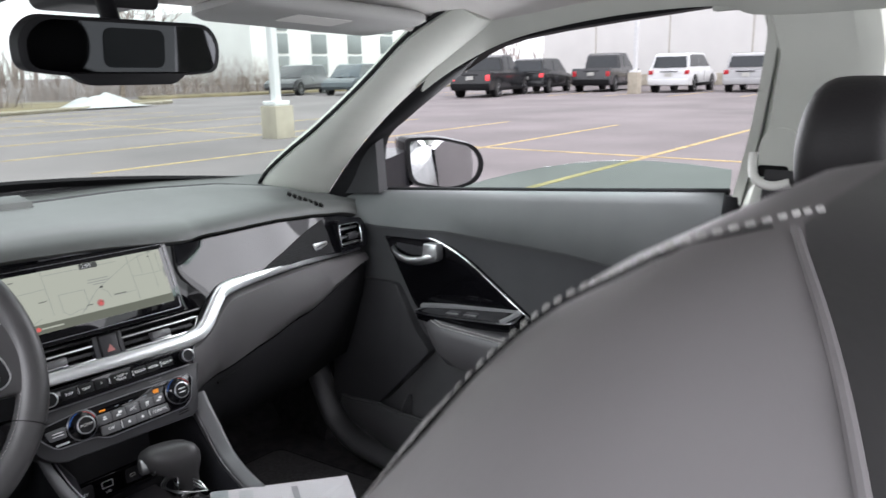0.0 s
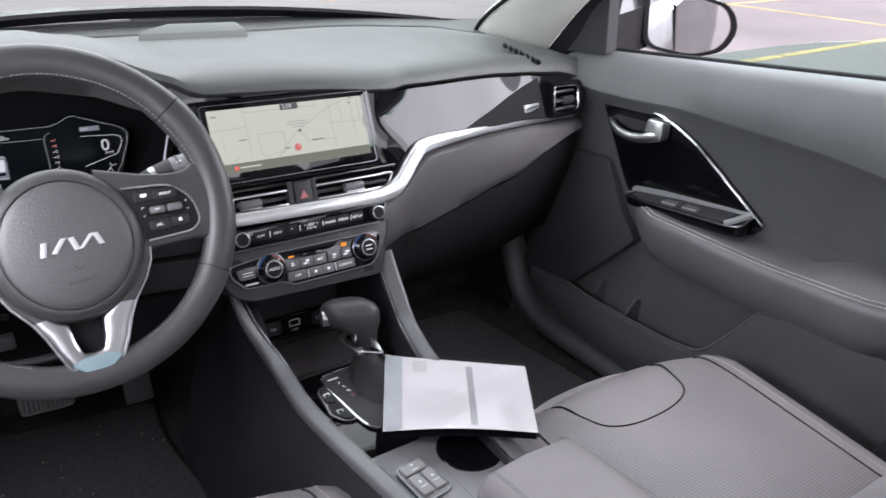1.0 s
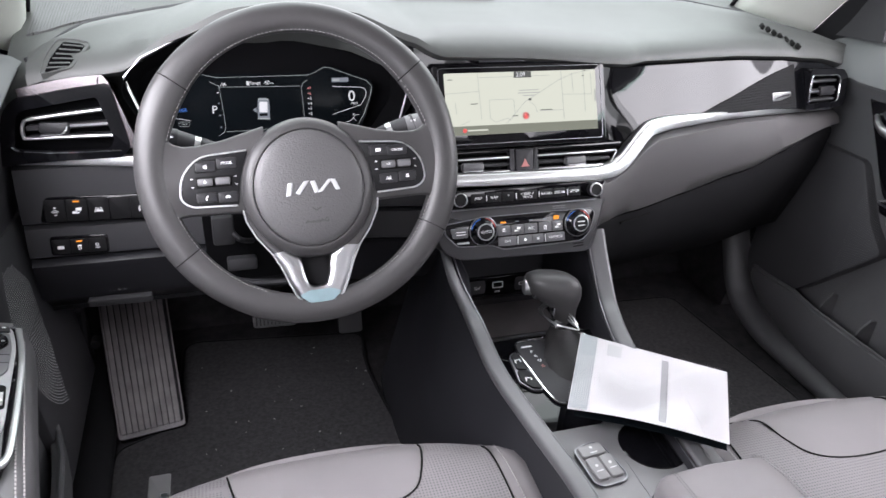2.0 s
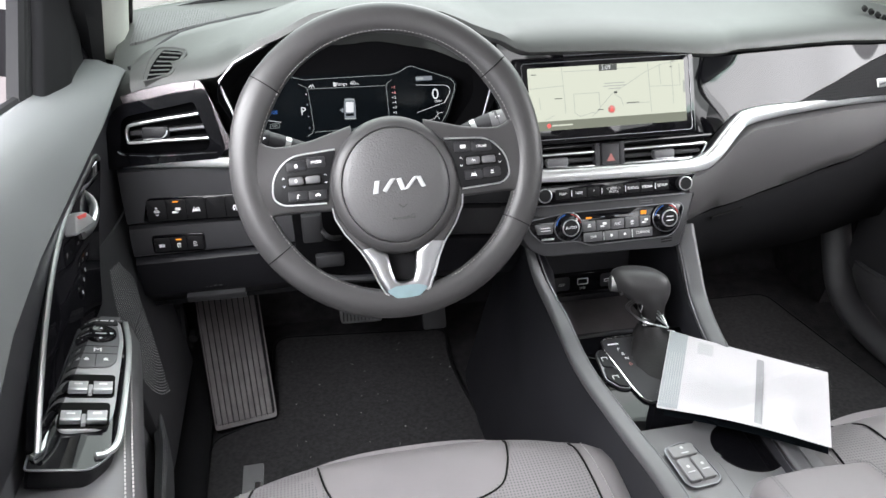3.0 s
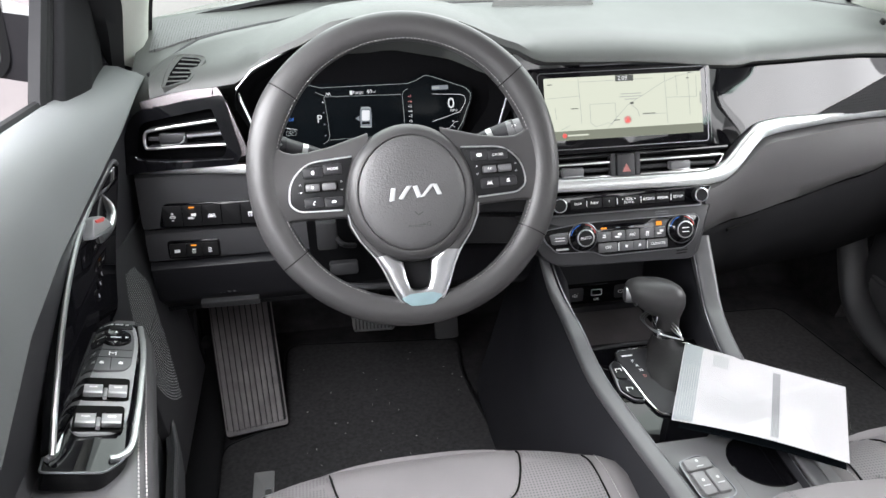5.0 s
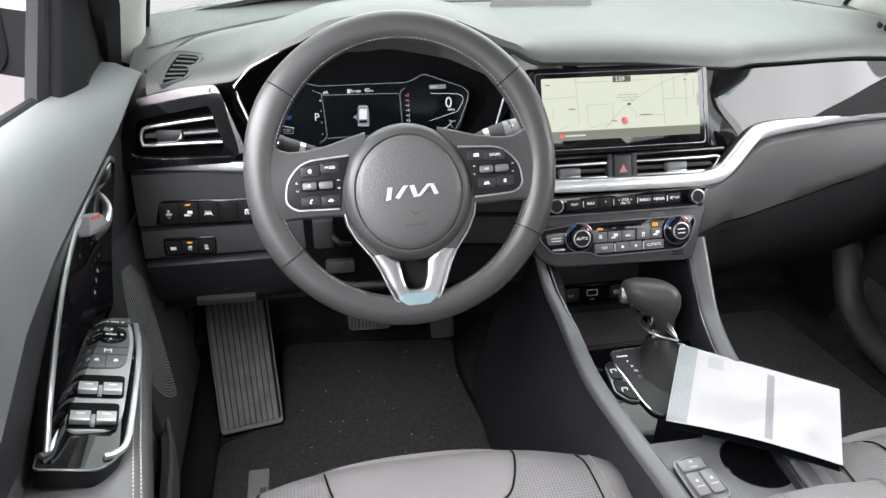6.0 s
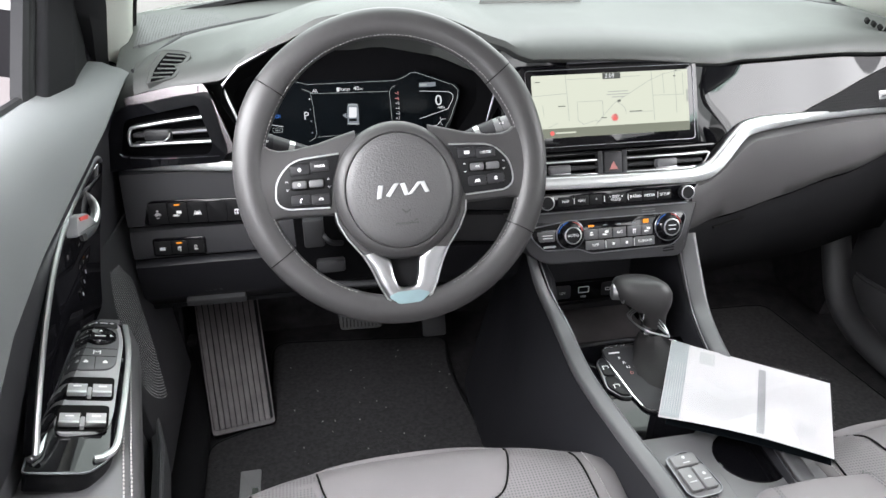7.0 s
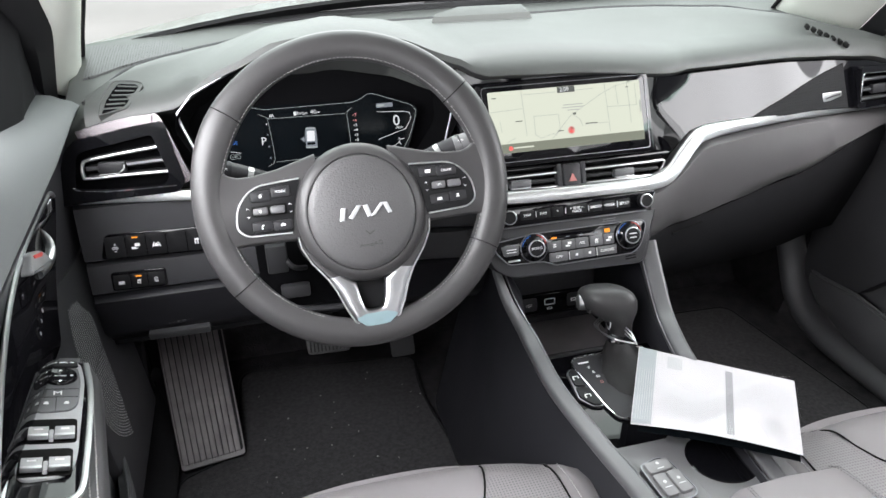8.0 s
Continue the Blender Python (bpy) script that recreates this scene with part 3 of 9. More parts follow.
def dash():
    d = thing("dashboard", "dark grey soft-skinned dashboard with a gloss black front and silver strip", "dashboard")
    n = 72
    pad, tray = [], []
    for i in range(n + 1):
        x = -0.372 + 1.444 * i / n
        u = abs(x - XC) / 0.722
        lz, rz = lerp(LIPZ, x), lerp(RIDGEZ, x)
        fy = lip_y(x, lz)
        yr = lerp(RIDGEY, x)
        zt = max(lz + 0.018, min(rz, lz + 0.03))
        g = yr - fy
        if x > -0.343:
            pad.append([(x, fy + min(0.05, g * 0.5), lz - 0.012), (x, fy + 0.002, lz - 0.004), (x, fy - 0.008, lz + 0.003), (x, fy - 0.006, lz + 0.012), (x, fy + min(0.016, g * 0.2), zt - 0.001), (x, fy + min(0.07, g * 0.4), zt + 0.006 * (1 - u)),
                        (x, fy + g * 0.62, (zt + rz) / 2 + 0.008), (x, yr - min(0.05, g * 0.2), rz + 0.002), (x, yr - min(0.012, g * 0.1), rz), (x, yr, rz - 0.004), (x, yr + 0.002, rz - 0.02), (x, yr - min(0.1, g * 0.4), rz - 0.06), (x, fy + min(0.08, g * 0.55), lz - 0.06)])
        yw = 0.87 - 0.31 * u ** 2.5
        zn = rz - 0.018
        zf = lerp(SHELFZ, x)
        tray.append([(x, yr + 0.004, zn - 0.014), (x, yr + 0.008, zn - 0.002), (x, yr + 0.03, zn + (zf - zn) * 0.15), (x, yr + (yw - yr) * 0.5, zn + (zf - zn) * 0.6), (x, yw, zf), (x, yw + 0.02, zf - 0.03), (x, yr, zn - 0.05)])
    part("upper_pad", loft(pad), PAD, d, "soft grey-black grained pad", 50)
    part("windscreen_shelf", loft(tray), PAD, d, "grey-black shelf under the windscreen", 50)
    # dark strip on the ridge stands in for soft shade in the groove
    edge = [(x, lerp(RIDGEY, x) + 0.001, lerp(RIDGEZ, x) - 0.0015) for x in [-0.338 + 0.02 * k for k in range(69)]]
    part("pad_shade_line", tube(smooth_path(edge, 3), 0.0034, n=8), PLASTIC, d, "dark strip painting the shade behind the pad")
    # speaker grille let into the driver's end of the shelf
    grid = []
    for i in range(15):
        x = -0.352 + 0.142 * i / 14
        u = abs(x - XC) / 0.722
        y0, y1 = lerp([(-0.352, 0.432), (-0.285, 0.488), (-0.21, 0.545)], x), lerp([(-0.352, 0.560), (-0.30, 0.580), (-0.235, 0.612), (-0.21, 0.565)], x)
        yr, yw, zn, zf = lerp(RIDGEY, x), 0.87 - 0.31 * u ** 2.5, lerp(RIDGEZ, x) - 0.018, lerp(SHELFZ, x)
        row = []
        for k in range(9):
            y = y0 + (y1 - y0) * k / 8
            f = min(1.0, max(0.0, (y - yr) / (yw - yr)))
            row.append((x, y, zn + (zf - zn) * (f * 1.2 if f < 0.5 else 0.6 + (f - 0.5) * 0.8) + 0.003))
        grid.append(row + [(x, y1, row[-1][2] - 0.006), (x, y0, row[0][2] - 0.006)])
    part("shelf_grille", loft(grid), FINEGRILLE, d, "perforated speaker grille")
    # gloss black front panel, leaning back, from the screen to the passenger's end
    ring = []
    for i in range(91):
        x = 0.188 + (1.043 - 0.188) * i / 90
        top = lerp(LIPZ, x) - 0.006
        bot = lerp([(0.188, 0.875), (0.52, 0.874), (0.545, 0.882), (0.60, 0.905), (0.8, 0.903), (1.043, 0.888)], x)
        ring.append([(x, face_y(x, z) + w, z) for z, w in [(bot + (top - bot) * j / 8, 0.0) for j in range(9)] + [(top, 0.03), (bot, 0.03)]])
    part("gloss_panel", loft(ring), GLOSS, d, "piano black trim panel", 30)
    # carbon-look wedge along the foot of the panel
    wedge = []
    for i in range(13):
        x = 0.685 + 0.235 * i / 12
        z0 = lerp([(0.6, 0.906), (0.8, 0.9045), (1.043, 0.8895)], x)
        z1 = z0 + 0.001 + 0.070 * (i / 12)
        wedge.append([(x, face_y(x, z0) - 0.0025, z0), (x, face_y(x, z1) - 0.0025, z1), (x, face_y(x, z1) + 0.005, z1), (x, face_y(x, z0) + 0.005, z0)])
    part("textured_wedge", loft(wedge), CARBON, d, "dark honeycomb-textured inlay")
    bx = 0.885
    bmx = basis((bx, face_y(bx, 0.918) - 0.004, 0.918), (1, 0.19, -0.03), (0.0, 0.2, 1))
    pl = part("badge", slab(rect(0.046, 0.017, 0.003), bmx, 0.004, 0.0012), SATIN, d, "small silver badge plate")
    part("badge_bars", line2([(-0.017, -0.001), (0.0, 0.002), (0.016, 0.003)], 0.003, bmx, 0.0012), GREYMETAL, pl)
    # silver strip
    strip = smooth_path([(-0.368, 0.277, 0.873), (-0.29, 0.268, 0.871), (-0.18, 0.252, 0.8675), (-0.02, 0.215, 0.859), (0.15, 0.172, 0.849), (0.25, 0.158, 0.8455), (0.44, 0.156, 0.8425), (0.492, 0.160, 0.843), (0.520, 0.166, 0.853),
                         (0.565, 0.188, 0.8895), (0.592, 0.198, 0.900), (0.66, 0.213, 0.902), (0.80, 0.245, 0.897), (0.95, 0.280, 0.888), (1.046, 0.308, 0.880)], 6)
    rings = []
    for i, q in enumerate(strip):
        t = (strip[min(i + 1, len(strip) - 1)] - strip[max(i - 1, 0)]).normalized()
        out = Vector((0, -0.95, 0.30))
        up = out.cross(t).normalized()
        if up.z < 0:
            up = -up
        h = lerp([(-0.36, 0.0070), (0.1, 0.0090), (0.46, 0.0098), (0.53, 0.0120), (0.59, 0.0115), (0.75, 0.0068), (1.05, 0.0052)], q.x)
        rings.append([q + up * a * h + out * b for a, b in ((-1.15, -0.014), (-1.1, 0.0), (-0.9, 0.0055), (-0.2, 0.0068), (0.8, 0.0066), (1.02, 0.0042), (1.1, -0.001), (1.1, -0.014))])
    part("silver_strip", loft(rings), SATIN, d, "brushed satin silver trim strip", 50)
    # padded skin below the strip, passenger side
    low = []
    for i in range(31):
        x = 0.475 + (1.06 - 0.475) * i / 30
        top = lerp([(0.475, 0.830), (0.505, 0.832), (0.53, 0.846), (0.57, 0.875), (0.60, 0.887), (0.8, 0.888), (1.06, 0.872)], x)
        seam = lerp([(0.475, 0.742), (0.56, 0.747), (0.68, 0.767), (0.80, 0.790), (0.92, 0.812), (1.06, 0.845)], x)
        y = lerp([(0.475, 0.150), (0.53, 0.165), (0.6, 0.188), (0.8, 0.238), (1.06, 0.305)], x)
        ys = lerp([(0.475, 0.155), (0.56, 0.19), (0.8, 0.225), (1.06, 0.30)], x)
        low.append([(x, y + 0.01, top), (x, y - 0.004, top - 0.004), (x, y - 0.012, top * 0.7 + seam * 0.3), (x, ys - 0.014, top * 0.3 + seam * 0.7), (x, ys - 0.004, seam + 0.006), (x, ys + 0.012, seam), (x, ys + 0.06, seam), (x, y + 0.08, top)])
    part("knee_pad", loft(low), KNEEPAD, d, "padded charcoal skin", 50)
    glove = []
    for i in range(31):
        x = 0.50 + (1.06 - 0.50) * i / 30
        seam = lerp([(0.50, 0.742), (0.56, 0.747), (0.68, 0.767), (0.80, 0.790), (0.92, 0.812), (1.06, 0.845)], x) - 0.003
        ys = lerp([(0.5, 0.17), (0.56, 0.19), (0.8, 0.225), (1.06, 0.30)], x)
        glove.append([(x, ys + 0.005, seam), (x, ys - 0.001, seam - 0.012), (x, ys + 0.012, seam - 0.08), (x, ys + 0.07, 0.60), (x, ys + 0.14, 0.575), (x, ys + 0.3, 0.60), (x, ys + 0.3, seam - 0.02)])
    g = part("glove_box", loft(glove), DEEPBLACK, d, "matt black glove box lid", 50)
    part("glove_box_slot", tube([(0.545, 0.178, 0.737), (0.605, 0.188, 0.745)], 0.0025), SEAMLINE, g)
    # driver side below the strip
    def knee(z0, z1, mat_, nm, y0, y1, x0=-0.372, x1=0.26):
        rr = []
        for i in range(21):
            x = x0 + (x1 - x0) * i / 20
            bowl = 0.05 * max(0, (x + 0.05)) / 0.3
            rr.append([(x, y0 - bowl, z1), (x, y0 - 0.006 - bowl, z1 - 0.004), (x, (y0 + y1) / 2 - 0.008 - bowl, (z0 + z1) / 2), (x, y1 - 0.006 - bowl, z0 + 0.004), (x, y1 - bowl, z0), (x, y1 + 0.06, z0), (x, y0 + 0.06, z1)])
        return part(nm, loft(rr), mat_, d)
    knee(0.779, 0.865, PLASTIC, "switch_panel", 0.272, 0.262)
    knee(0.726, 0.776, PLASTIC, "lower_panel", 0.264, 0.258)
    # bolster in leather and hatch beneath
    rr = []
    for i in range(21):
        x = -0.372 + 0.62 * i / 20
        bowl = 0.03 * max(0, (x + 0.05)) / 0.3
        rr.append([(x, 0.258 - bowl, 0.723), (x, 0.250 - bowl, 0.715), (x, 0.262 - bowl, 0.655), (x, 0.30 - bowl, 0.618), (x, 0.36, 0.612), (x, 0.46, 0.63), (x, 0.40, 0.72)])
    part("knee_bolster", loft(rr), CONSOLESIDE, d, "black lower knee panel", 50)
    hm = basis((-0.262, 0.252, 0.664), (1, -0.02, 0), (0, -0.2, 1))
    part("hood_release", slab(rect(0.092, 0.013, 0.003, -0.0, -0.02), hm, 0.010, 0.002, front=0.006), LOWER, d, "black pull bar")
    lettering("legend_bars", "- - = =", 0.010, hm, GREYBUTTON, d, -0.0, 0.004, lift=0.0045)
    # under-dash closing skin
    part("under_cover", loft([[(x, y, 0.61), (x, 0.62, 0.66), (x, 0.62, 0.70), (x, y, 0.65)] for x, y in ((-0.372, 0.30), (0.0, 0.30), (0.30, 0.32), (0.42, 0.48), (0.8, 0.50), (1.06, 0.52))]), DEEPBLACK, d)
    # defroster slots at the passenger's corner
    for k in range(7):
        t = k / 6
        c = Vector((0.880 + 0.045 * t, 0.352 - 0.052 * t, 1.0245 - 0.0255 * t))
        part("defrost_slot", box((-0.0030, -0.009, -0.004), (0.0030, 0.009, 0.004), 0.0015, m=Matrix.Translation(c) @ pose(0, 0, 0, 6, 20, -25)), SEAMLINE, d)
    # climate vent on the driver's end of the pad
    vm = basis((-0.287, 0.288, 1.004), (1, 0, 0.06), (0, 0.83, 0.55))
    vo = rounded([(-0.026, -0.020), (-0.021, 0.007), (-0.010, 0.030), (-0.003, 0.040), (0.018, 0.038), (0.037, 0.030), (0.034, 0.020), (0.013, -0.013)], [0.004, 0.02, 0.02, 0.006, 0.02, 0.006, 0.02, 0.004])
    fr = part("demister_vent", slab(vo, vm, 0.022, 0.002, front=0.0005), PAD, d, "oval demister vent surround")
    part("vent_recess", slab(rounded([(-0.020, -0.018), (-0.013, 0.006), (-0.005, 0.021), (0.004, 0.034), (0.026, 0.029), (0.031, 0.024), (0.010, -0.009)], 0.002), vm, 0.002, front=0.0011), SHADEBLACK, fr)
    part("vent_rim", tube([vm @ Vector((x, y, 0.0008)) for x, y in vo], 0.0010, up=vm.to_3x3() @ Vector((0, 0, 1)), n=6, closed=True), PAD, fr)
    for k in range(6):
        f = k / 5
        a0, a1 = Vector((0.0030 - 0.0210 * f, 0.0290 - 0.0390 * f, 0.0018)), Vector((0.0290 - 0.0215 * f, 0.0225 - 0.0340 * f, 0.0018))
        part("louvre", sweep([vm @ a0, vm @ a1], [(-0.0009, -0.0010), (0.0009, -0.0010), (0.0009, 0.0008), (-0.0009, 0.0008)], up=vm.to_3x3() @ Vector((0, 0, 1))), PAD, fr)
    # sunlight sensor and speaker box at the windscreen
    part("centre_speaker", loft([[(x, y, z) for x, y in q] for q, z in ((((0.214, 0.500), (0.412, 0.496), (0.428, 0.592), (0.276, 0.600)), 1.030), (((0.224, 0.510), (0.404, 0.506), (0.420, 0.584), (0.286, 0.592)), 1.056), (((0.230, 0.517), (0.398, 0.513), (0.413, 0.578), (0.292, 0.586)), 1.060))]), PAD, d, "raised plain speaker cover", 30)
    part("light_sensor", turned([(0.022, 0.0), (0.020, 0.008), (0.012, 0.015), (0.0, 0.017)], Matrix.Translation((0.320, 0.64, 1.030)), 20), PAD, d, "small domed light sensor")
    return d


dash()

# ---- instrument cluster ----


def cluster():
    c = thing("instrument_cluster", "black digital instrument cluster with white and blue read-outs", "instrument cluster")
    m = basis((0, 0.29, 0.95), (1, 0, 0), (0, 0.25, 0.97))
    outline = rounded([(-0.215, 0.010), (-0.20, 0.040), (-0.12, 0.082), (0.02, 0.112), (0.12, 0.088), (0.19, 0.055), (0.195, -0.01), (0.12, -0.11), (-0.15, -0.11)], 0.02)
    part("hood_lining", slab(outline, m, 0.02, front=-0.035), SHADEBLACK, c)
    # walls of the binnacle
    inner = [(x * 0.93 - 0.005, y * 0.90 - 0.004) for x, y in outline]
    part("binnacle", loft([[m @ Vector((x, y, 0.055)) for x, y in outline], [m @ Vector((x, y, -0.034)) for x, y in inner]], caps=False), SHADEBLACK, c)
    # silver outline on the driver's end
    part("bright_outline", tube([m @ Vector((x, y, 0.04)) for x, y in [(-0.135, 0.078), (-0.185, 0.054), (-0.208, 0.030), (-0.205, 0.015), (-0.185, -0.040)]], 0.0022), SATIN, c)
    part("bright_outline", tube([m @ Vector((x, y, 0.05)) for x, y in [(0.178, 0.03), (0.184, 0.005), (0.165, -0.055)]], 0.0016), GREYMETAL, c)
    pane = part("display", slab(rounded([(-0.168, 0.032), (0.043, 0.027), (0.068, 0.038), (0.078, 0.038), (0.140, 0.015), (0.146, 0.004), (0.128, -0.045), (0.105, -0.085), (-0.168, -0.085)], 0.006), m, 0.006, front=-0.018), SCREENBLACK, c, "dark glass display")
    q = m @ Matrix.Translation((0, 0, -0.018))

    def ink(nm, pts, w, mt, r=0.0, label=""):
        """A drawn line on the display, its corners rounded by r."""
        if r:
            pts = rounded(list(pts) + [pts[-1]], [0.0] + [r] * (len(pts) - 2) + [0.0, 0.0])
        return part(nm, line2(pts, w, q), mt, pane, label)

    ink("display_frame", [(-0.1085, 0.0293), (-0.090, 0.0245), (-0.0243, 0.0245), (0.0427, 0.0244), (0.0552, 0.0280), (0.0684, 0.0350), (0.0758, 0.0351), (0.0990, 0.0265), (0.1340, 0.0136), (0.1415, 0.0050), (0.1400, -0.0065), (0.1272, -0.0380), (0.1155, -0.0560)], 0.0006, ICON)
    ink("panel_line", [(-0.0991, 0.0184), (-0.0868, 0.0127), (-0.0843, -0.0129), (-0.0824, -0.0489), (-0.0854, -0.0559), (-0.0935, -0.0603)], 0.0006, ICON)
    ink("panel_line", [(-0.0868, 0.0108), (0.0310, 0.0086)], 0.0006, ICON)
    ink("panel_line", [(0.0421, 0.0165), (0.0354, 0.0126), (0.0333, 0.0070), (0.0350, -0.0460)], 0.0006, ICON)
    ink("panel_line", [(-0.0815, -0.0547), (0.0200, -0.0530)], 0.0006, ICON)
    ink("speed_frame", [(0.0806, 0.0065), (0.1248, 0.0037), (0.1310, 0.0010), (0.1330, -0.0040), (0.1318, -0.0100), (0.1234, -0.0231), (0.0790, -0.0357)], 0.0007, GLOW)
    ink("fuel_gauge", [(0.0990, -0.0480), (0.1050, -0.0475), (0.1103, -0.0428), (0.1135, -0.0386), (0.1196, -0.0381)], 0.0007, GLOW)
    ink("fuel_gauge", [(0.1103, -0.0428), (0.1140, -0.0470)], 0.0007, GLOW)
    ink("charge_line", [(-0.1620, -0.0295), (-0.1313, -0.0361)], 0.0007, GLOW)
    ink("charge_band", [(-0.1660, -0.0435), (-0.1580, -0.0490), (-0.1480, -0.0535), (-0.1370, -0.0570)], 0.0016, BLUE, label="blue gauge band")
    for y in (0.0029, -0.0126, -0.0303, -0.0476):
        part("track_dot", slab(disc(0.0012, -0.0889, y, 12), q, 0.0004, front=0.0006), GLOW if y > 0 else DIMGLOW, pane)
    for x, y, h, b, mt in ((-0.0958, -0.0222, 0.0165, "P", GLOW), (0.1096, -0.0097, 0.0240, "0", GLOW), (0.1135, -0.0205, 0.0055, "MPH", GLOW), (-0.0345, 0.0150, 0.0068, "Range", GLOW), (-0.0172, 0.0150, 0.0090, "40", GLOW), (-0.0100, 0.0142, 0.0050, "mi", GLOW), (-0.1480, -0.0207, 0.0070, "CHARGE", BLUE), (-0.1403, -0.0409, 0.0045, "HEV", ICON), (0.1115, -0.0376, 0.0050, "F", GLOW)):
        lettering("read_out", b, h, q, mt, pane, x, y)
    part("hybrid_box", slab(rect(0.0150, 0.0070, 0.002, -0.1403, -0.0409), q, 0.0004, hole=rect(0.0140, 0.0060, 0.0018, -0.1403, -0.0409), front=0.0006), ICON, pane)
    for k, b in enumerate("765432"):
        y = 0.0048 - 0.0076 * k
        lettering("read_out", b, 0.0062, q, DULLRED if k < 2 else GLOW, pane, 0.0462, y)
        part("scale_dot", slab(rect(0.0020, 0.0012, 0, 0.0428, y), q, 0.0004, front=0.0006), DULLRED if k < 2 else GLOW, pane)
    part("mode_chip", slab(rect(0.0260, 0.0066, 0.001, 0.0930, 0.0159), q, 0.0004, front=0.0006), DIMGLOW, pane)
    part("mode_bar", slab(rect(0.0110, 0.0032, 0, 0.0865, 0.0159), q, 0.0004, front=0.0010), ICON, pane)
    part("lane_symbol", line2([(-0.0838, 0.0125), (-0.0815, 0.0165), (-0.0800, 0.0125), (-0.0785, 0.0165), (-0.0762, 0.0125)], 0.0009, q), GLOW, pane)
    part("pump_symbol", slab(rect(0.0040, 0.0062, 0.0008, -0.0450, 0.0150), q, 0.0004, front=0.0006), GLOW, pane)
    icon = part("car_icon", slab(rounded([(-0.0342, -0.0385), (-0.0170, -0.0395), (-0.0160, -0.0200), (-0.0165, -0.0100), (-0.0200, -0.0072), (-0.0295, -0.0068), (-0.0325, -0.0095), (-0.0340, -0.0200)], 0.003), q, 0.0006, front=0.0009), DIMGLOW, pane, "small pale car symbol")
    part("icon_roof", slab(rounded([(-0.0318, -0.0280), (-0.0198, -0.0285), (-0.0187, -0.0130), (-0.0305, -0.0122)], 0.002), q, 0.0004, front=0.0014), GLOW, icon)
    for pts in ([(-0.0335, -0.0372), (-0.0178, -0.0382)], [(-0.0310, -0.0085), (-0.0180, -0.0092)]):
        part("icon_bumper", line2(pts, 0.0020, q, 0.0012), ICON, icon)
    part("icon_rear", slab(rect(0.0120, 0.0038, 0.001, -0.0258, -0.0318), q, 0.0004, front=0.0014), SCREENBLACK, icon)
    part("side_arrow", slab([(-0.0412, -0.0240), (-0.0352, -0.0290), (-0.0350, -0.0204)], q, 0.0004, front=0.0006), DIMGLOW, pane)
    return c


cluster()


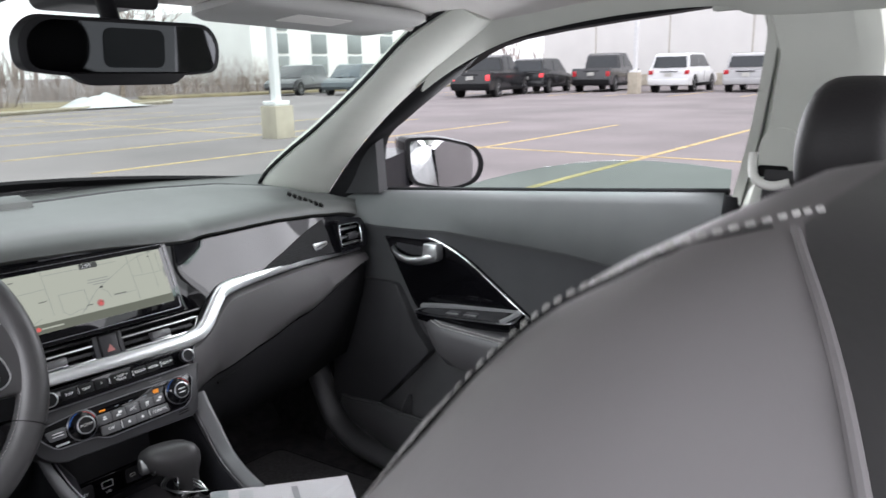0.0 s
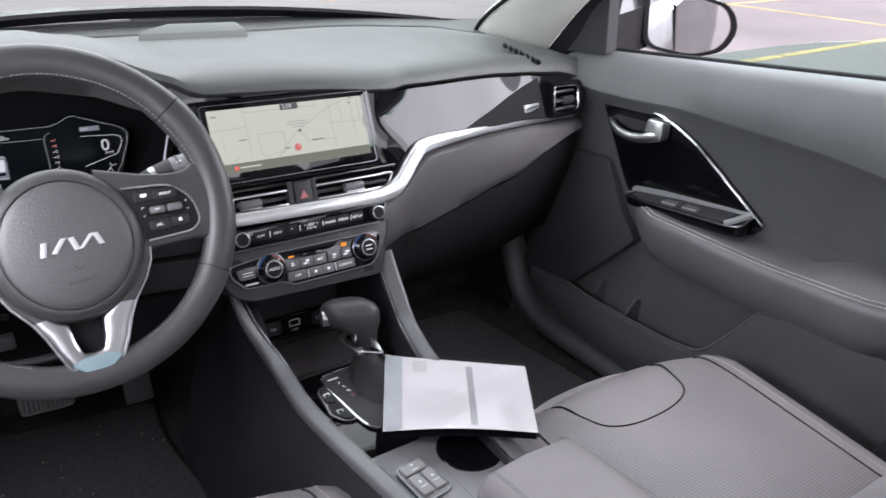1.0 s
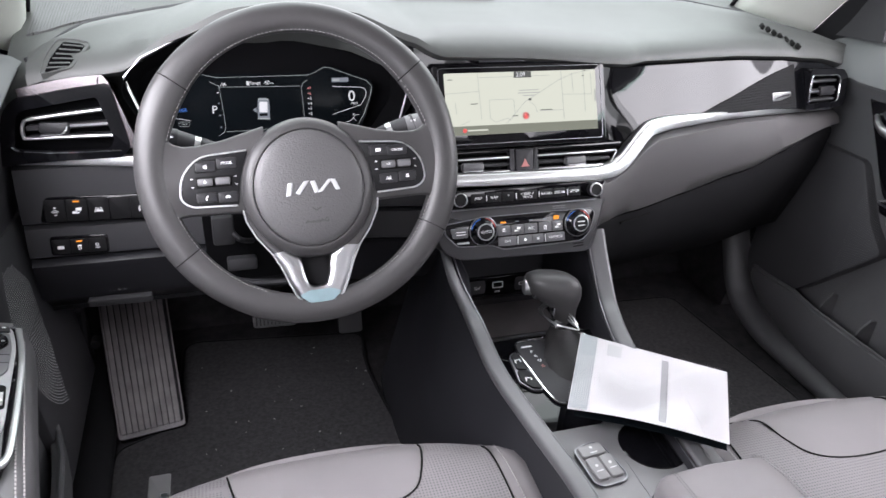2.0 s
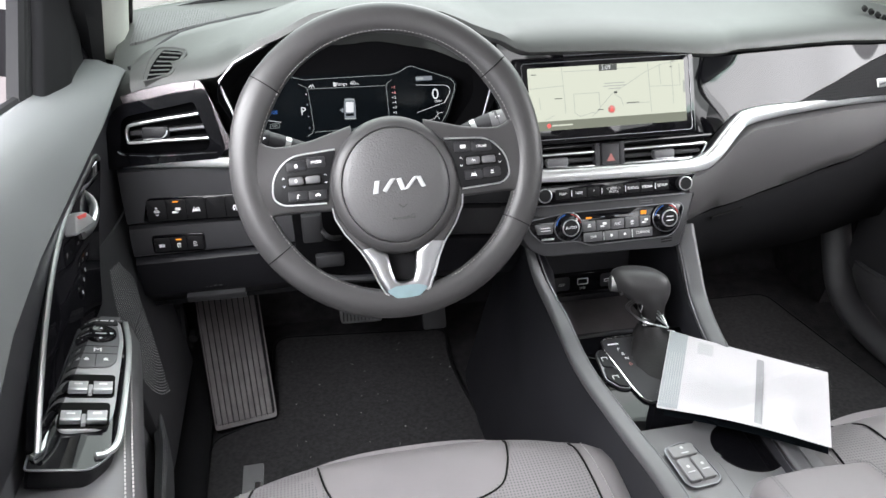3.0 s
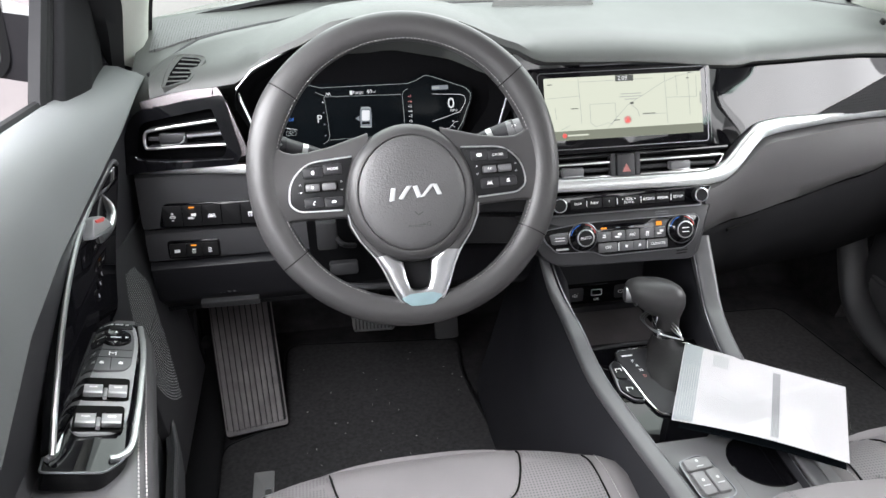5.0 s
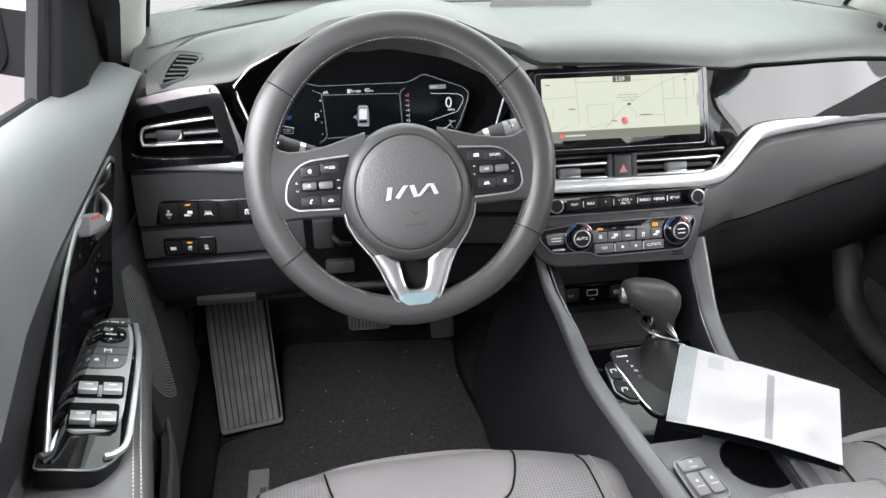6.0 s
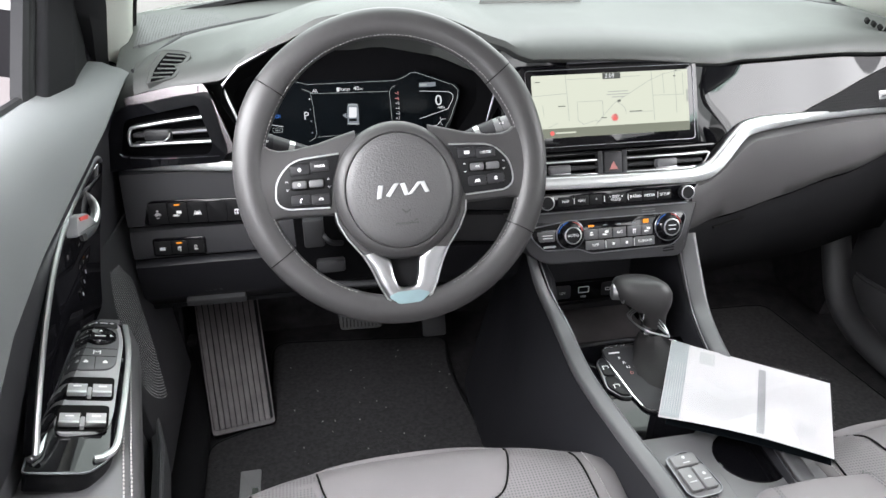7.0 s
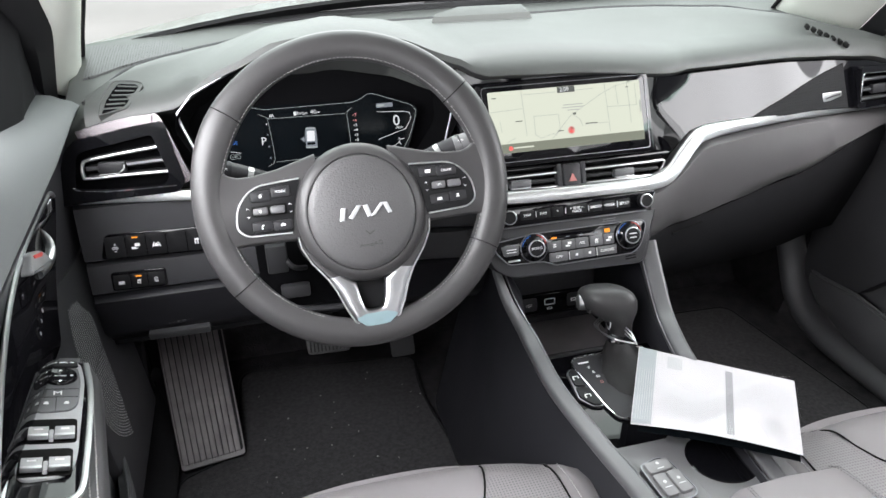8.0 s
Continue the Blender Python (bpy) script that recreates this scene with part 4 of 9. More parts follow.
def end_vent(side):
    """A gloss-framed air vent at an end of the dashboard, with two chromed blades and a thumb tab."""
    left = side < 0
    v = thing("air_vent", "gloss black end air vent with chrome-edged blades", "air vent", group="dashboard air vents")
    if left:
        m = basis((-0.288, 0.262, 0.915), (1, -0.075, -0.01), (0, 0.2, 0.98))
        outer = rounded([(-0.098, -0.046), (-0.02, -0.040), (0.066, -0.036), (0.078, -0.022), (0.058, 0.066), (-0.062, 0.046), (-0.078, 0.03), (-0.088, 0.0)], 0.008)
        inner = rounded([(-0.070, -0.022), (-0.02, -0.0255), (0.050, -0.024), (0.057, -0.012), (0.040, 0.047), (-0.055, 0.029), (-0.063, 0.022), (-0.067, 0.0)], 0.006)
        strip = [(-0.058, 0.050), (-0.017, 0.0605), (0.036, 0.069), (0.0495, 0.065), (0.070, 0.010), (0.082, -0.022)]
        # added strip: it paints the sky's reflection along the gloss surround
        part("sky_reflection_band", sweep(smooth_path([m @ Vector((a, b, 0.001)) for a, b in strip], 4), [(-0.0075, -0.003), (0.0075, -0.003), (0.0065, 0.003), (-0.0065, 0.003)], up=m.to_3x3() @ Vector((0, 0, 1))), SKYBAND, v, "pinkish band standing for the sky reflected in the gloss surround")
        blades = ()
        tab = (-0.0185, 0.005)
    else:
        m = basis((0.978, 0.272, 0.925), (1, 0.19, -0.03), (0, 0.2, 0.98))
        outer = rounded([(-0.046, -0.034), (0.060, -0.032), (0.066, 0.02), (0.050, 0.036), (-0.040, 0.040)], 0.008)
        inner = rounded([(-0.040, -0.024), (0.042, -0.022), (0.044, 0.018), (0.034, 0.026), (-0.036, 0.028)], 0.008)
        blades = ((0.016, -0.036, 0.036), (-0.002, -0.038, 0.040), (-0.018, -0.036, 0.038))
        tab = (0.012, -0.002)
    part("frame", slab(outer, m, 0.03, hole=inner if len(inner) == len(outer) else None, front=0.006), GLOSS, v)
    part("recess", slab(outer, m, 0.004, front=-0.022), SHADEBLACK, v)
    if not left:
        part("chrome_edge", tube([m @ Vector((a, b, 0.006)) for a, b in inner], 0.0013, up=m.to_3x3() @ Vector((0, 0, 1)), closed=True, n=6), CHROME, v)
    for z, a, b in blades:
        bl = part("blade", box((a, z - 0.003, -0.016), (b, z + 0.003, 0.000), 0.001, m=m), LOWER, v)
        part("blade_edge", box((a, z - 0.0016, -0.001), (b, z + 0.0016, 0.0018), 0.0007, m=m), GREYMETAL, bl)
    if left:
        up = m.to_3x3() @ Vector((0, 0, 1))
        for nm, pts in (("upper_blade", [(-0.052, 0.0165), (-0.006, 0.0231), (0.044, 0.0292)]), ("middle_blade", [(-0.054, 0.0045), (0.0, 0.0075), (0.050, 0.0107)]), ("lower_blade", [(-0.054, -0.0085), (-0.009, -0.0072), (0.055, -0.0058)])):
            part(nm, sweep([m @ Vector((a, b, -0.010)) for a, b in pts], [(-0.003, -0.010), (0.003, -0.010), (0.003, 0.010), (-0.003, 0.010)], up=up), LOWER, v)
        part("chrome_loop", sweep(smooth_path([m @ Vector((a, b, 0.002)) for a, b in ((0.044, 0.0292), (-0.006, 0.0231), (-0.049, 0.0166), (-0.0565, 0.0125), (-0.0590, 0.003), (-0.0580, -0.006), (-0.0525, -0.0092), (-0.009, -0.0075), (0.056, -0.0058))], 4), rounded([(-0.0024, -0.003), (0.0024, -0.003), (0.0016, 0.002), (-0.0016, 0.002)], 0.001, 2), up=up), SATIN, v, "bright C-shaped chrome line")
        part("blade_edge", sweep([m @ Vector((a, b, 0.001)) for a, b in ((-0.002, 0.0075), (0.050, 0.0107))], [(-0.0014, -0.002), (0.0014, -0.002), (0.0014, 0.001), (-0.0014, 0.001)], up=up), GREYMETAL, v)
        part("lower_line", tube([m @ Vector((a, b, 0.0065)) for a, b in ((-0.0735, -0.020), (-0.070, -0.0240), (-0.0594, -0.0265), (-0.0277, -0.0285), (0.0206, -0.028), (0.0652, -0.0265))], 0.0012, up=up, n=6), CHROME, v)
        part("thumb_ring", tube([m @ Vector((a, b, 0.0065)) for a, b in ((-0.0355, -0.0042), (-0.010, -0.0036), (-0.003, 0.002), (-0.001, 0.008))], 0.0011, up=up, n=6), SATIN, v)
    part("thumb_tab", box((tab[0] - 0.019, tab[1] - 0.008, -0.004), (tab[0] + 0.019, tab[1] + 0.008, 0.006), 0.003, m=m), BUTTON, v)
    return v


end_vent(-1)
end_vent(1)


def switch_row():
    """Driver-side switches left of the wheel, in two rows."""
    s = thing("driver_switch_panel", "row of black push switches with white symbols", "switch panel")
    m = basis((-0.276, 0.2535, 0.8015), (1, -0.012, -0.02), (0, 0.12, 1))
    part("surround", slab(rounded([(-0.072, -0.019), (0.085, -0.020), (0.085, 0.018), (-0.062, 0.019)], 0.008), m, 0.01, 0.001), GLOSS, s)
    for k in range(5):
        x = -0.050 + 0.0285 * k
        b = part("switch", slab(rect(0.0276, 0.033, 0.002, x, -0.001), m, 0.006, 0.0005, front=0.0012), KNOBFACE, s)
        if k != 3:
            symbol(b, m, x, -0.002, 0.0105, ("gauge", "spot", "lane", "", "skid")[k], 0.0015, LEGEND)
        if k == 1:
            part("indicator", slab(rect(0.008, 0.002, 0, x, 0.012), m, 0.0006, front=0.0019), AMBER, b)
    m2 = basis((-0.303, 0.251, 0.746), (1, -0.012, -0.02), (0, 0.12, 1))
    part("surround", slab(rect(0.078, 0.029, 0.006), m2, 0.01, 0.001), GLOSS, s)
    for k in range(3):
        x = -0.024 + 0.024 * k
        b = part("switch", slab(rect(0.0232, 0.022, 0.002, x, -0.001), m2, 0.006, 0.0005, front=0.0012), KNOBFACE, s)
        symbol(b, m2, x, -0.002, 0.0088, ("fuel", "skid", "off")[k], 0.0015, LEGEND)
        if k == 1:
            part("indicator", slab(rect(0.008, 0.002, 0, x, 0.0065), m2, 0.0006, front=0.0019), AMBER, b)


switch_row()

# ---- centre stack ----
SCREEN_M = basis((0.345, 0.194, 0.9485), (1, 0, 0.0), (0, 0.44, 1.0))


def touchscreen():
    s = thing("touchscreen", "wide touchscreen showing a pale green street map", "screen")
    m = SCREEN_M
    part("housing", slab(rect(0.275, 0.124, 0.006, 0.004, -0.001), m, 0.036, 0.002, front=0.004), GLOSS, s, "gloss black screen housing")
    part("edge_line", slab(rect(0.262, 0.112, 0.006, 0.004, -0.001, n=4), m, 0.001, hole=rect(0.2602, 0.1102, 0.0055, 0.004, -0.001, n=4), front=0.0046), GREYMETAL, s)
    d = part("map_display", slab(rect(0.2438, 0.0905, 0.002, 0.004, 0.002), m, 0.001, front=0.0048), MAPGREEN, s, "pale green map picture")
    q = m @ Matrix.Translation((0.004, 0.002, 0.0048))
    part("status_bar", slab(rect(0.2438, 0.0135, 0, 0.0, -0.0385), q, 0.0003, front=0.0005), MAPBAR, d)
    roads = [[(-0.121, 0.016), (-0.070, 0.018)], [(-0.070, 0.044), (-0.068, -0.012), (-0.068, -0.022)], [(-0.107, 0.002), (-0.106, -0.014)], [(-0.054, 0.005), (-0.015, 0.005), (-0.0145, -0.018), (-0.022, -0.026), (-0.026, -0.023), (-0.046, -0.028), (-0.054, -0.022), (-0.054, 0.005)], [(-0.028, -0.030), (0.004, 0.001), (0.060, 0.031), (0.084, 0.040), (0.112, 0.044)],
             [(0.064, 0.0445), (0.065, 0.010), (0.066, -0.028)], [(0.082, 0.040), (0.083, 0.012)], [(0.101, 0.042), (0.102, 0.012), (0.102, -0.018)], [(0.026, -0.014), (0.064, -0.014)], [(0.066, 0.009), (0.114, 0.008), (0.114, 0.040)], [(-0.068, 0.038), (0.0, 0.038), (0.045, 0.0385)], [(-0.100, -0.030), (-0.086, -0.024)], [(0.010, 0.001), (0.019, -0.006), (0.022, -0.016)]]
    for r in roads:
        part("map_road", line2(r, 0.0007, q, 0.0003), MAPROAD, d)
    part("map_marker", slab(disc(0.0056, 0.003, -0.0205, 24), q, 0.0004, front=0.0007), DULLRED, d)
    part("map_marker", slab([(-0.0005, -0.024), (0.0065, -0.024), (0.003, -0.0165)], q, 0.0004, front=0.0011), RED, d)
    tb = part("clock_box", slab(rect(0.028, 0.0088, 0.001, 0.001, 0.0405), q, 0.0004, front=0.0006), MAPDARK, d)
    lettering("clock", "2:09", 0.0088, q, GLOW, tb, -0.002, 0.0404, lift=0.0008)
    for y, w in ((0.0175, 0.030), (0.0135, 0.034), (0.0095, 0.018)):
        part("map_caption", line2([(0.010 - w / 2, y), (0.010 + w / 2, y)], 0.0014, q, 0.0004), MAPROAD, d)
    part("map_caption", line2([(0.010, 0.0035), (0.012, 0.0035)], 0.003, q, 0.0005), MAPDARK, d)
    for x, y, w in ((-0.083, 0.000, 0.010), (0.028, -0.0128, 0.018), (0.102, 0.044, 0.003), (0.099, 0.036, 0.003), (-0.116, 0.036, 0.006), (-0.018, -0.020, 0.008)):
        part("map_caption", line2([(x, y), (x + w, y)], 0.0012, q, 0.0004), MAPDARK, d)
    part("route_dot", slab(disc(0.0034, -0.095, -0.0385, 14), q, 0.0004, front=0.0009), RED, d)
    part("route_caption", line2([(-0.089, -0.0385), (-0.060, -0.0385)], 0.0022, q, 0.0008), MAPGREEN, d)
    part("side_tab", slab(rect(0.003, 0.018, 0.001, 0.1200, 0.006), q, 0.0004, front=0.0007), MAPROAD, d)
    part("top_slot", tube([SCREEN_M @ Vector((-0.06, 0.064, 0.000)), SCREEN_M @ Vector((0.07, 0.064, 0.000))], 0.0012), GREYMETAL, s)


touchscreen()


def centre_vents():
    v = thing("air_vent", "pair of slim centre air vents with a hazard button between them", "air vent", group="dashboard air vents")
    m = basis((0.352, 0.1725, 0.862), (1, 0, 0), (0, 0.35, 0.94))
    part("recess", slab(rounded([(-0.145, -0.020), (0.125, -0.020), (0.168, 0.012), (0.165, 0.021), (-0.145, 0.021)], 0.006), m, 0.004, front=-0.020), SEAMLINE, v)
    part("top_rail", box((-0.145, 0.017, -0.03), (0.168, 0.024, 0.002), 0.002, m=m), GLOSS, v)
    part("bottom_rail", box((-0.145, -0.024, -0.03), (0.130, -0.019, 0.002), 0.002, m=m), GLOSS, v)
    for a, b, c in ((-0.145, -0.022, -0.085), (0.022, 0.150, 0.085)):
        for z in (0.0095, -0.001, -0.0115):
            e = b if a < 0 else b + z * 0.6
            bl = part("blade", box((a, z - 0.0028, -0.018), (e, z + 0.0028, -0.002), 0.001, m=m), LOWER, v)
            if z != -0.001:
                part("blade_edge", box((a, z - 0.0013, -0.003), (e, z + 0.0013, 0.0008), 0.0006, m=m), SATIN, bl)
        tab = part("thumb_tab", box((c - 0.016, -0.008, -0.004), (c + 0.017, 0.005, 0.010), 0.003, m=m), GREYBUTTON, v)
        part("tab_edge", box((c - 0.015, -0.0092, 0.002), (c + 0.016, -0.0074, 0.0095), 0.0007, m=m), SATIN, tab)
    end = [(0.140, 0.0105), (0.156, 0.0105), (0.159, 0.007), (0.150, -0.006), (0.143, -0.0115), (0.136, -0.0125)]
    part("bright_end", tube(smooth_path([m @ Vector((a, b, 0.0)) for a, b in end], 4), 0.0015), SATIN, v)
    hz = part("hazard_button", box((-0.0145, -0.021, -0.01), (0.0145, 0.021, 0.006), 0.003, m=m), PLASTIC, v, "dark hazard button with a red triangle")
    part("triangle", slab([(-0.0065, -0.006), (0.0065, -0.006), (0.0, 0.006)], m, 0.0006, front=0.0066), DULLRED, hz)
    for x in (-0.0195, 0.0195):
        part("divider", box((x - 0.004, -0.022, -0.01), (x + 0.004, 0.022, 0.003), 0.001, m=m), PLASTIC, v)


centre_vents()
STACK_M = basis((0.352, 0.124, 0.770), (1, 0, 0), (0, 0.33, 0.944))


def knob(m, x, y, r, h, parent, ring=True, face=KNOBFACE, rim=0.95):
    """A turned rotary knob with a knurled side, chrome rim and face."""
    k = part("knob", turned([(r * 1.02, 0.0), (r, 0.001), (r * 0.97, h * 0.85), (r * 0.93, h)], m @ Matrix.Translation((x, y, 0)), 36), KNOBFACE, parent)
    if ring:
        part("rim", turned([(r * rim, h - 0.001), (r * (rim - 0.01), h + 0.0012), (r * (rim - 0.10), h + 0.0014), (r * (rim - 0.14), h)], m @ Matrix.Translation((x, y, 0)), 36), KNOBRIM, k)
    part("face", turned([(r * 0.93, h - 0.001), (r * 0.92, h + 0.0003), (0, h + 0.0006)], m @ Matrix.Translation((x, y, 0)), 30), face, k)
    return k


def radio():
    r = thing("radio_controls", "slim gloss black radio key strip with two chrome-ringed knobs", "radio controls")
    m = STACK_M
    part("strip", slab(rounded([(-0.142, 0.041), (0.112, 0.041), (0.130, 0.068), (-0.142, 0.068)], [0.003, 0.012, 0.003, 0.003]), m, 0.012, 0.001, front=0.004), GLOSS, r)
    part("strip_edge", tube([m @ Vector((a, b, 0.005)) for a, b in ((-0.14, 0.0395), (0.110, 0.0395), (0.128, 0.066))], 0.001, n=6), GREYMETAL, r)
    for k, (x, w, t) in enumerate(((-0.083, 0.024, "MAP"), (-0.0576, 0.024, "NAV"), (-0.0347, 0.020, "*"), (-0.0036, 0.034, "< SEEK >"), (0.0278, 0.023, "RADIO"), (0.0503, 0.022, "MEDIA"), (0.075, 0.022, "SETUP"))):
        b = part("key", slab(rect(w - 0.0012, 0.014, 0.001, x, 0.0548), m, 0.004, 0.0004, front=0.0045), KNOBFACE, r)
        lettering("key_legend", t, 0.0058, m, LEGEND, b, x, 0.0548 if k != 3 else 0.0568, lift=0.0048)
        if k == 3:
            lettering("key_legend", "TRACK", 0.0052, m, LEGEND, b, x, 0.0518, lift=0.0048)
    for x in (-0.0699, -0.0224, 0.0152, 0.063):
        part("divider", slab(rect(0.0011, 0.009, 0, x, 0.0548), m, 0.0004, front=0.006), SATIN, r)
    for x in (-0.1140, 0.1075):
        knob(m @ Matrix.Translation((0, 0, 0.004)), x, 0.0555, 0.0108, 0.011, r, rim=0.98)


radio()


def climate():
    c = thing("climate_controls", "climate control panel with two rotary dials and grey keys", "climate controls")
    m = STACK_M
    part("fascia", slab(rounded([(-0.165, 0.039), (0.131, 0.039), (0.110, -0.034), (0.098, -0.043), (-0.115, -0.038), (-0.140, -0.022)], [0.002, 0.002, 0.012, 0.012, 0.014, 0.012]), m, 0.05, 0.003), GRILLEGREY, c, "dark grey lower fascia")
    panel = rounded([(-0.137, 0.019), (-0.075, 0.026), (0.104, 0.026), (0.110, 0.018), (0.100, -0.012), (0.086, -0.024), (-0.045, -0.026), (-0.062, -0.018), (-0.118, -0.016), (-0.137, 0.004)], 0.007)
    part("black_panel", slab(panel, m, 0.006, 0.001, front=0.003), GLOSS, c)
    part("panel_edge", tube([m @ Vector((a, b, 0.003)) for a, b in panel], 0.0009, up=m.to_3x3() @ Vector((0, 0, 1)), n=6, closed=True), GREYMETAL, c)
    for x, t in ((-0.0442, ""), (-0.0218, ""), (0.0006, "A/C"), (0.0243, ""), (0.0452, "")):
        b = part("key", slab(rect(0.0215 if x < 0.04 else 0.0175, 0.0155, 0.0012, x, 0.0030), m, 0.004, 0.0008, front=0.0055), GREYBUTTON, c)
        if t:
            lettering("key_legend", t, 0.006, m, LEGEND, b, x, 0.0030, lift=0.0058)
        else:
            symbol(b, m, x, 0.0034, 0.0085, ("skid", "fuel", "person", "spot", "skid", "off")[int(abs(x) * 1000) % 6], 0.006, LEGEND)
    for x, w, t in ((-0.0384, 0.030, "OFF"), (-0.0096, 0.022, ""), (0.0118, 0.020, ""), (0.0410, 0.032, "CLIMATE")):
        b = part("key", slab(rect(w, 0.0140, 0.0015, x, -0.0137), m, 0.004, 0.0008, front=0.0055), GREYBUTTON, c)
        if t:
            lettering("key_legend", t, 0.0058, m, LEGEND, b, x, -0.0137, lift=0.0058)
        else:
            part("key_symbol", slab(disc(0.0024, x, -0.0137, 5), m, 0.0005, front=0.006), LEGEND, b)
    for x in (-0.0222, 0.0232):
        part("divider", slab(rect(0.0014, 0.012, 0, x, -0.0137), m, 0.0004, front=0.0065), SATIN, c)
    part("amber_light", slab(rect(0.009, 0.0026, 0, -0.0442, 0.0155), m, 0.0004, front=0.0042), AMBER, c)
    for x in (-0.0218, 0.0006, 0.0243):
        part("dim_light", slab(rect(0.006, 0.0014, 0, x, 0.0155), m, 0.0004, front=0.0042), DIMGLOW, c)
    part("airbag_lamp", slab(rect(0.009, 0.006, 0.001, 0.0435, 0.0165), m, 0.0004, front=0.0042), AMBER, c, "amber passenger airbag lamp")
    for y in (0.0335, 0.0300):
        part("lamp_caption", line2([(0.040, y), (0.060, y)], 0.0013, m, 0.0012), GREYBUTTON, c)
    b = part("key", slab(rounded([(-0.125, -0.003), (-0.101, -0.003), (-0.101, 0.012), (-0.129, 0.012)], 0.003), m, 0.004, 0.0008, front=0.0055), GREYBUTTON, c)
    for y in (0.0065, 0.0025):
        part("key_symbol", line2([(-0.120, y), (-0.106, y)], 0.0012, m, 0.006), LEGEND, b)
    part("chrome_slot", box((-0.119, -0.0125, 0.002), (-0.100, -0.0095, 0.0055), 0.001, m=m), SATIN, c)
    for x in (-0.0775, 0.0790):
        dm = m @ Matrix.Translation((x, 0.0055, 0.002))
        d = part("dial_base", turned([(0.0215, 0.0), (0.0215, 0.004), (0.0200, 0.006), (0.0165, 0.0072), (0.0145, 0.0100), (0.0135, 0.0105)], dm, 40), GLOSS, c, "black dial collar with blue and red marks")
        part("dial_edge", turned([(0.0220, 0.003), (0.0224, 0.0050), (0.0212, 0.0058), (0.0208, 0.0050)], dm, 40), GREYMETAL, d)
        for a0, a1, mt in ((15, 80, RED), (105, 175, BLUE)):
            part("heat_mark", line2([(0.0192 * math.cos(radians(a)), 0.0192 * math.sin(radians(a))) for a in range(a0, a1, 9)], 0.0008, dm, 0.0066), mt, d)
        kb = knob(m @ Matrix.Translation((0, 0.0055, 0.011)), x, 0.0, 0.0130, 0.007, d, rim=1.0)
        if x < 0:
            lettering("key_legend", "AUTO", 0.0062, m, LEGEND, kb, x, 0.0055, lift=0.0190)
        else:
            for y in (0.0085, 0.0025):
                part("key_symbol", line2([(x - 0.005, y), (x + 0.005, y)], 0.0013, m, 0.0193), LEGEND, kb)
    for y in (-0.025, -0.029, -0.033):
        part("mic_slot", line2([(0.074, y), (0.090, y + 0.001)], 0.0017, m, 0.0006), SEAMLINE, c)


climate()

# ---- centre console ----


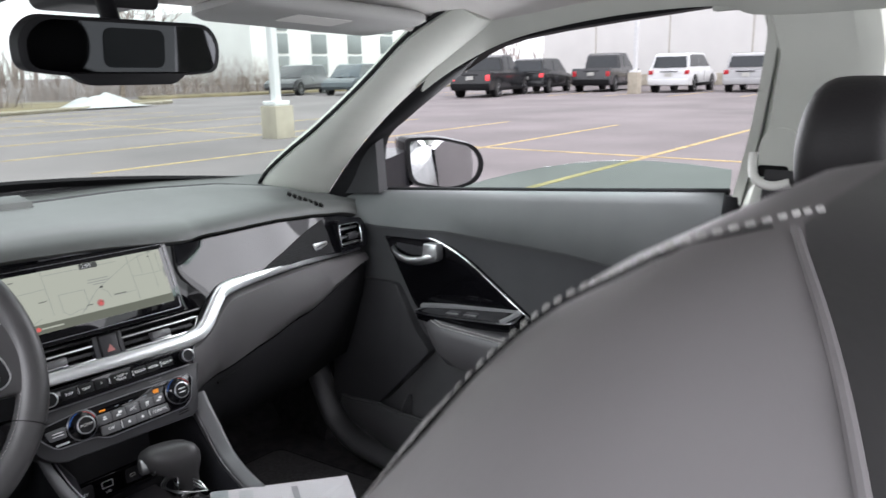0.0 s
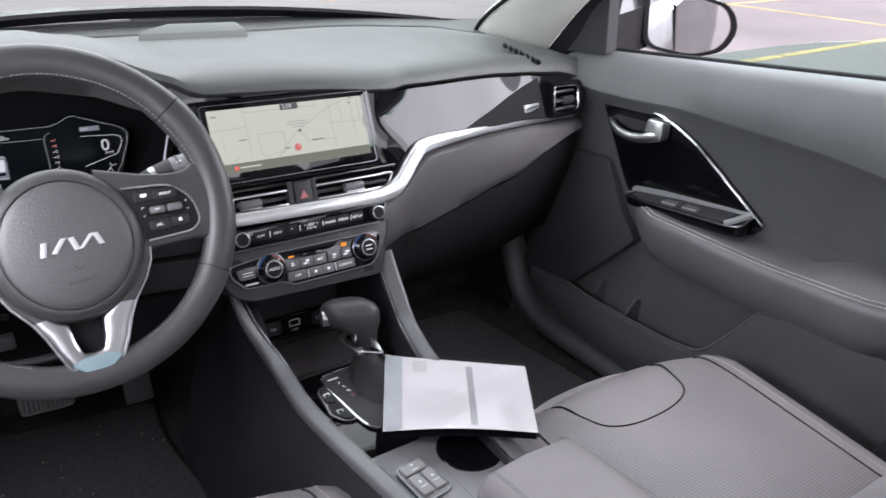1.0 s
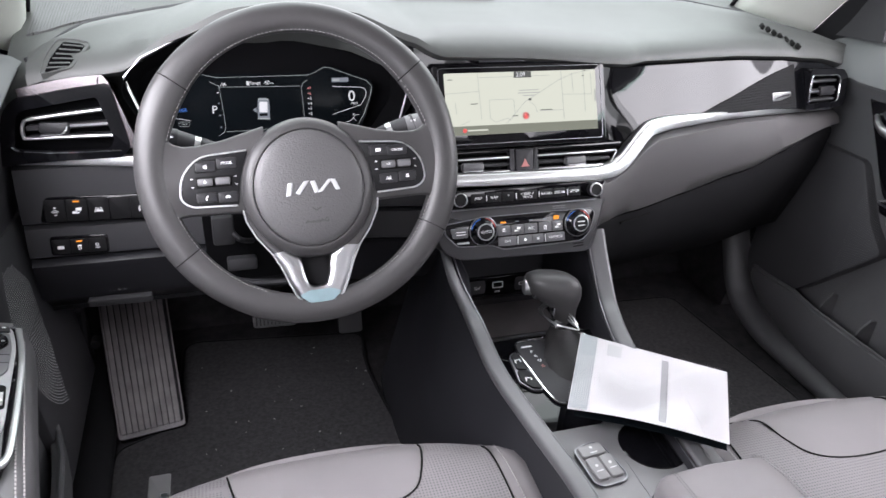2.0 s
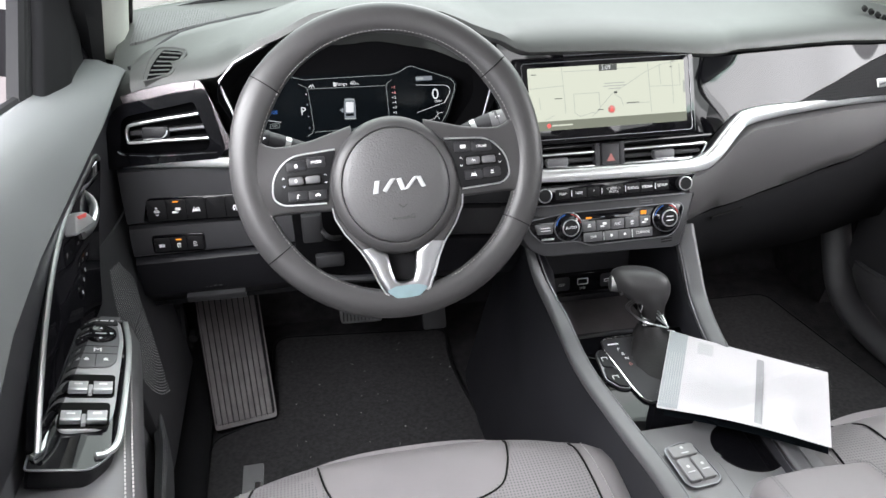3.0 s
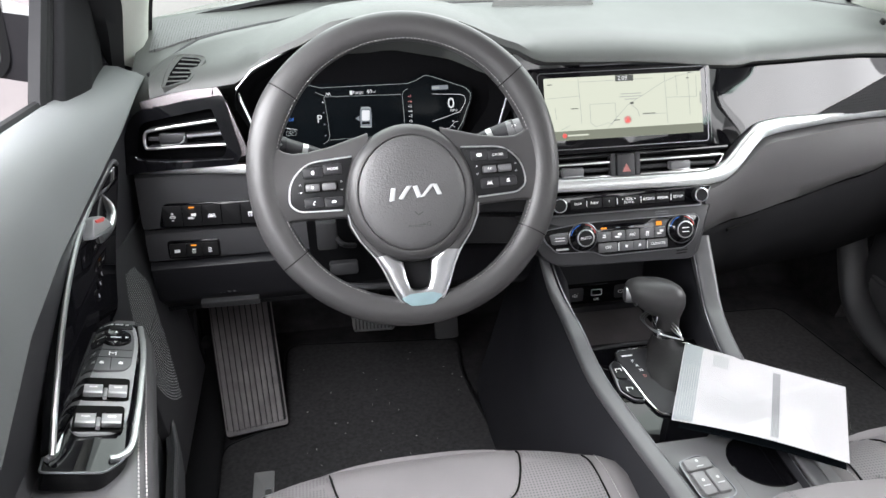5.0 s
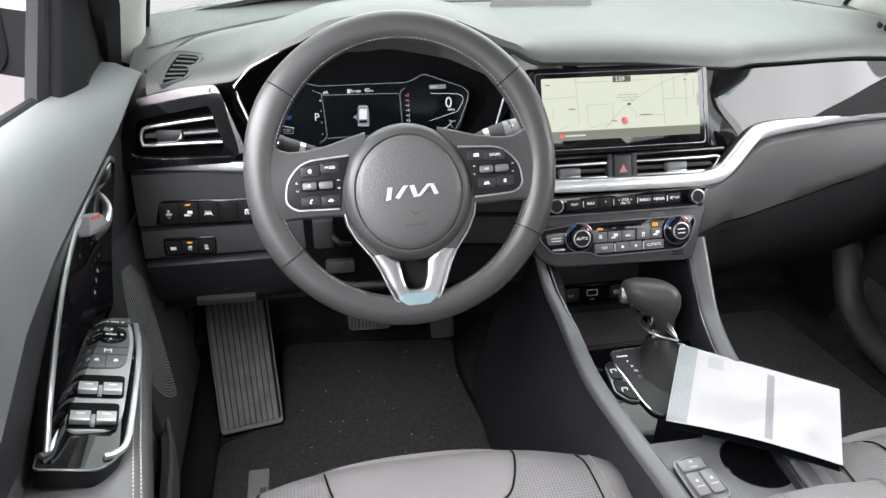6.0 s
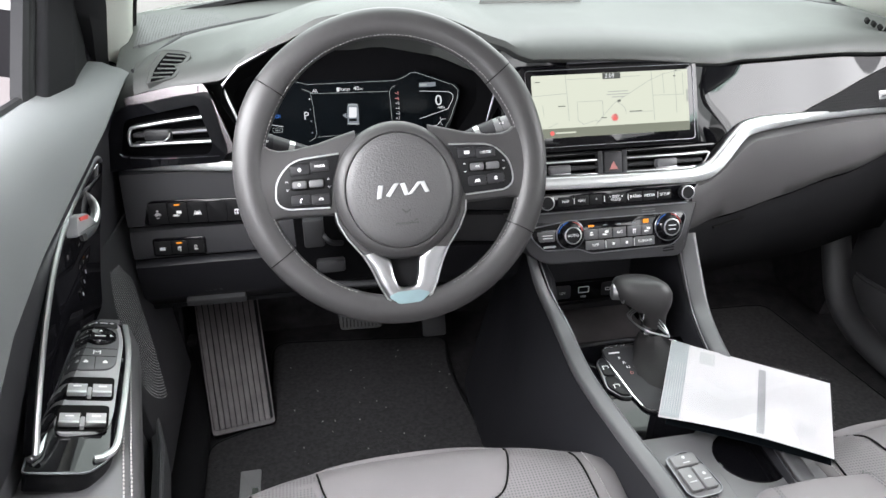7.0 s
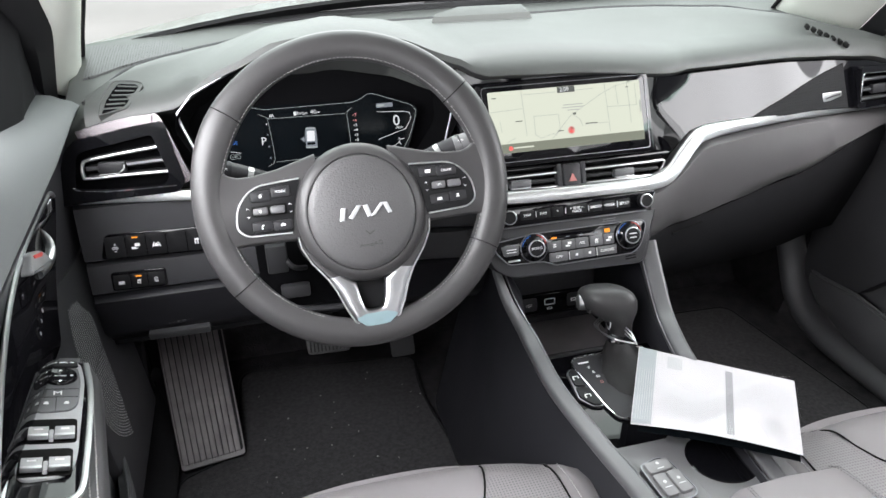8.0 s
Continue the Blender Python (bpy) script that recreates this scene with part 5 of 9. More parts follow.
def console():
    c = thing("centre_console", "black centre console with grey rails, cup holders and a gear gate", "centre console")
    # floor of the console and its flanks
    prof = [(0.30, 0.50), (0.175, 0.545), (0.09, 0.585), (0.05, 0.600), (-0.11, 0.588), (-0.135, 0.582), (-0.24, 0.578), (-0.62, 0.575), (-0.62, 0.34), (0.33, 0.34)]
    part("body", loft([[(x, y, z) for y, z in prof] for x in (0.255, 0.35, 0.452)]), LOWER, c, "black console tub")
    # side walls lean outwards to the floor
    for s in (-1, 1):
        rr = []
        for y, zt, xo in ((0.34, 0.66, 0.105), (0.20, 0.72, 0.112), (0.13, 0.705, 0.110), (0.06, 0.652, 0.098), (-0.05, 0.642, 0.090), (-0.16, 0.638, 0.078), (-0.27, 0.634, 0.070), (-0.62, 0.63, 0.07)):
            x = 0.36 + s * (xo + (0.019 if s < 0 and y < 0.10 else 0.0))
            rr.append([(x, y, zt), (x + s * 0.008, y, zt - 0.004), (x + s * 0.05, y, 0.50), (x + s * 0.085, y, 0.36), (x + s * 0.085, y, 0.335), (x - s * 0.004, y, 0.335), (x - s * 0.01, y, zt - 0.01)])
        part("side_wall", loft(rr), CONSOLESIDE, c, "smooth black side wall", 60)
        o = (0.140, 0.131, 0.113, 0.1145, 0.1035, 0.0905) if s < 0 else (0.118, 0.115, 0.110, 0.090, 0.083, 0.072)
        rail = smooth_path([(0.36 + s * o[0], 0.145, 0.745), (0.36 + s * o[1], 0.10, 0.70), (0.36 + s * o[2], 0.05, 0.660), (0.36 + s * o[3], -0.05, 0.648), (0.36 + s * o[4], -0.16, 0.643), (0.36 + s * o[5], -0.27, 0.639), (0.36 + s * o[5], -0.40, 0.635)], 5)
        part("rail", sweep(rail, rounded([(-0.013, -0.009), (0.013, -0.009), (0.012, 0.006), (-0.010, 0.009)], 0.005, 3), up=(0, 0.4, 1), scale=(lambda t: 0.42 + min(0.52, 1.5 * t)) if s < 0 else (lambda t: 1.30 - 0.6 * t)), RAILGREY, c, "grey satin console rail")
        part("rail_edge", tube([p + Vector((-s * (0.0105 if s < 0 else 0.0155), 0, 0.003)) for p in rail], 0.0011, n=6), GREYMETAL, c)
    # open tray with socket panel
    part("tray_back", box((0.268, 0.262, 0.50), (0.452, 0.28, 0.72), 0.003), PLASTIC, c)
    um = basis((0.376, 0.255, 0.592), (1, 0, 0), (0, 0.10, 1))
    u = part("socket_panel", slab(rect(0.156, 0.036, 0.006), um, 0.01, 0.001, front=0.004), GLOSS, c)
    part("socket", slab(rect(0.036, 0.026, 0.006, -0.056, 0.001), um, 0.004, 0.001, front=0.0055), PLASTIC, u)
    lettering("socket_legend", "12V", 0.0075, um, LEGEND, u, -0.054, 0.0, lift=0.006)
    part("usb_port", slab(rect(0.020, 0.012, 0.002, -0.014, 0.003, n=3), um, 0.003, hole=rect(0.0176, 0.0096, 0.001, -0.014, 0.003, n=3), front=0.0055), LEGEND, u)
    lettering("socket_legend", "USB", 0.006, um, LEGEND, u, -0.014, -0.0105, lift=0.0045)
    part("socket", slab(rect(0.046, 0.026, 0.006, 0.042, 0.001), um, 0.004, 0.001, front=0.0055), PLASTIC, u)
    part("socket_symbol", slab(rect(0.010, 0.006, 0.002, 0.031, 0.001, n=3), um, 0.0006, hole=rect(0.0076, 0.0036, 0.001, 0.031, 0.001, n=3), front=0.0062), LEGEND, u)
    part("shelf_band", slab(rect(0.176, 0.045, 0.003, -0.002, -0.048), um, 0.006, 0.001, front=0.002), PLASTIC, c)
    part("shelf_mark", slab(disc(0.003, -0.005, -0.045, 8), um, 0.0006, front=0.003), LEGEND, c)
    part("tray_mat", box((0.275, 0.09, 0.555), (0.445, 0.235, 0.562), 0.003, m=Matrix.Translation((0, 0, 0)) @ pose(0, 0.012, -0.003, 0)), RUBBER, c)
    part("tray_lip", tube(smooth_path([(0.268, 0.088, 0.590), (0.36, 0.094, 0.592), (0.452, 0.088, 0.590)], 6), 0.004), PLASTIC, c)
    # gear gate
    gm = basis((0.374, -0.022, 0.604), (1, 0, 0), (0, 1, 0.13))
    outer = rounded([(-0.052, 0.0750), (-0.0625, 0.068), (-0.0632, 0.049), (-0.0569, 0.0144), (-0.0506, -0.0316), (-0.0430, -0.0550), (-0.0262, -0.0613), (0.05, -0.0613), (0.06, 0.0745)], [0.006, 0.006, 0.01, 0.02, 0.02, 0.012, 0.01, 0.008, 0.008])
    part("gloss_surround", slab(rounded([(-0.122, 0.085), (-0.116, -0.124), (-0.03, -0.124), (0.085, -0.124), (0.085, 0.085)], 0.006), gm, 0.012, 0.001, front=-0.003), GLOSS, c, "gloss black gate surround")
    g = part("gate_plate", slab(outer, gm, 0.008, 0.001, front=0.001), PLASTIC, c, "dark gear gate plate")
    part("gate_edge", tube([gm @ Vector((a, b, 0.001)) for a, b in outer], 0.0018, up=gm.to_3x3() @ Vector((0, 0, 1)), n=8, closed=True), CHROME, g)
    for k, b in enumerate("PRND"):
        lettering("gate_letter", b, 0.0075, gm, LEGEND if b != "D" else DULLRED, g, (-0.0415, -0.0385, -0.0362, -0.0350)[k], (0.0485, 0.0385, 0.0285, 0.0165)[k], lift=0.0015)
    part("gate_caption", line2([(-0.0525, 0.0610), (-0.0385, 0.0610)], 0.0028, gm, 0.0014), LEGEND, g)
    part("key_pair_base", slab(rounded([(-0.0682, 0.0545), (-0.0795, 0.0470), (-0.0835, -0.0067), (-0.0700, -0.0265), (-0.0525, -0.0300), (-0.0590, 0.0103), (-0.0640, 0.0342)], 0.006), gm, 0.008, 0.001, front=0.0015), GREYMETAL, c)
    for pts, mk in (([(-0.0675, 0.0520), (-0.0775, 0.0450), (-0.0785, 0.0165), (-0.0620, 0.0120), (-0.0645, 0.0342)], (-0.0715, 0.0300)), ([(-0.0618, 0.0095), (-0.0787, 0.0140), (-0.0812, -0.0060), (-0.0685, -0.0240), (-0.0545, -0.0275)], (-0.0690, -0.0080))):
        b = part("key", slab(rounded(pts, 0.004), gm, 0.006, 0.0012, front=0.0045), BUTTON, c)
        x, y = mk
        part("key_symbol", line2([(x - 0.004, y - 0.003), (x - 0.004, y + 0.003), (x + 0.004, y + 0.003), (x + 0.004, y - 0.001)], 0.0013, gm, 0.0049), LEGEND, b)
    # seat heater keys
    pm = basis((0.3160, -0.2170, 0.627), (1, 0.10, 0), (-0.10, 1, 0.06))
    po = rounded([(-0.022, 0.020), (0.007, 0.025), (0.018, 0.017), (0.022, -0.034), (0.015, -0.042), (-0.016, -0.042), (-0.024, -0.034)], 0.008)
    part("key_pod", slab(po, pm, 0.012, 0.002, front=0.001), DECKGREY, c, "satin grey key surround")
    part("pod_edge", tube([pm @ Vector((a, b, 0.001)) for a, b in po], 0.0011, up=(0, 0, 1), n=6, closed=True), GREYMETAL, c)
    for x, y, w, h in ((-0.002, 0.0100, 0.033, 0.0175), (-0.0105, -0.0180, 0.0165, 0.034), (0.0085, -0.0180, 0.0165, 0.034)):
        b = part("key", slab(rect(w, h, 0.004, x, y), pm, 0.005, 0.0015, front=0.006), KEYGREY, c)
        if h > 0.012:
            part("key_symbol", slab(disc(0.0022, x, y + 0.003, 6), pm, 0.0004, front=0.0066), SPECK, b)
            part("key_symbol", line2([(x - 0.004, y - 0.005), (x + 0.004, y - 0.005)], 0.0012, pm, 0.0066), SPECK, b)
    part("console_deck", loft([[(x, -0.148, 0.575), (x, -0.152, 0.618), (x, -0.158, 0.624), (x, -0.31, 0.622), (x, -0.31, 0.56), (x, -0.148, 0.56)] for x in (0.262, 0.352)]), DECKGREY, c, "grey satin console deck")
    # the deck goes on round an open cup holder
    cup = Vector((0.402, -0.207))
    rim, edge = [], []
    for k in range(48):
        q = 2 * math.pi * k / 48
        dx, dy = math.cos(q), math.sin(q)
        t = min(((0.474 if dx > 0 else 0.3525) - cup.x) / dx if abs(dx) > 1e-6 else 9, ((-0.152 if dy > 0 else -0.300) - cup.y) / dy if abs(dy) > 1e-6 else 9)
        rim.append((0.0435 * dx, 0.0435 * dy))
        edge.append((t * dx, t * dy))
    dm = basis((cup.x, cup.y, 0.6225), (1, 0, 0), (0, 1, 0))
    part("cup_deck", slab(edge, dm, 0.020, hole=rim), DECKGREY, c, "grey deck round the cup holder")
    part("cup_well", turned([(0.0445, 0.0), (0.0428, 0.0008), (0.0418, -0.004), (0.039, -0.075), (0.0, -0.077), (0.0, -0.080), (0.0445, -0.080)], dm, 36), GLOSS, c, "deep round cup holder")
    return c


console()


def armrest():
    a = thing("console_armrest", "charcoal leather centre armrest lid with pale double stitching", "armrest")
    rings = []
    for y, zt, w in ((-0.288, 0.640, 0.060), (-0.292, 0.662, 0.066), (-0.304, 0.674, 0.070), (-0.34, 0.680, 0.073), (-0.45, 0.684, 0.074), (-0.58, 0.684, 0.074), (-0.60, 0.67, 0.072)):
        rings.append([(0.418 + sxx * w, y, zt + dz) for sxx, dz in ((-1.0, -0.045), (-1.03, -0.02), (-0.97, -0.006), (-0.85, -0.001), (0, 0.003), (0.85, -0.001), (0.97, -0.006), (1.03, -0.02), (1.0, -0.045))])
    part("lid", loft(rings), SEATLEATHER, a, angle=60)
    part("box", box((0.350, -0.60, 0.56), (0.486, -0.285, 0.632), 0.008), PLASTIC, a)
    for s in (-1, 1):
        for o in (0.84, 0.79):
            part("stitching", stitches([(0.418 + s * o * w, y, zt + 0.0012) for y, zt, w in ((-0.297, 0.669, 0.068), (-0.306, 0.6755, 0.070), (-0.34, 0.6805, 0.073), (-0.45, 0.6845, 0.074), (-0.58, 0.6845, 0.074))], 0.0042, 0.003, 0.0006), DARKTHREAD, a, "pale double stitching")


armrest()


def gear_lever():
    g = thing("gear_lever", "black leather gear lever with a silver release button", "gear lever")
    # boot
    rings = []
    for z, w, d, ox, oy in ((0.603, 0.046, 0.056, 0.012, -0.026), (0.611, 0.043, 0.051, 0.011, -0.021), (0.618, 0.033, 0.037, 0.011, -0.002), (0.624, 0.0230, 0.025, 0.0115, 0.016), (0.629, 0.0175, 0.019, 0.0115, 0.022), (0.634, 0.0155, 0.0165, 0.0115, 0.023)):
        rings.append([(0.380 + ox + w * math.cos(q) * (1 + 0.10 * math.sin(5 * q + z * 140)), 0.030 + oy + d * math.sin(q) * (1 + 0.08 * math.cos(4 * q + z * 120)), z) for q in [2 * math.pi * i / 20 for i in range(20)]])
    part("boot", loft(rings), GAITER, g, "soft black gaiter", 60)
    part("collar", turned([(0.0150, 0.0), (0.0168, 0.002), (0.0168, 0.013), (0.0172, 0.014), (0.0172, 0.018), (0.0140, 0.020)], basis((0.3915, 0.053, 0.632), (1, 0, 0), (0, 1, -0.2)), 24), CHROME, g)
    # shaft and head, bending towards the passenger's rear
    path = smooth_path([(0.3915, 0.052, 0.630), (0.389, 0.056, 0.660), (0.381, 0.060, 0.680), (0.377, 0.060, 0.694)], 4)
    part("shaft", tube(path, 0.0145, up=(1, 0, 0), n=16), LEATHER, g)
    part("shaft_chrome", box((0.3655, 0.036, 0.650), (0.3685, 0.050, 0.680), 0.002, m=pose(0, 0, 0.0, 0)), CHROME, g, "chrome spine on the shaft")
    hd = []
    for z, x, hx, hy in ((0.650, 0.3915, 0.0155, 0.0150), (0.662, 0.3895, 0.0165, 0.0165), (0.672, 0.3855, 0.0200, 0.019), (0.682, 0.379, 0.0280, 0.023), (0.691, 0.373, 0.0360, 0.026), (0.700, 0.370, 0.0395, 0.0275), (0.710, 0.369, 0.0395, 0.027), (0.719, 0.368, 0.0360, 0.023), (0.7255, 0.367, 0.027, 0.016), (0.728, 0.367, 0.010, 0.006)):
        hd.append([(x + hx * math.copysign(abs(math.cos(q)) ** 0.8, math.cos(q)), 0.056 - 0.35 * (x + hx * math.cos(q) - 0.375) + hy * math.copysign(abs(math.sin(q)) ** 0.85, math.sin(q)), z) for q in [2 * math.pi * i / 28 for i in range(28)]])
    h = part("grip", loft(hd), LEATHER, g, "rounded leather grip", 70)
    part("release_button", tube([(0.343, 0.0675, 0.7015), (0.330, 0.0720, 0.7010), (0.3275, 0.0728, 0.7010)], 0.0125, up=(0, 0, 1), n=20, scale=lambda t: 1.0 if t < 0.9 else 0.72), SATIN, g, "silver release button")
    part("grip_band", tube([(0.3445 + 0.004 * math.cos(q), 0.0670 + 0.0165 * math.cos(q), 0.7015 + 0.0155 * math.sin(q)) for q in [2 * math.pi * i / 20 for i in range(20)]], 0.0020, up=(1, -0.35, 0), n=6, closed=True), SATIN, h)
    return g


gear_lever()


def papers():
    """A white printed sheet in a clear sleeve and a darker card below it, tied to the lever with wire."""
    tl, tr, br, bl = Vector((0.398, 0.002, 0.652)), Vector((0.549, -0.142, 0.662)), Vector((0.455, -0.275, 0.672)), Vector((0.306, -0.147, 0.650))
    def sheet(lift, inset, sag):
        rows = []
        for j in range(9):
            v = inset + (1 - 2 * inset) * j / 8
            rows.append([(tl.lerp(tr, u).lerp(bl.lerp(br, u), v) + Vector((0, 0, lift + sag * math.sin(math.pi * u) * math.sin(1.6 * v)))) for u in [inset + (1 - 2 * inset) * i / 10 for i in range(11)]])
        return rows
    def solid(rows, t):
        bm = loft(rows, closed=False)
        bmesh.ops.recalc_face_normals(bm, faces=bm.faces)
        bmesh.ops.solidify(bm, geom=bm.faces[:], thickness=t)
        return bm
    p = thing("price_sheet", "white printed sheet in a clear sleeve, wired to the gear lever", "paper sheet")
    part("sheet", solid(sheet(0.0, 0.0, 0.006), 0.0009), PAPER, p)
    def patch(u0, u1, v0, v1, m, nm, lift=0.0008):
        rows = []
        for j in range(7):
            v = v0 + (v1 - v0) * j / 6
            rows.append([(tl.lerp(tr, u).lerp(bl.lerp(br, u), v) + Vector((0, 0, lift + 0.006 * math.sin(math.pi * u) * math.sin(1.6 * v)))) for u in [u0 + (u1 - u0) * i / 8 for i in range(9)]])
        part(nm, loft(rows, closed=False), m, p)
    patch(0.005, 0.125, 0.005, 0.995, PAPERTEAL, "teal_margin", 0.0013)
    patch(0.575, 0.62, 0.10, 0.97, PAPERDARK, "dark_column", 0.0013)
    patch(0.20, 0.30, 0.06, 0.24, PAPERGREY, "printed_block", 0.0013)
    for k in range(20):
        u = 0.165 + 0.0195 * k
        patch(u, u + 0.0065, 0.42 + 0.05 * ((k * 5) % 4), 0.93 - 0.02 * ((k * 7) % 5), PAPERFAINT, "print_line", 0.0013)
    for k in range(14):
        u = 0.655 + 0.0235 * k
        patch(u, u + 0.005, 0.08 + 0.03 * ((k * 3) % 5), 0.62 - 0.05 * ((k * 5) % 4), PAPERFAINT, "print_line", 0.0013)
    for k in range(5):
        u = 0.80 + 0.022 * k
        patch(u, u + 0.008, 0.66, 0.86, PAPERFAINT, "print_line", 0.0013)
    for k in range(7):
        u = 0.022 + 0.015 * k
        patch(u, u + 0.004, 0.30, 0.95, PAPERGREY, "print_line", 0.0018)
    s = part("sleeve", loft(sheet(0.0034, -0.012, 0.006), closed=False), SLEEVE, p, "clear plastic sleeve")
    s.visible_shadow = False
    q = thing("dark_card", "dark glossy card lying under the printed sheet", "card")
    off = Vector((-0.002, -0.010, -0.006))
    part("card", solid([[Vector(a) + off for a in r] for r in sheet(0.0, 0.03, 0.004)], 0.001), SCREENBLACK, q)
    w = thing("wire_tie", "thin pale wire tie round the gear lever", "wire tie")
    for k in range(3):
        a = 0.006 * k
        part("wire", tube(smooth_path([(0.396, 0.006, 0.654 + a * 0.3), (0.392, 0.022 + a, 0.668 - a), (0.386, 0.070, 0.664 + a * 0.6), (0.358, 0.058 + a, 0.662 - a * 0.4), (0.362, 0.026 - a, 0.660 + a * 0.5), (0.392, 0.004, 0.658)], 6), 0.0011, n=6), SATIN, w)


papers()

# ---- steering wheel ----


def steering_wheel():
    s = thing("steering_wheel", "black leather steering wheel with pale stitching and a silver lower spoke", "steering wheel")
    tilt = radians(24)
    base = basis((0, 0, 0.95), (1, 0, 0), (0, math.sin(tilt), math.cos(tilt)))
    m = base @ pose(0, 0, 0, 0, 0, 1.2)
    R, RW, RD = 0.1672, 0.0172, 0.0150
    n = 120
    def grip(d):
        d = d % 360
        return 1.0 + 0.13 * sum(math.exp(-((d - g) / 15) ** 2) for g in (30, 150)) + 0.05 * sum(math.exp(-((d - g) / 14) ** 2) for g in (205, 335))
    def on_rim(d, q, k=1.0):
        a = radians(d)
        g = grip(d) * k
        r = R + RW * g * math.cos(q)
        return m @ Vector((r * math.cos(a), r * math.sin(a), RD * g * math.sin(q)))
    vs = [[on_rim(360 * i / n, 2 * math.pi * j / 20) for j in range(20)] for i in range(n)]
    part("rim", loft(vs + [vs[0]], caps=False), LEATHER, s, "smooth black leather rim", 80)
    for d in (37, 143, 213.5, 329.5):
        t = Vector((-math.sin(radians(d)), math.cos(radians(d)), 0))
        part("rim_seam", tube([on_rim(d, 2 * math.pi * j / 24, 1.004) for j in range(24)], 0.0007, up=m.to_3x3() @ t, n=5, closed=True), SEAMLINE, s)
    for a0, a1 in ((36, 144), (146, 168), (198, 248), (292, 342), (12, 34)):
        part("stitching", stitches([on_rim(a, radians(152), 1.01) for a in range(a0, a1 + 1, 2)], 0.0046, 0.0032, 0.00042), RIMTHREAD, s, "pale hand stitching")

    def spoke(sd):
        # leather arm from the hub into the rim, flaring where it meets it
        st = ((0.040, 0.047, -0.058), (0.060, 0.0415, -0.050), (0.085, 0.0345, -0.0485), (0.110, 0.0305, -0.0480), (0.128, 0.0300, -0.0475), (0.138, 0.0335, -0.0485), (0.146, 0.0405, -0.0530), (0.155, 0.050, -0.062))
        rr = []
        for x, t, b in st:
            mid, hh = (t + b) / 2, (t - b) / 2
            w0 = 0.0068 + 0.0015 * max(0, (x - 0.12) / 0.03)
            rr.append([m @ Vector((sd * (x + 0.003 * abs(f)), mid + hh * f, w0 + w)) for f, w in ((1.0, -0.011), (1.0, -0.006), (0.965, -0.0018), (0.90, 0.0), (0.0, 0.0008), (-0.90, 0.0), (-0.965, -0.0018), (-1.0, -0.006), (-1.0, -0.011), (0, -0.013))])
        part("spoke", loft(rr), LEATHER, s, "", 70)
        pod = rounded([(sd * a, b) for a, b in ((0.063, 0.0205), (0.117, 0.0170), (0.1365, -0.004), (0.1390, -0.028), (0.129, -0.0365), (0.078, -0.0385), (0.074, -0.010))], [0.002, 0.016, 0.016, 0.008, 0.009, 0.003, 0.03])
        pd = part("switch_pod", slab(pod, m, 0.006, 0.001, front=0.0086), KNOBFACE, s, "black switch pod")
        ln = [(0.064, 0.0212)] + [(abs(a), b) for a, b in rounded([(0.064, 0.0212), (0.1175, 0.0177), (0.1372, -0.004), (0.1397, -0.0283), (0.1293, -0.0372), (0.080, -0.0392)], [0, 0.016, 0.016, 0.008, 0.009, 0])][1:]
        part("pod_edge", tube([m @ Vector((sd * a, b, 0.0082)) for a, b in ln], 0.0011, up=m.to_3x3() @ Vector((0, 0, 1)), n=6), SATIN, pd, "bright outline")
        kinds = ("voice", "MODE", "phone", "hang") if sd < 0 else ("book", "CRUISE", "lane", "person")
        spots = ((-0.1095, 0.0062, 0.022, 0.0118), (-0.0870, 0.0088, 0.021, 0.0118), (-0.1115, -0.0278, 0.022, 0.0112), (-0.0890, -0.0288, 0.021, 0.0112)) if sd < 0 else ((0.0850, 0.0098, 0.021, 0.0118), (0.1075, 0.0085, 0.024, 0.0118), (0.0950, -0.0240, 0.022, 0.0115), (0.1175, -0.0232, 0.021, 0.0115))
        for p0, p1 in (spots[:2], spots[2:]):
            l0, l1 = p0[0] - p0[2] / 2 - 0.0010, p1[0] + p1[2] / 2 + 0.0010
            hh = p0[3] / 2 + 0.0010
            part("key_groove", slab(rounded([(l0, p0[1] - hh), (l1, p1[1] - hh), (l1, p1[1] + hh), (l0, p0[1] + hh)], 0.003), m, 0.0010, front=0.0090), SEAL, pd)
        for kd, (x, y, w, h) in zip(kinds, spots):
            b = part("switch", slab(rect(w, h, 0.0025, x, y), m, 0.003, 0.0010, front=0.0105), BUTTON, pd)
            if kd.isupper():
                lettering("switch_legend", kd, 0.0042, m, LEGEND, b, x, y, lift=0.0107)
            else:
                symbol(b, m, x, y, 0.0062, kd, 0.0107, LEGEND)
        cx_ = sd * 0.103 + (0.001 if sd < 0 else 0.002)
        cy_ = -0.0105 if sd < 0 else -0.0075
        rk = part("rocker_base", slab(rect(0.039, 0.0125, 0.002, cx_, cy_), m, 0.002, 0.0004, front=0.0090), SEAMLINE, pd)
        for k, dx in enumerate((-0.0095, 0.0092)):
            part("rocker", box((cx_ + dx - 0.0082, cy_ - 0.0046, 0.0085), (cx_ + dx + 0.0082, cy_ + 0.0040, 0.0145), 0.0022, m=m), GREYBUTTON, rk)
        if sd > 0:
            lettering("switch_legend", "OK", 0.0036, m, LEGEND, rk, cx_ - 0.0095, cy_, lift=0.0147)
        else:
            symbol(rk, m, cx_ - 0.0095, cy_, 0.0048, "voice", 0.0147, LEGEND)
        for dx in (-0.0235, 0.0235):
            symbol(pd, m, cx_ + dx, cy_ + 0.0042, 0.0042, "up", 0.0088, LEGEND)
            symbol(pd, m, cx_ + dx, cy_ - 0.0048, 0.0042, "down", 0.0088, LEGEND)
    spoke(1)
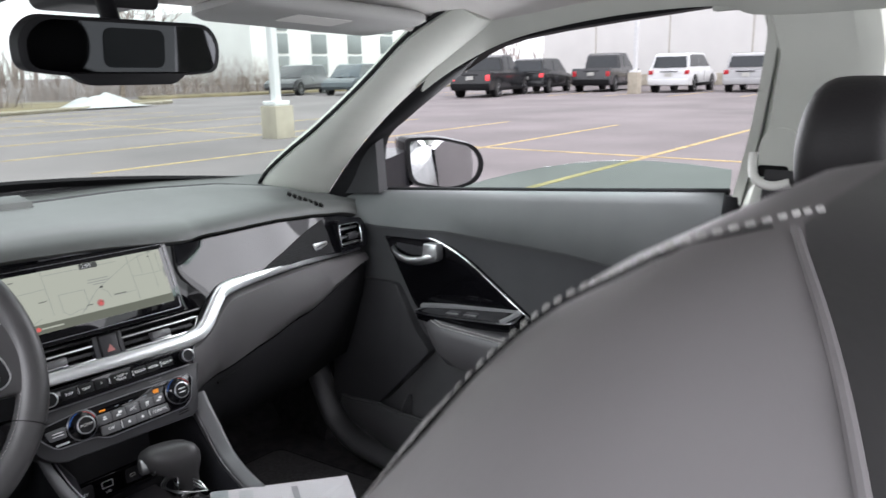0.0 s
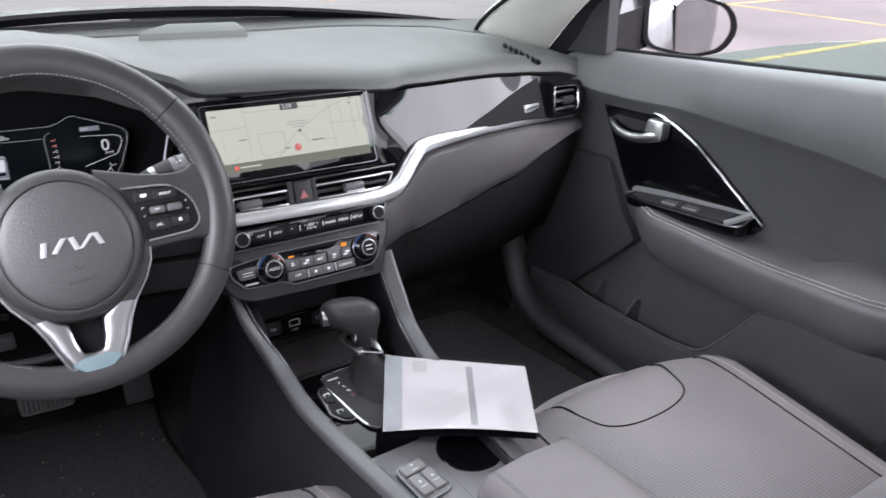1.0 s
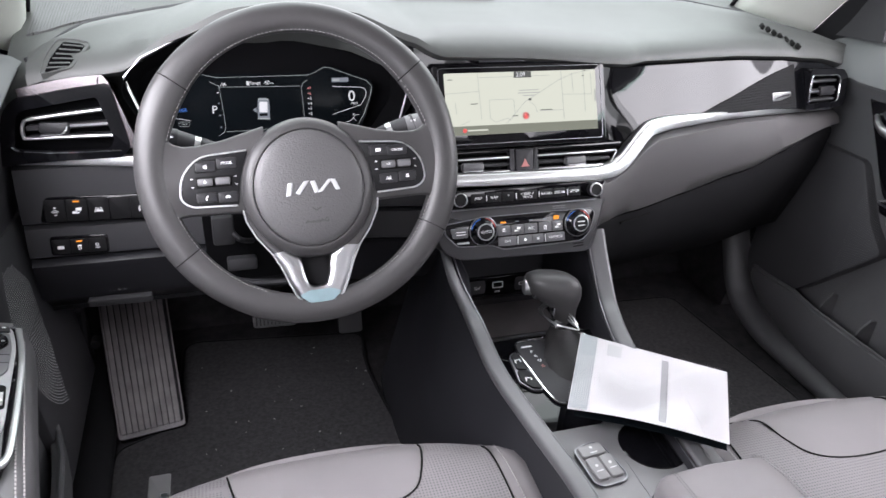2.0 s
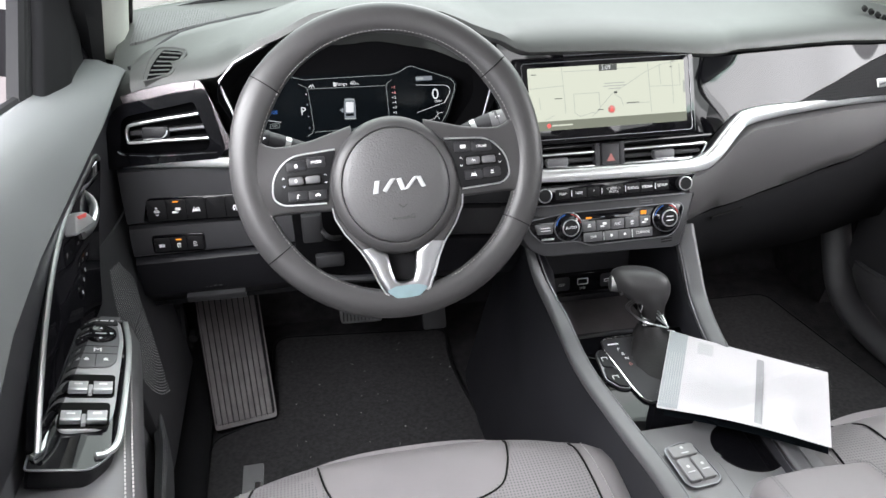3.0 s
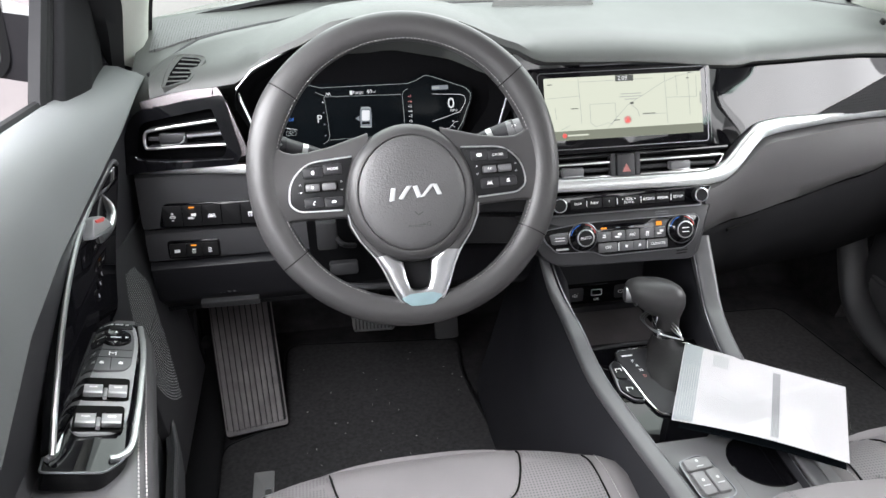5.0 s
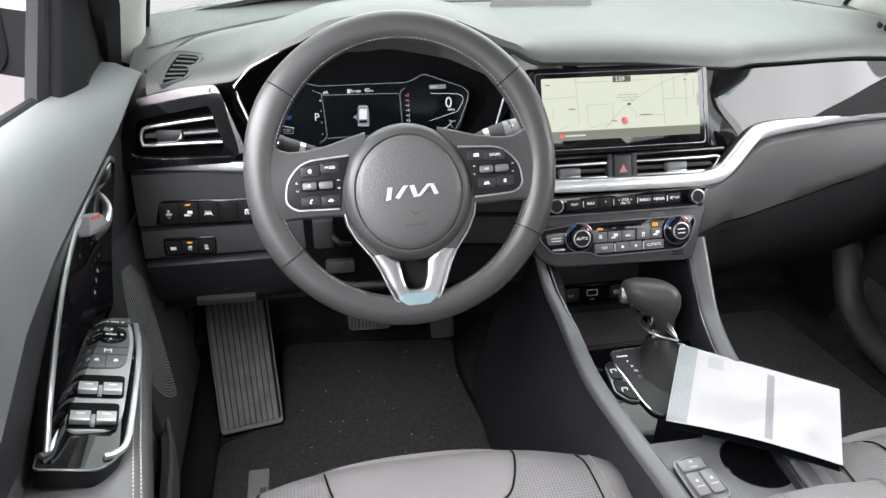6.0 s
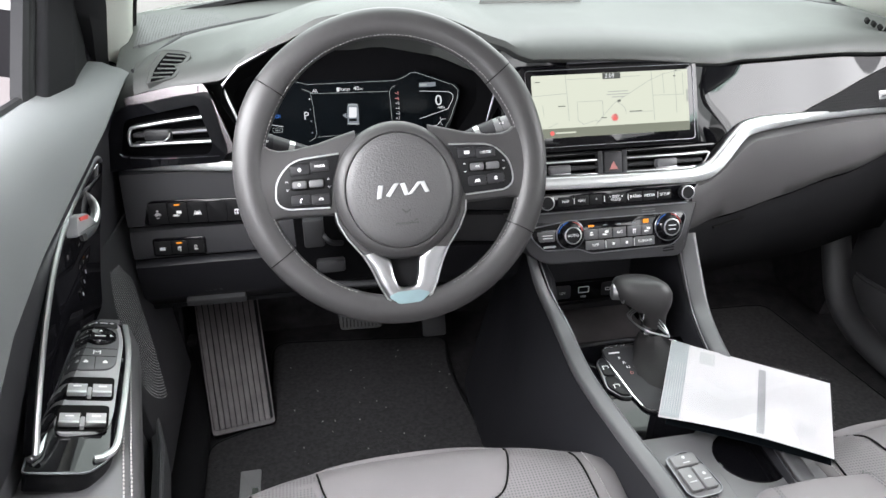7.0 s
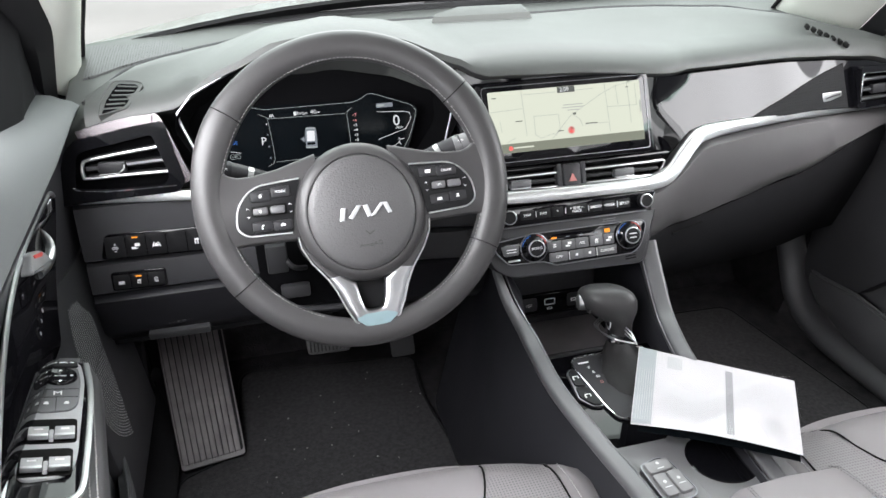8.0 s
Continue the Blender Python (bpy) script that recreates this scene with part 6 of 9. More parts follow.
    spoke(-1)
    # silver lower spoke: two legs that meet below an opening
    half = ((0.0800, -0.0400, 0.0735, -0.0420, 0.0070), (0.0775, -0.0580, 0.0670, -0.0600, 0.0076), (0.0680, -0.0770, 0.0530, -0.0790, 0.0084), (0.0520, -0.0980, 0.0340, -0.0960, 0.0094), (0.0435, -0.1140, 0.0168, -0.1070, 0.0102),
            (0.0355, -0.1350, 0.0142, -0.1270, 0.0112), (0.0275, -0.1510, 0.0110, -0.1385, 0.0118), (0.0140, -0.1610, 0.0060, -0.1408, 0.0120))
    st = list(half) + [(0.001, -0.1640, 0.001, -0.1412, 0.0120)] + [(-0.958 * a + 0.002, b, -c, d, w) for a, b, c, d, w in reversed(half)]
    rr = []
    for a, b, c, d, w in st:
        o, i = Vector((a, b, 0)), Vector((c, d, 0))
        rr.append([m @ (o + (i - o) * f + Vector((0, 0, h))) for f, h in ((0, w - 0.012), (0, w - 0.0022), (0.08, w - 0.0006), (0.30, w + 0.0006), (0.75, w + 0.0002), (0.95, w - 0.0012), (1.0, w - 0.003), (1.0, w - 0.012))])
    # upper legs of the silver, coloured dark to paint the dark reflection there
    for a, b in ((0, 4), (13, 17)):
        part("spoke_arm", loft(rr[a:b]), LEATHER, s, "", 60)
    part("silver_insert", loft(rr[3:14]), SPOKESILVER, s, "satin silver forked insert", 60)
    # thin patch that paints a teal reflection on the insert's foot
    part("teal_reflection", slab(rounded([(-0.024, -0.1490), (-0.013, -0.1585), (0.001, -0.1612), (0.015, -0.1585), (0.026, -0.1490), (0.014, -0.1445), (-0.012, -0.1445)], 0.003), m, 0.0004, front=0.0131), TEALSHEEN, s, "teal patch painted for a reflection in the silver")
    part("bright_line", tube([m @ Vector((a + 0.0006 * (1 if a > 0 else -1), b - 0.0006, w - 0.0016)) for a, b, c, d, w in st], 0.0010, up=m.to_3x3() @ Vector((0, 0, 1)), n=6), SATIN, s)
    part("spoke_backing", slab(rounded([(-0.074, -0.050), (-0.040, -0.098), (-0.026, -0.145), (0.0, -0.158), (0.028, -0.145), (0.042, -0.098), (0.076, -0.050)], 0.01), m, 0.006, front=-0.012), SEAL, s)
    # round hub: smooth collar, then the grained airbag cover
    hc = m @ Matrix.Translation((0.001, -0.027, 0))
    def hub(prof):
        return loft([[hc @ Vector((0.0758 * r * math.cos(q), 0.0810 * r * math.sin(q), h)) for q in [2 * math.pi * i / 64 for i in range(64)]] for r, h in prof])
    part("hub_collar", hub([(1.0, -0.012), (1.0, 0.002), (0.985, 0.0075), (0.95, 0.0125), (0.90, 0.0162), (0.845, 0.0182), (0.828, 0.0180), (0.822, 0.0168), (0.815, 0.010)]), LEATHER, s, "smooth collar round the airbag cover", 60)
    part("airbag_cover", hub([(0.818, 0.010), (0.816, 0.0172), (0.805, 0.0187), (0.70, 0.0215), (0.4, 0.0243), (0.15, 0.0250), (0.0, 0.0250)]), AIRBAG, s, "grained round airbag cover", 60)
    # plain silver emblem of slanted bars
    em = hc @ Matrix.Translation((0.003, 0.001, 0.0248))
    for q in ([(-0.0310, -0.0085), (-0.0255, -0.0085), (-0.0225, 0.0060), (-0.0280, 0.0060)], [(-0.0205, -0.0060), (-0.0160, -0.0080), (-0.0040, 0.0070), (-0.0098, 0.0070)],
              [(-0.0030, 0.0062), (0.0025, 0.0070), (0.0060, -0.0060), (0.0010, -0.0075)], [(0.0045, -0.0070), (0.0095, -0.0065), (0.0225, 0.0070), (0.0175, 0.0070)], [(0.0200, 0.0060), (0.0250, 0.0070), (0.0300, -0.0055), (0.0250, -0.0060)]):
        part("emblem_bar", slab(q, em, 0.003, 0.0004, front=0.0016), EMBLEM, s, "silver emblem bar")
    lettering("embossed_word", "AIRBAG", 0.0078, hc, EMBOSS, s, 0.004, -0.0375, lift=0.0236, squash=1.0)
    part("embossed_mark", line2([(0.0, -0.022), (0.004, -0.026), (0.009, -0.023)], 0.0010, hc, 0.0248), EMBOSS, s)
    # hub behind
    part("hub_back", turned([(0.07, -0.012), (0.066, -0.03), (0.05, -0.06), (0.0, -0.062)], hc, 32), LOWER, s)
    return m


WHEEL_M = steering_wheel()


def column():
    c = thing("steering_column", "black plastic steering column shroud with stalks", "steering column")
    rings = []
    for t, a, b in ((-0.06, 0.050, 0.045), (-0.10, 0.062, 0.055), (-0.17, 0.07, 0.062), (-0.26, 0.07, 0.06), (-0.34, 0.06, 0.05)):
        rings.append([WHEEL_M @ Vector((a * math.copysign(abs(math.cos(q)) ** 0.7, math.cos(q)), -0.040 + b * math.copysign(abs(math.sin(q)) ** 0.7, math.sin(q)), t)) for q in [2 * math.pi * i / 24 for i in range(24)]])
    part("shroud", loft(rings), LOWER, c, "", 60)
    for sd in (-1, 1):
        st = part("stalk", tube(smooth_path([WHEEL_M @ Vector(p) for p in ((sd * 0.05, 0.010, -0.080), (sd * 0.112, 0.034, -0.070), (sd * 0.150, 0.043 if sd > 0 else 0.046, -0.062))], 5), 0.0095, n=14, scale=lambda t: 0.8 + 0.6 * t), PLASTIC, c, "control stalk")
        part("stalk_end", tube([WHEEL_M @ Vector(p) for p in ((sd * 0.140, 0.041 if sd > 0 else 0.044, -0.063), (sd * 0.170, 0.046 if sd > 0 else 0.050, -0.058))], 0.0125, n=14), BUTTON if sd < 0 else DECKGREY, st)
        part("stalk_ring", tube([WHEEL_M @ Vector(p) for p in ((sd * 0.116, 0.034, -0.0685), (sd * 0.122, 0.036, -0.0675))], 0.0122, n=14), SATIN, st)
        lettering("stalk_legend", "- =", 0.006, WHEEL_M @ Matrix.Translation((sd * 0.146, 0.046, -0.048)), LEGEND, st, 0.0, 0.0, lift=0.0)
    # no hole here: a black sheet on the knee panel paints the void's darkness
    part("opening", slab(rounded([(-0.130, 0.792), (-0.047, 0.776), (-0.004, 0.70), (-0.004, 0.668), (-0.090, 0.664), (-0.128, 0.700)], 0.010), basis((0, 0.2425, 0), (1, 0, 0), (0, 0, 1)), 0.004, front=0.0), SHADEBLACK, c, "black sheet standing for the dark void round the column")
    part("opening_lip", tube(smooth_path([(-0.128, 0.238, 0.702), (-0.10, 0.234, 0.676), (-0.06, 0.232, 0.664), (0.02, 0.230, 0.660)], 6), 0.0055, n=8), PLASTIC, c)
    part("bracket", box((-0.100, 0.225, 0.690), (-0.055, 0.240, 0.712), 0.004), LOWER, c)
    part("column_lever", box((-0.115, 0.17, 0.765), (-0.085, 0.20, 0.81), 0.004), LOWER, c)
    part("wiring", tube(smooth_path([(-0.10, 0.19, 0.80), (-0.08, 0.17, 0.775), (-0.06, 0.19, 0.76)], 4), 0.004), LOWER, c)


column()

# ---- footwell ----


def footwell():
    d = thing("floor_mat", "black carpet floor mat with bound edges", "floor mat", group="floor mats")
    o = rounded([(-0.206, 0.555), (0.165, 0.512), (0.150, 0.42), (0.153, 0.34), (0.172, 0.19), (0.205, 0.08), (0.23, -0.10), (-0.30, -0.10), (-0.322, 0.20), (-0.312, 0.255), (-0.212, 0.300)], [0.04, 0.03, 0.04, 0.04, 0.06, 0.06, 0.03, 0.03, 0.03, 0.02, 0.02])
    m = basis((0, 0, 0.336), (1, 0, 0), (0, 1, 0))
    part("carpet_top", slab(o, m, 0.008, 0.003, front=0.009), MATPILE, d)
    part("binding", tube([m @ Vector((x, y, 0.006)) for x, y in o], 0.0042, up=(0, 0, 1), n=8, closed=True), SEAL, d, "black bound edge")
    bd = part("mat_badge", slab(rect(0.034, 0.075, 0.003, -0.240, 0.138), m, 0.003, 0.001, front=0.0125), GREYPLASTIC, d, "small grey mat tag")
    part("mat_badge_bar", slab(rect(0.010, 0.022, 0, -0.232, 0.121), m, 0.0006, front=0.0132), SATIN, bd)
    crumbs = bmesh.new()
    rnd = random.Random(7)
    for _ in range(46):
        x, y = rnd.uniform(-0.18, 0.18), rnd.uniform(0.0, 0.48)
        box((x, y, 0.3455), (x + rnd.uniform(0.0008, 0.0022), y + rnd.uniform(0.0008, 0.0018), 0.3465), bm=crumbs)
    tagged(part("crumbs", crumbs, THREAD), "pale crumbs and lint on the floor mat", "crumbs", kind="stuff")
    f = thing("foot_rest", "grey ribbed rubber foot rest", "foot rest")
    fm = basis((-0.2690, 0.378, 0.419), (1, 0.13, 0.03), (-0.062, 0.83, 0.545))
    op = rounded([(-0.056, -0.122), (0.055, -0.122), (0.065, 0.150), (-0.056, 0.150)], 0.008)
    part("plate", slab(op, fm, 0.03, 0.004), SEAL, f)
    for k in range(10):
        x = -0.0478 + 0.0105 * k
        part("rib", box((x - 0.0044, -0.113, -0.002), (x + 0.0044, 0.147, 0.0032), 0.0012, m=fm @ Matrix(((1, 0.0035 * k, 0, 0), (0, 1, 0, 0), (0, 0, 1, 0), (0, 0, 0, 1)))), FOOTGREY, f)
    part("plate_edge", slab(op, fm, 0.004, 0.001, hole=rounded([(-0.0535, -0.114), (0.0525, -0.114), (0.0625, 0.1475), (-0.0535, 0.1475)], 0.006), front=0.0026), FOOTGREY, f)
    part("support", slab([(-0.06, -0.10), (0.05, -0.10), (0.05, 0.12), (-0.06, 0.12)], fm, 0.06, front=-0.028), CARPET, f)
    b = thing("brake_pedal", "black ribbed rubber brake pedal", "pedal", group="pedals")
    bm_ = basis((-0.024, 0.372, 0.512), (1, -0.06, 0), (0.05, 0.55, 0.80))
    part("pad", slab(rounded([(-0.042, -0.026), (0.036, -0.026), (0.046, 0.026), (-0.046, 0.026)], 0.008), bm_, 0.012, 0.003), PEDAL, b)
    for k in range(11):
        x = -0.036 + 0.0068 * k
        part("rib", box((x - 0.0014, -0.022, -0.001), (x + 0.0014, 0.022, 0.002), 0.0006, m=bm_), SEAL, b)
    part("arm", tube([(-0.02, 0.37, 0.50), (-0.02, 0.48, 0.60), (-0.02, 0.50, 0.66)], 0.009), SEAL, b)
    a = thing("accelerator_pedal", "black plastic accelerator pedal by the console", "pedal", group="pedals")
    part("pad", slab(rounded([(-0.024, -0.045), (0.024, -0.045), (0.026, 0.06), (-0.022, 0.06)], 0.008), basis((0.122, 0.43, 0.46), (1, 0, 0), (0.0, 0.5, 0.86)), 0.012, 0.003), LOWER, a)
    part("arm", tube([(0.122, 0.45, 0.50), (0.122, 0.54, 0.66)], 0.007), SEAL, a)
    h = thing("hood_lever", "black bonnet release lever by the driver's kick panel", "lever")
    part("bracket", box((-0.396, 0.440, 0.37), (-0.368, 0.50, 0.53), 0.008), SEAL, h)
    part("handle", loft([[(x + a, 0.440 + b, z) for a, b in ((-0.010, 0.0), (-0.008, -0.014), (0.006, -0.014), (0.009, 0.0))] for x, z in ((-0.366, 0.525), (-0.369, 0.47), (-0.374, 0.40), (-0.376, 0.385))]), LOWER, h)
    part("knob", turned([(0.0, 0.0), (0.008, 0.0), (0.009, -0.006), (0.008, -0.022)], basis((-0.352, 0.448, 0.437), (1, 0, 0), (0, 0, 1)), 20), LOWER, h)
    part("symbol", box((-0.375, 0.4248, 0.452), (-0.367, 0.4262, 0.455)), LEGEND, h)
    for side in (1, -1):
        k = part("trim", loft([[(sx(side, x), y, z) for x, z in ((1.12, 0.335), (1.040, 0.335), (1.055, 0.40), (1.078, 0.52), (1.098, 0.68), (1.11, 0.90), (1.13, 0.90))] for y in (0.45, 0.60, 0.82)]), CARPET, None)
        tagged(k, "black carpeted kick panel beside the footwell", "kick panel", kind="structure")
        nose = smooth_path([(1.062, 0.56, 0.70), (1.058, 0.505, 0.58), (1.050, 0.450, 0.475), (1.046, 0.400, 0.402), (1.044, 0.320, 0.366), (1.044, 0.200, 0.356), (1.046, -0.10, 0.354), (1.046, -0.50, 0.354), (1.046, -1.50, 0.354)], 6)
        if side < 0:
            nose = smooth_path([(1.100, 0.52, 0.47), (1.088, 0.46, 0.405), (1.066, 0.41, 0.375), (1.050, 0.34, 0.362), (1.046, 0.200, 0.356), (1.046, -0.10, 0.354), (1.046, -0.50, 0.354), (1.046, -1.50, 0.354)], 6)
        # driver's sill is a blacker copy, the dimness there put into its colour
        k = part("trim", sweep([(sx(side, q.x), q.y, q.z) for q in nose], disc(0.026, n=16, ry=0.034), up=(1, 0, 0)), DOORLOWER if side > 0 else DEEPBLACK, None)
        tagged(k, "black plastic door sill trim", "sill trim", kind="structure")
    p = thing("floor_mat", "black carpet floor mat in the passenger footwell", "floor mat", group="floor mats")
    o = rounded([(0.50, 0.52), (0.93, 0.50), (0.97, 0.10), (0.96, -0.12), (0.50, -0.12), (0.49, 0.20)], 0.03)
    part("carpet_top", slab(o, m, 0.008, 0.003, front=0.009), MATPILE, p)
    part("binding", tube([m @ Vector((x, y, 0.006)) for x, y in o], 0.0042, up=(0, 0, 1), n=8, closed=True), SEAL, p)


footwell()

# ---- doors ----


def sill_z(y):
    return 1.030 - 0.075 * y




def win_x(z):
    return 1.105 - 0.19 * max(0.0, z - 1.04)


def door(side):
    who = "driver" if side < 0 else "passenger"
    d = thing("door_1" if side < 0 else "door_2", "dark grey closed %s door with gloss black insert and stitched armrest" % who, "car door", group="front doors", kind="structure")

    def X(p):
        return Vector((sx(side, p[0]), p[1], p[2]))

    def face(o, u, v):
        """A frame on the door, seen from inside the car; u runs along the door."""
        o, u, v = Vector(o), Vector(u), Vector(v)
        if side < 0:
            o, u, v = Vector((2 * XC - o.x, o.y, o.z)), Vector((u.x, -u.y, -u.z)), Vector((-v.x, v.y, v.z))
        return basis(o, u, v)

    fl = (lambda pts: pts) if side > 0 else (lambda pts: [(-a, b) for a, b in reversed(pts)])
    # main skin
    rings = []
    for y in (0.435, 0.40, 0.33, 0.25, 0.15, 0.05, -0.05, -0.15, -0.25, -0.35, -0.45, -0.50, -0.52):
        yy = lerp([(0.25, 0.25), (0.33, 0.312), (0.40, 0.334), (0.435, 0.345)], y) if side < 0 and y > 0.25 else y
        zs = sill_z(yy)
        zc = lerp([(-0.52, 0.900), (-0.46, 0.912), (-0.4, 0.926), (-0.2, 0.945), (0.05, 0.950), (0.22, 0.940), (0.435, 0.950)] if side > 0 else [(-0.52, 0.80), (-0.40, 0.862), (-0.308, 0.902), (-0.242, 0.927), (-0.131, 0.946), (0.0, 0.956), (0.10, 0.964), (0.20, 0.972), (0.30, 0.977), (0.435, 0.979)], yy)
        zb = lerp([(-0.5, 0.380), (0.10, 0.380), (0.278, 0.390), (0.388, 0.438), (0.435, 0.50)], y)
        front = max(0.0, (y - 0.25) / 0.18)
        back = max(0.0, (-y - 0.42) / 0.10)
        dx = 0.02 * back
        mid = 0.008 * front
        def up(x, z):
            """A point of the upper skin; the driver's door top ends short of the dashboard."""
            return X((x, yy, z))
        f = min(1.0, max(0.0, (yy - 0.20) / 0.14)) if side < 0 else 0.0
        zc += (zs - 0.013 - zc) * f
        rings.append([up(1.135, zs - 0.02), up(1.115, zs + 0.004), up(1.098, zs + 0.006), up(1.081 + dx, zs - 0.001 + 0.005 * f), up(1.070 + dx + mid * (1 - f), zs - 0.014 + 0.012 * f), up(1.058 + dx, (zs + zc) / 2 + 0.001 * f), up(1.0465 + dx, zc), up(1.0500 + dx, zc - 0.005), up(1.0760 + dx, zc - 0.040) if side > 0 else up(1.0720 + dx, zc - 0.045),
                      X((1.088 + dx, y, 0.78)), X((1.086 + dx, y, 0.66)), X((1.080 + dx, y, max(0.54, zb + 0.04))), X((1.068 + dx, y, max(0.44, zb + 0.02))), X((1.074 + dx, y, zb)), X((1.135, y, zb - 0.004))])
    part("door_panel", loft([r[:8] + [r[0] + (r[9] - r[0]) * 0.5 + Vector((side * 0.03, 0, 0))] for r in rings]), DOORSKIN, d, "dark grey grained door skin", 50 if side > 0 else 28)
    # shade below the crease is put into the band's colour, deepest for the driver
    part("door_band", loft([r[7:10] + [r[9] + Vector((side * 0.03, 0, 0)), r[7] + Vector((side * 0.03, 0, 0))] for r in rings]), DOORBAND if side > 0 else PLASTIC, d, "grained door skin below the crease, its shade in the colour", 50)
    part("lower_panel", loft([[r[9]] + r[10:] for r in rings]), DOORLOWER, d, "black lower door panel", 50)
    # belt seal and glass edge
    part("belt_seal", tube([X((1.108, y, sill_z(y) + 0.006)) for y in (0.30, 0.1, -0.1, -0.3, -0.525)], 0.006, n=8), SEAL, d)
    if side > 0:
        rows = []
        for k in range(9):
            y = 0.06 - 0.585 * k / 8
            top = sill_z(y) + 0.006 + 0.058 * math.sin(math.pi * min(1, (k + 0.3) / 8.6) * 0.80)
            rows.append([X((1.110, y, sill_z(y) - 0.02)), X((1.108, y, top)), X((1.112, y, top)), X((1.114, y, sill_z(y) - 0.02))])
        g = part("window_glass", loft(rows), SIDEGLASS, d, "lowered tinted window glass")
        g.visible_shadow = False
    # window frame
    pil = smooth_path([(1.064, 0.470, 0.950), (1.060, 0.415, 1.003), (1.058, 0.345, 1.078), (1.054, 0.265, 1.148), (1.048, 0.175, 1.215), (1.040, 0.070, 1.280), (1.022, -0.11, 1.375), (1.02, -0.50, 1.40)], 4)
    pane = smooth_path([(1.100, 0.335, 0.990), (1.098, 0.285, 1.060), (1.092, 0.262, 1.138), (1.082, 0.185, 1.190), (1.072, 0.100, 1.240), (1.062, 0.000, 1.293), (1.050, -0.14, 1.342), (1.045, -0.50, 1.377)], 4)
    if side < 0:
        pil = smooth_path([(1.100, 0.470, 0.948), (1.091, 0.427, 0.991), (1.070, 0.369, 1.052), (1.052, 0.315, 1.105), (1.046, 0.250, 1.155), (1.042, 0.150, 1.225), (1.022, -0.11, 1.375), (1.02, -0.50, 1.40)], 4)
        pane = smooth_path([(1.116, 0.420, 0.950), (1.110, 0.381, 0.997), (1.092, 0.325, 1.060), (1.080, 0.270, 1.112), (1.074, 0.205, 1.165), (1.064, 0.100, 1.236), (1.050, -0.14, 1.342), (1.045, -0.50, 1.377)], 4)
    part("window_frame", loft([[X(a), X(a + (b - a) * 0.4 + Vector((-0.006, 0, 0))), X(b + Vector((-0.012, 0, 0))), X(b + Vector((0.02, 0, 0))), X(a + Vector((0.05, 0, 0)))] for a, b in zip(pil, pane)]), SEAL, d, "black window frame and seal", 50)
    part("rear_frame", sweep([X(p) for p in smooth_path([(win_x(1.375), -0.50, 1.377), (win_x(1.37), -0.555, 1.375), (win_x(1.35), -0.590, 1.352), (win_x(1.2), -0.572, 1.20), (win_x(1.05), -0.540, 1.06)], 4)], [(-0.008, -0.012), (0.008, -0.012), (0.008, 0.012), (-0.008, 0.012)], up=(side, 0.1, 0.0)), FABRIC, d, "pale pillar edge")
    sail = [X(p) for p in ((1.098, 0.425, 0.995), (1.095, 0.285, 1.125), (1.092, 0.262, 1.140), (1.090, 0.250, 1.02))]
    inn = [X((p[0] - 0.022, p[1], p[2])) for p in ((1.098, 0.415, 0.998), (1.095, 0.285, 1.118), (1.092, 0.266, 1.128), (1.090, 0.256, 1.012))]
    if side < 0:
        foot = ((1.118, 0.100), (1.097, 0.100), (1.091, 0.104), (1.088, 0.113), (1.082, 0.195), (1.082, 0.210), (1.085, 0.224), (1.098, 0.335), (1.118, 0.36))
        head = ((1.118, 0.255), (1.097, 0.255), (1.091, 0.259), (1.088, 0.268), (1.082, 0.350), (1.082, 0.362), (1.084, 0.368), (1.090, 0.384), (1.118, 0.40))
        sail, inn = None, []
        for z in (0.985, 1.03, 1.10, 1.16, 1.21):
            k = (z - 1.03) / 0.18
            inn.append([X((a[0] + (b[0] - a[0]) * max(0, k), a[1] + (b[1] - a[1]) * k, z)) for a, b in zip(foot, head)])
        part("post_seal", loft([[X((x, yc + w, z)) for x, w in ((1.114, -0.024), (1.102, -0.021), (1.099, -0.008), (1.103, -0.002), (1.099, 0.004), (1.099, 0.018), (1.114, 0.024))] for yc, z in ((0.070, 1.01), (0.088, 1.04), (0.168, 1.13), (0.245, 1.21))]), SEAL, d, "black glass run seal")
    # driver's cover is coloured blacker than the passenger's to stand in for shade
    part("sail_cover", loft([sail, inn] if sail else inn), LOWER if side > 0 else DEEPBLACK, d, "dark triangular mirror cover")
    # shut line at the rear edge
    part("door_seal", tube([X(p) for p in smooth_path([(1.098, -0.535, 1.07), (1.092, -0.525, 0.95), (1.09, -0.512, 0.85), (1.088, -0.47, 0.65), (1.08, -0.42, 0.50), (1.05, -0.33, 0.41), (1.03, -0.20, 0.385)], 5)], 0.014, up=(0, 1, 0), n=10), SEAL, d, "black rubber door seal")
    # gloss insert with chrome edge
    fm = face((1.083, 0.05, 0.855), (0, -1, 0), (-0.08 if side > 0 else 0.04, 0, 1))
    rx, rz = (0.205, -0.075) if side > 0 else (0.285, -0.090)
    o = fl(rounded([(-0.198, 0.074), (-0.16, 0.080), (-0.04, 0.072), (0.04, 0.040), (rx, rz), (rx - 0.015, rz - 0.025), (-0.085, -0.118), (-0.112, -0.10)], [0.012, 0.02, 0.04, 0.05, 0.015, 0.015, 0.012, 0.02]))
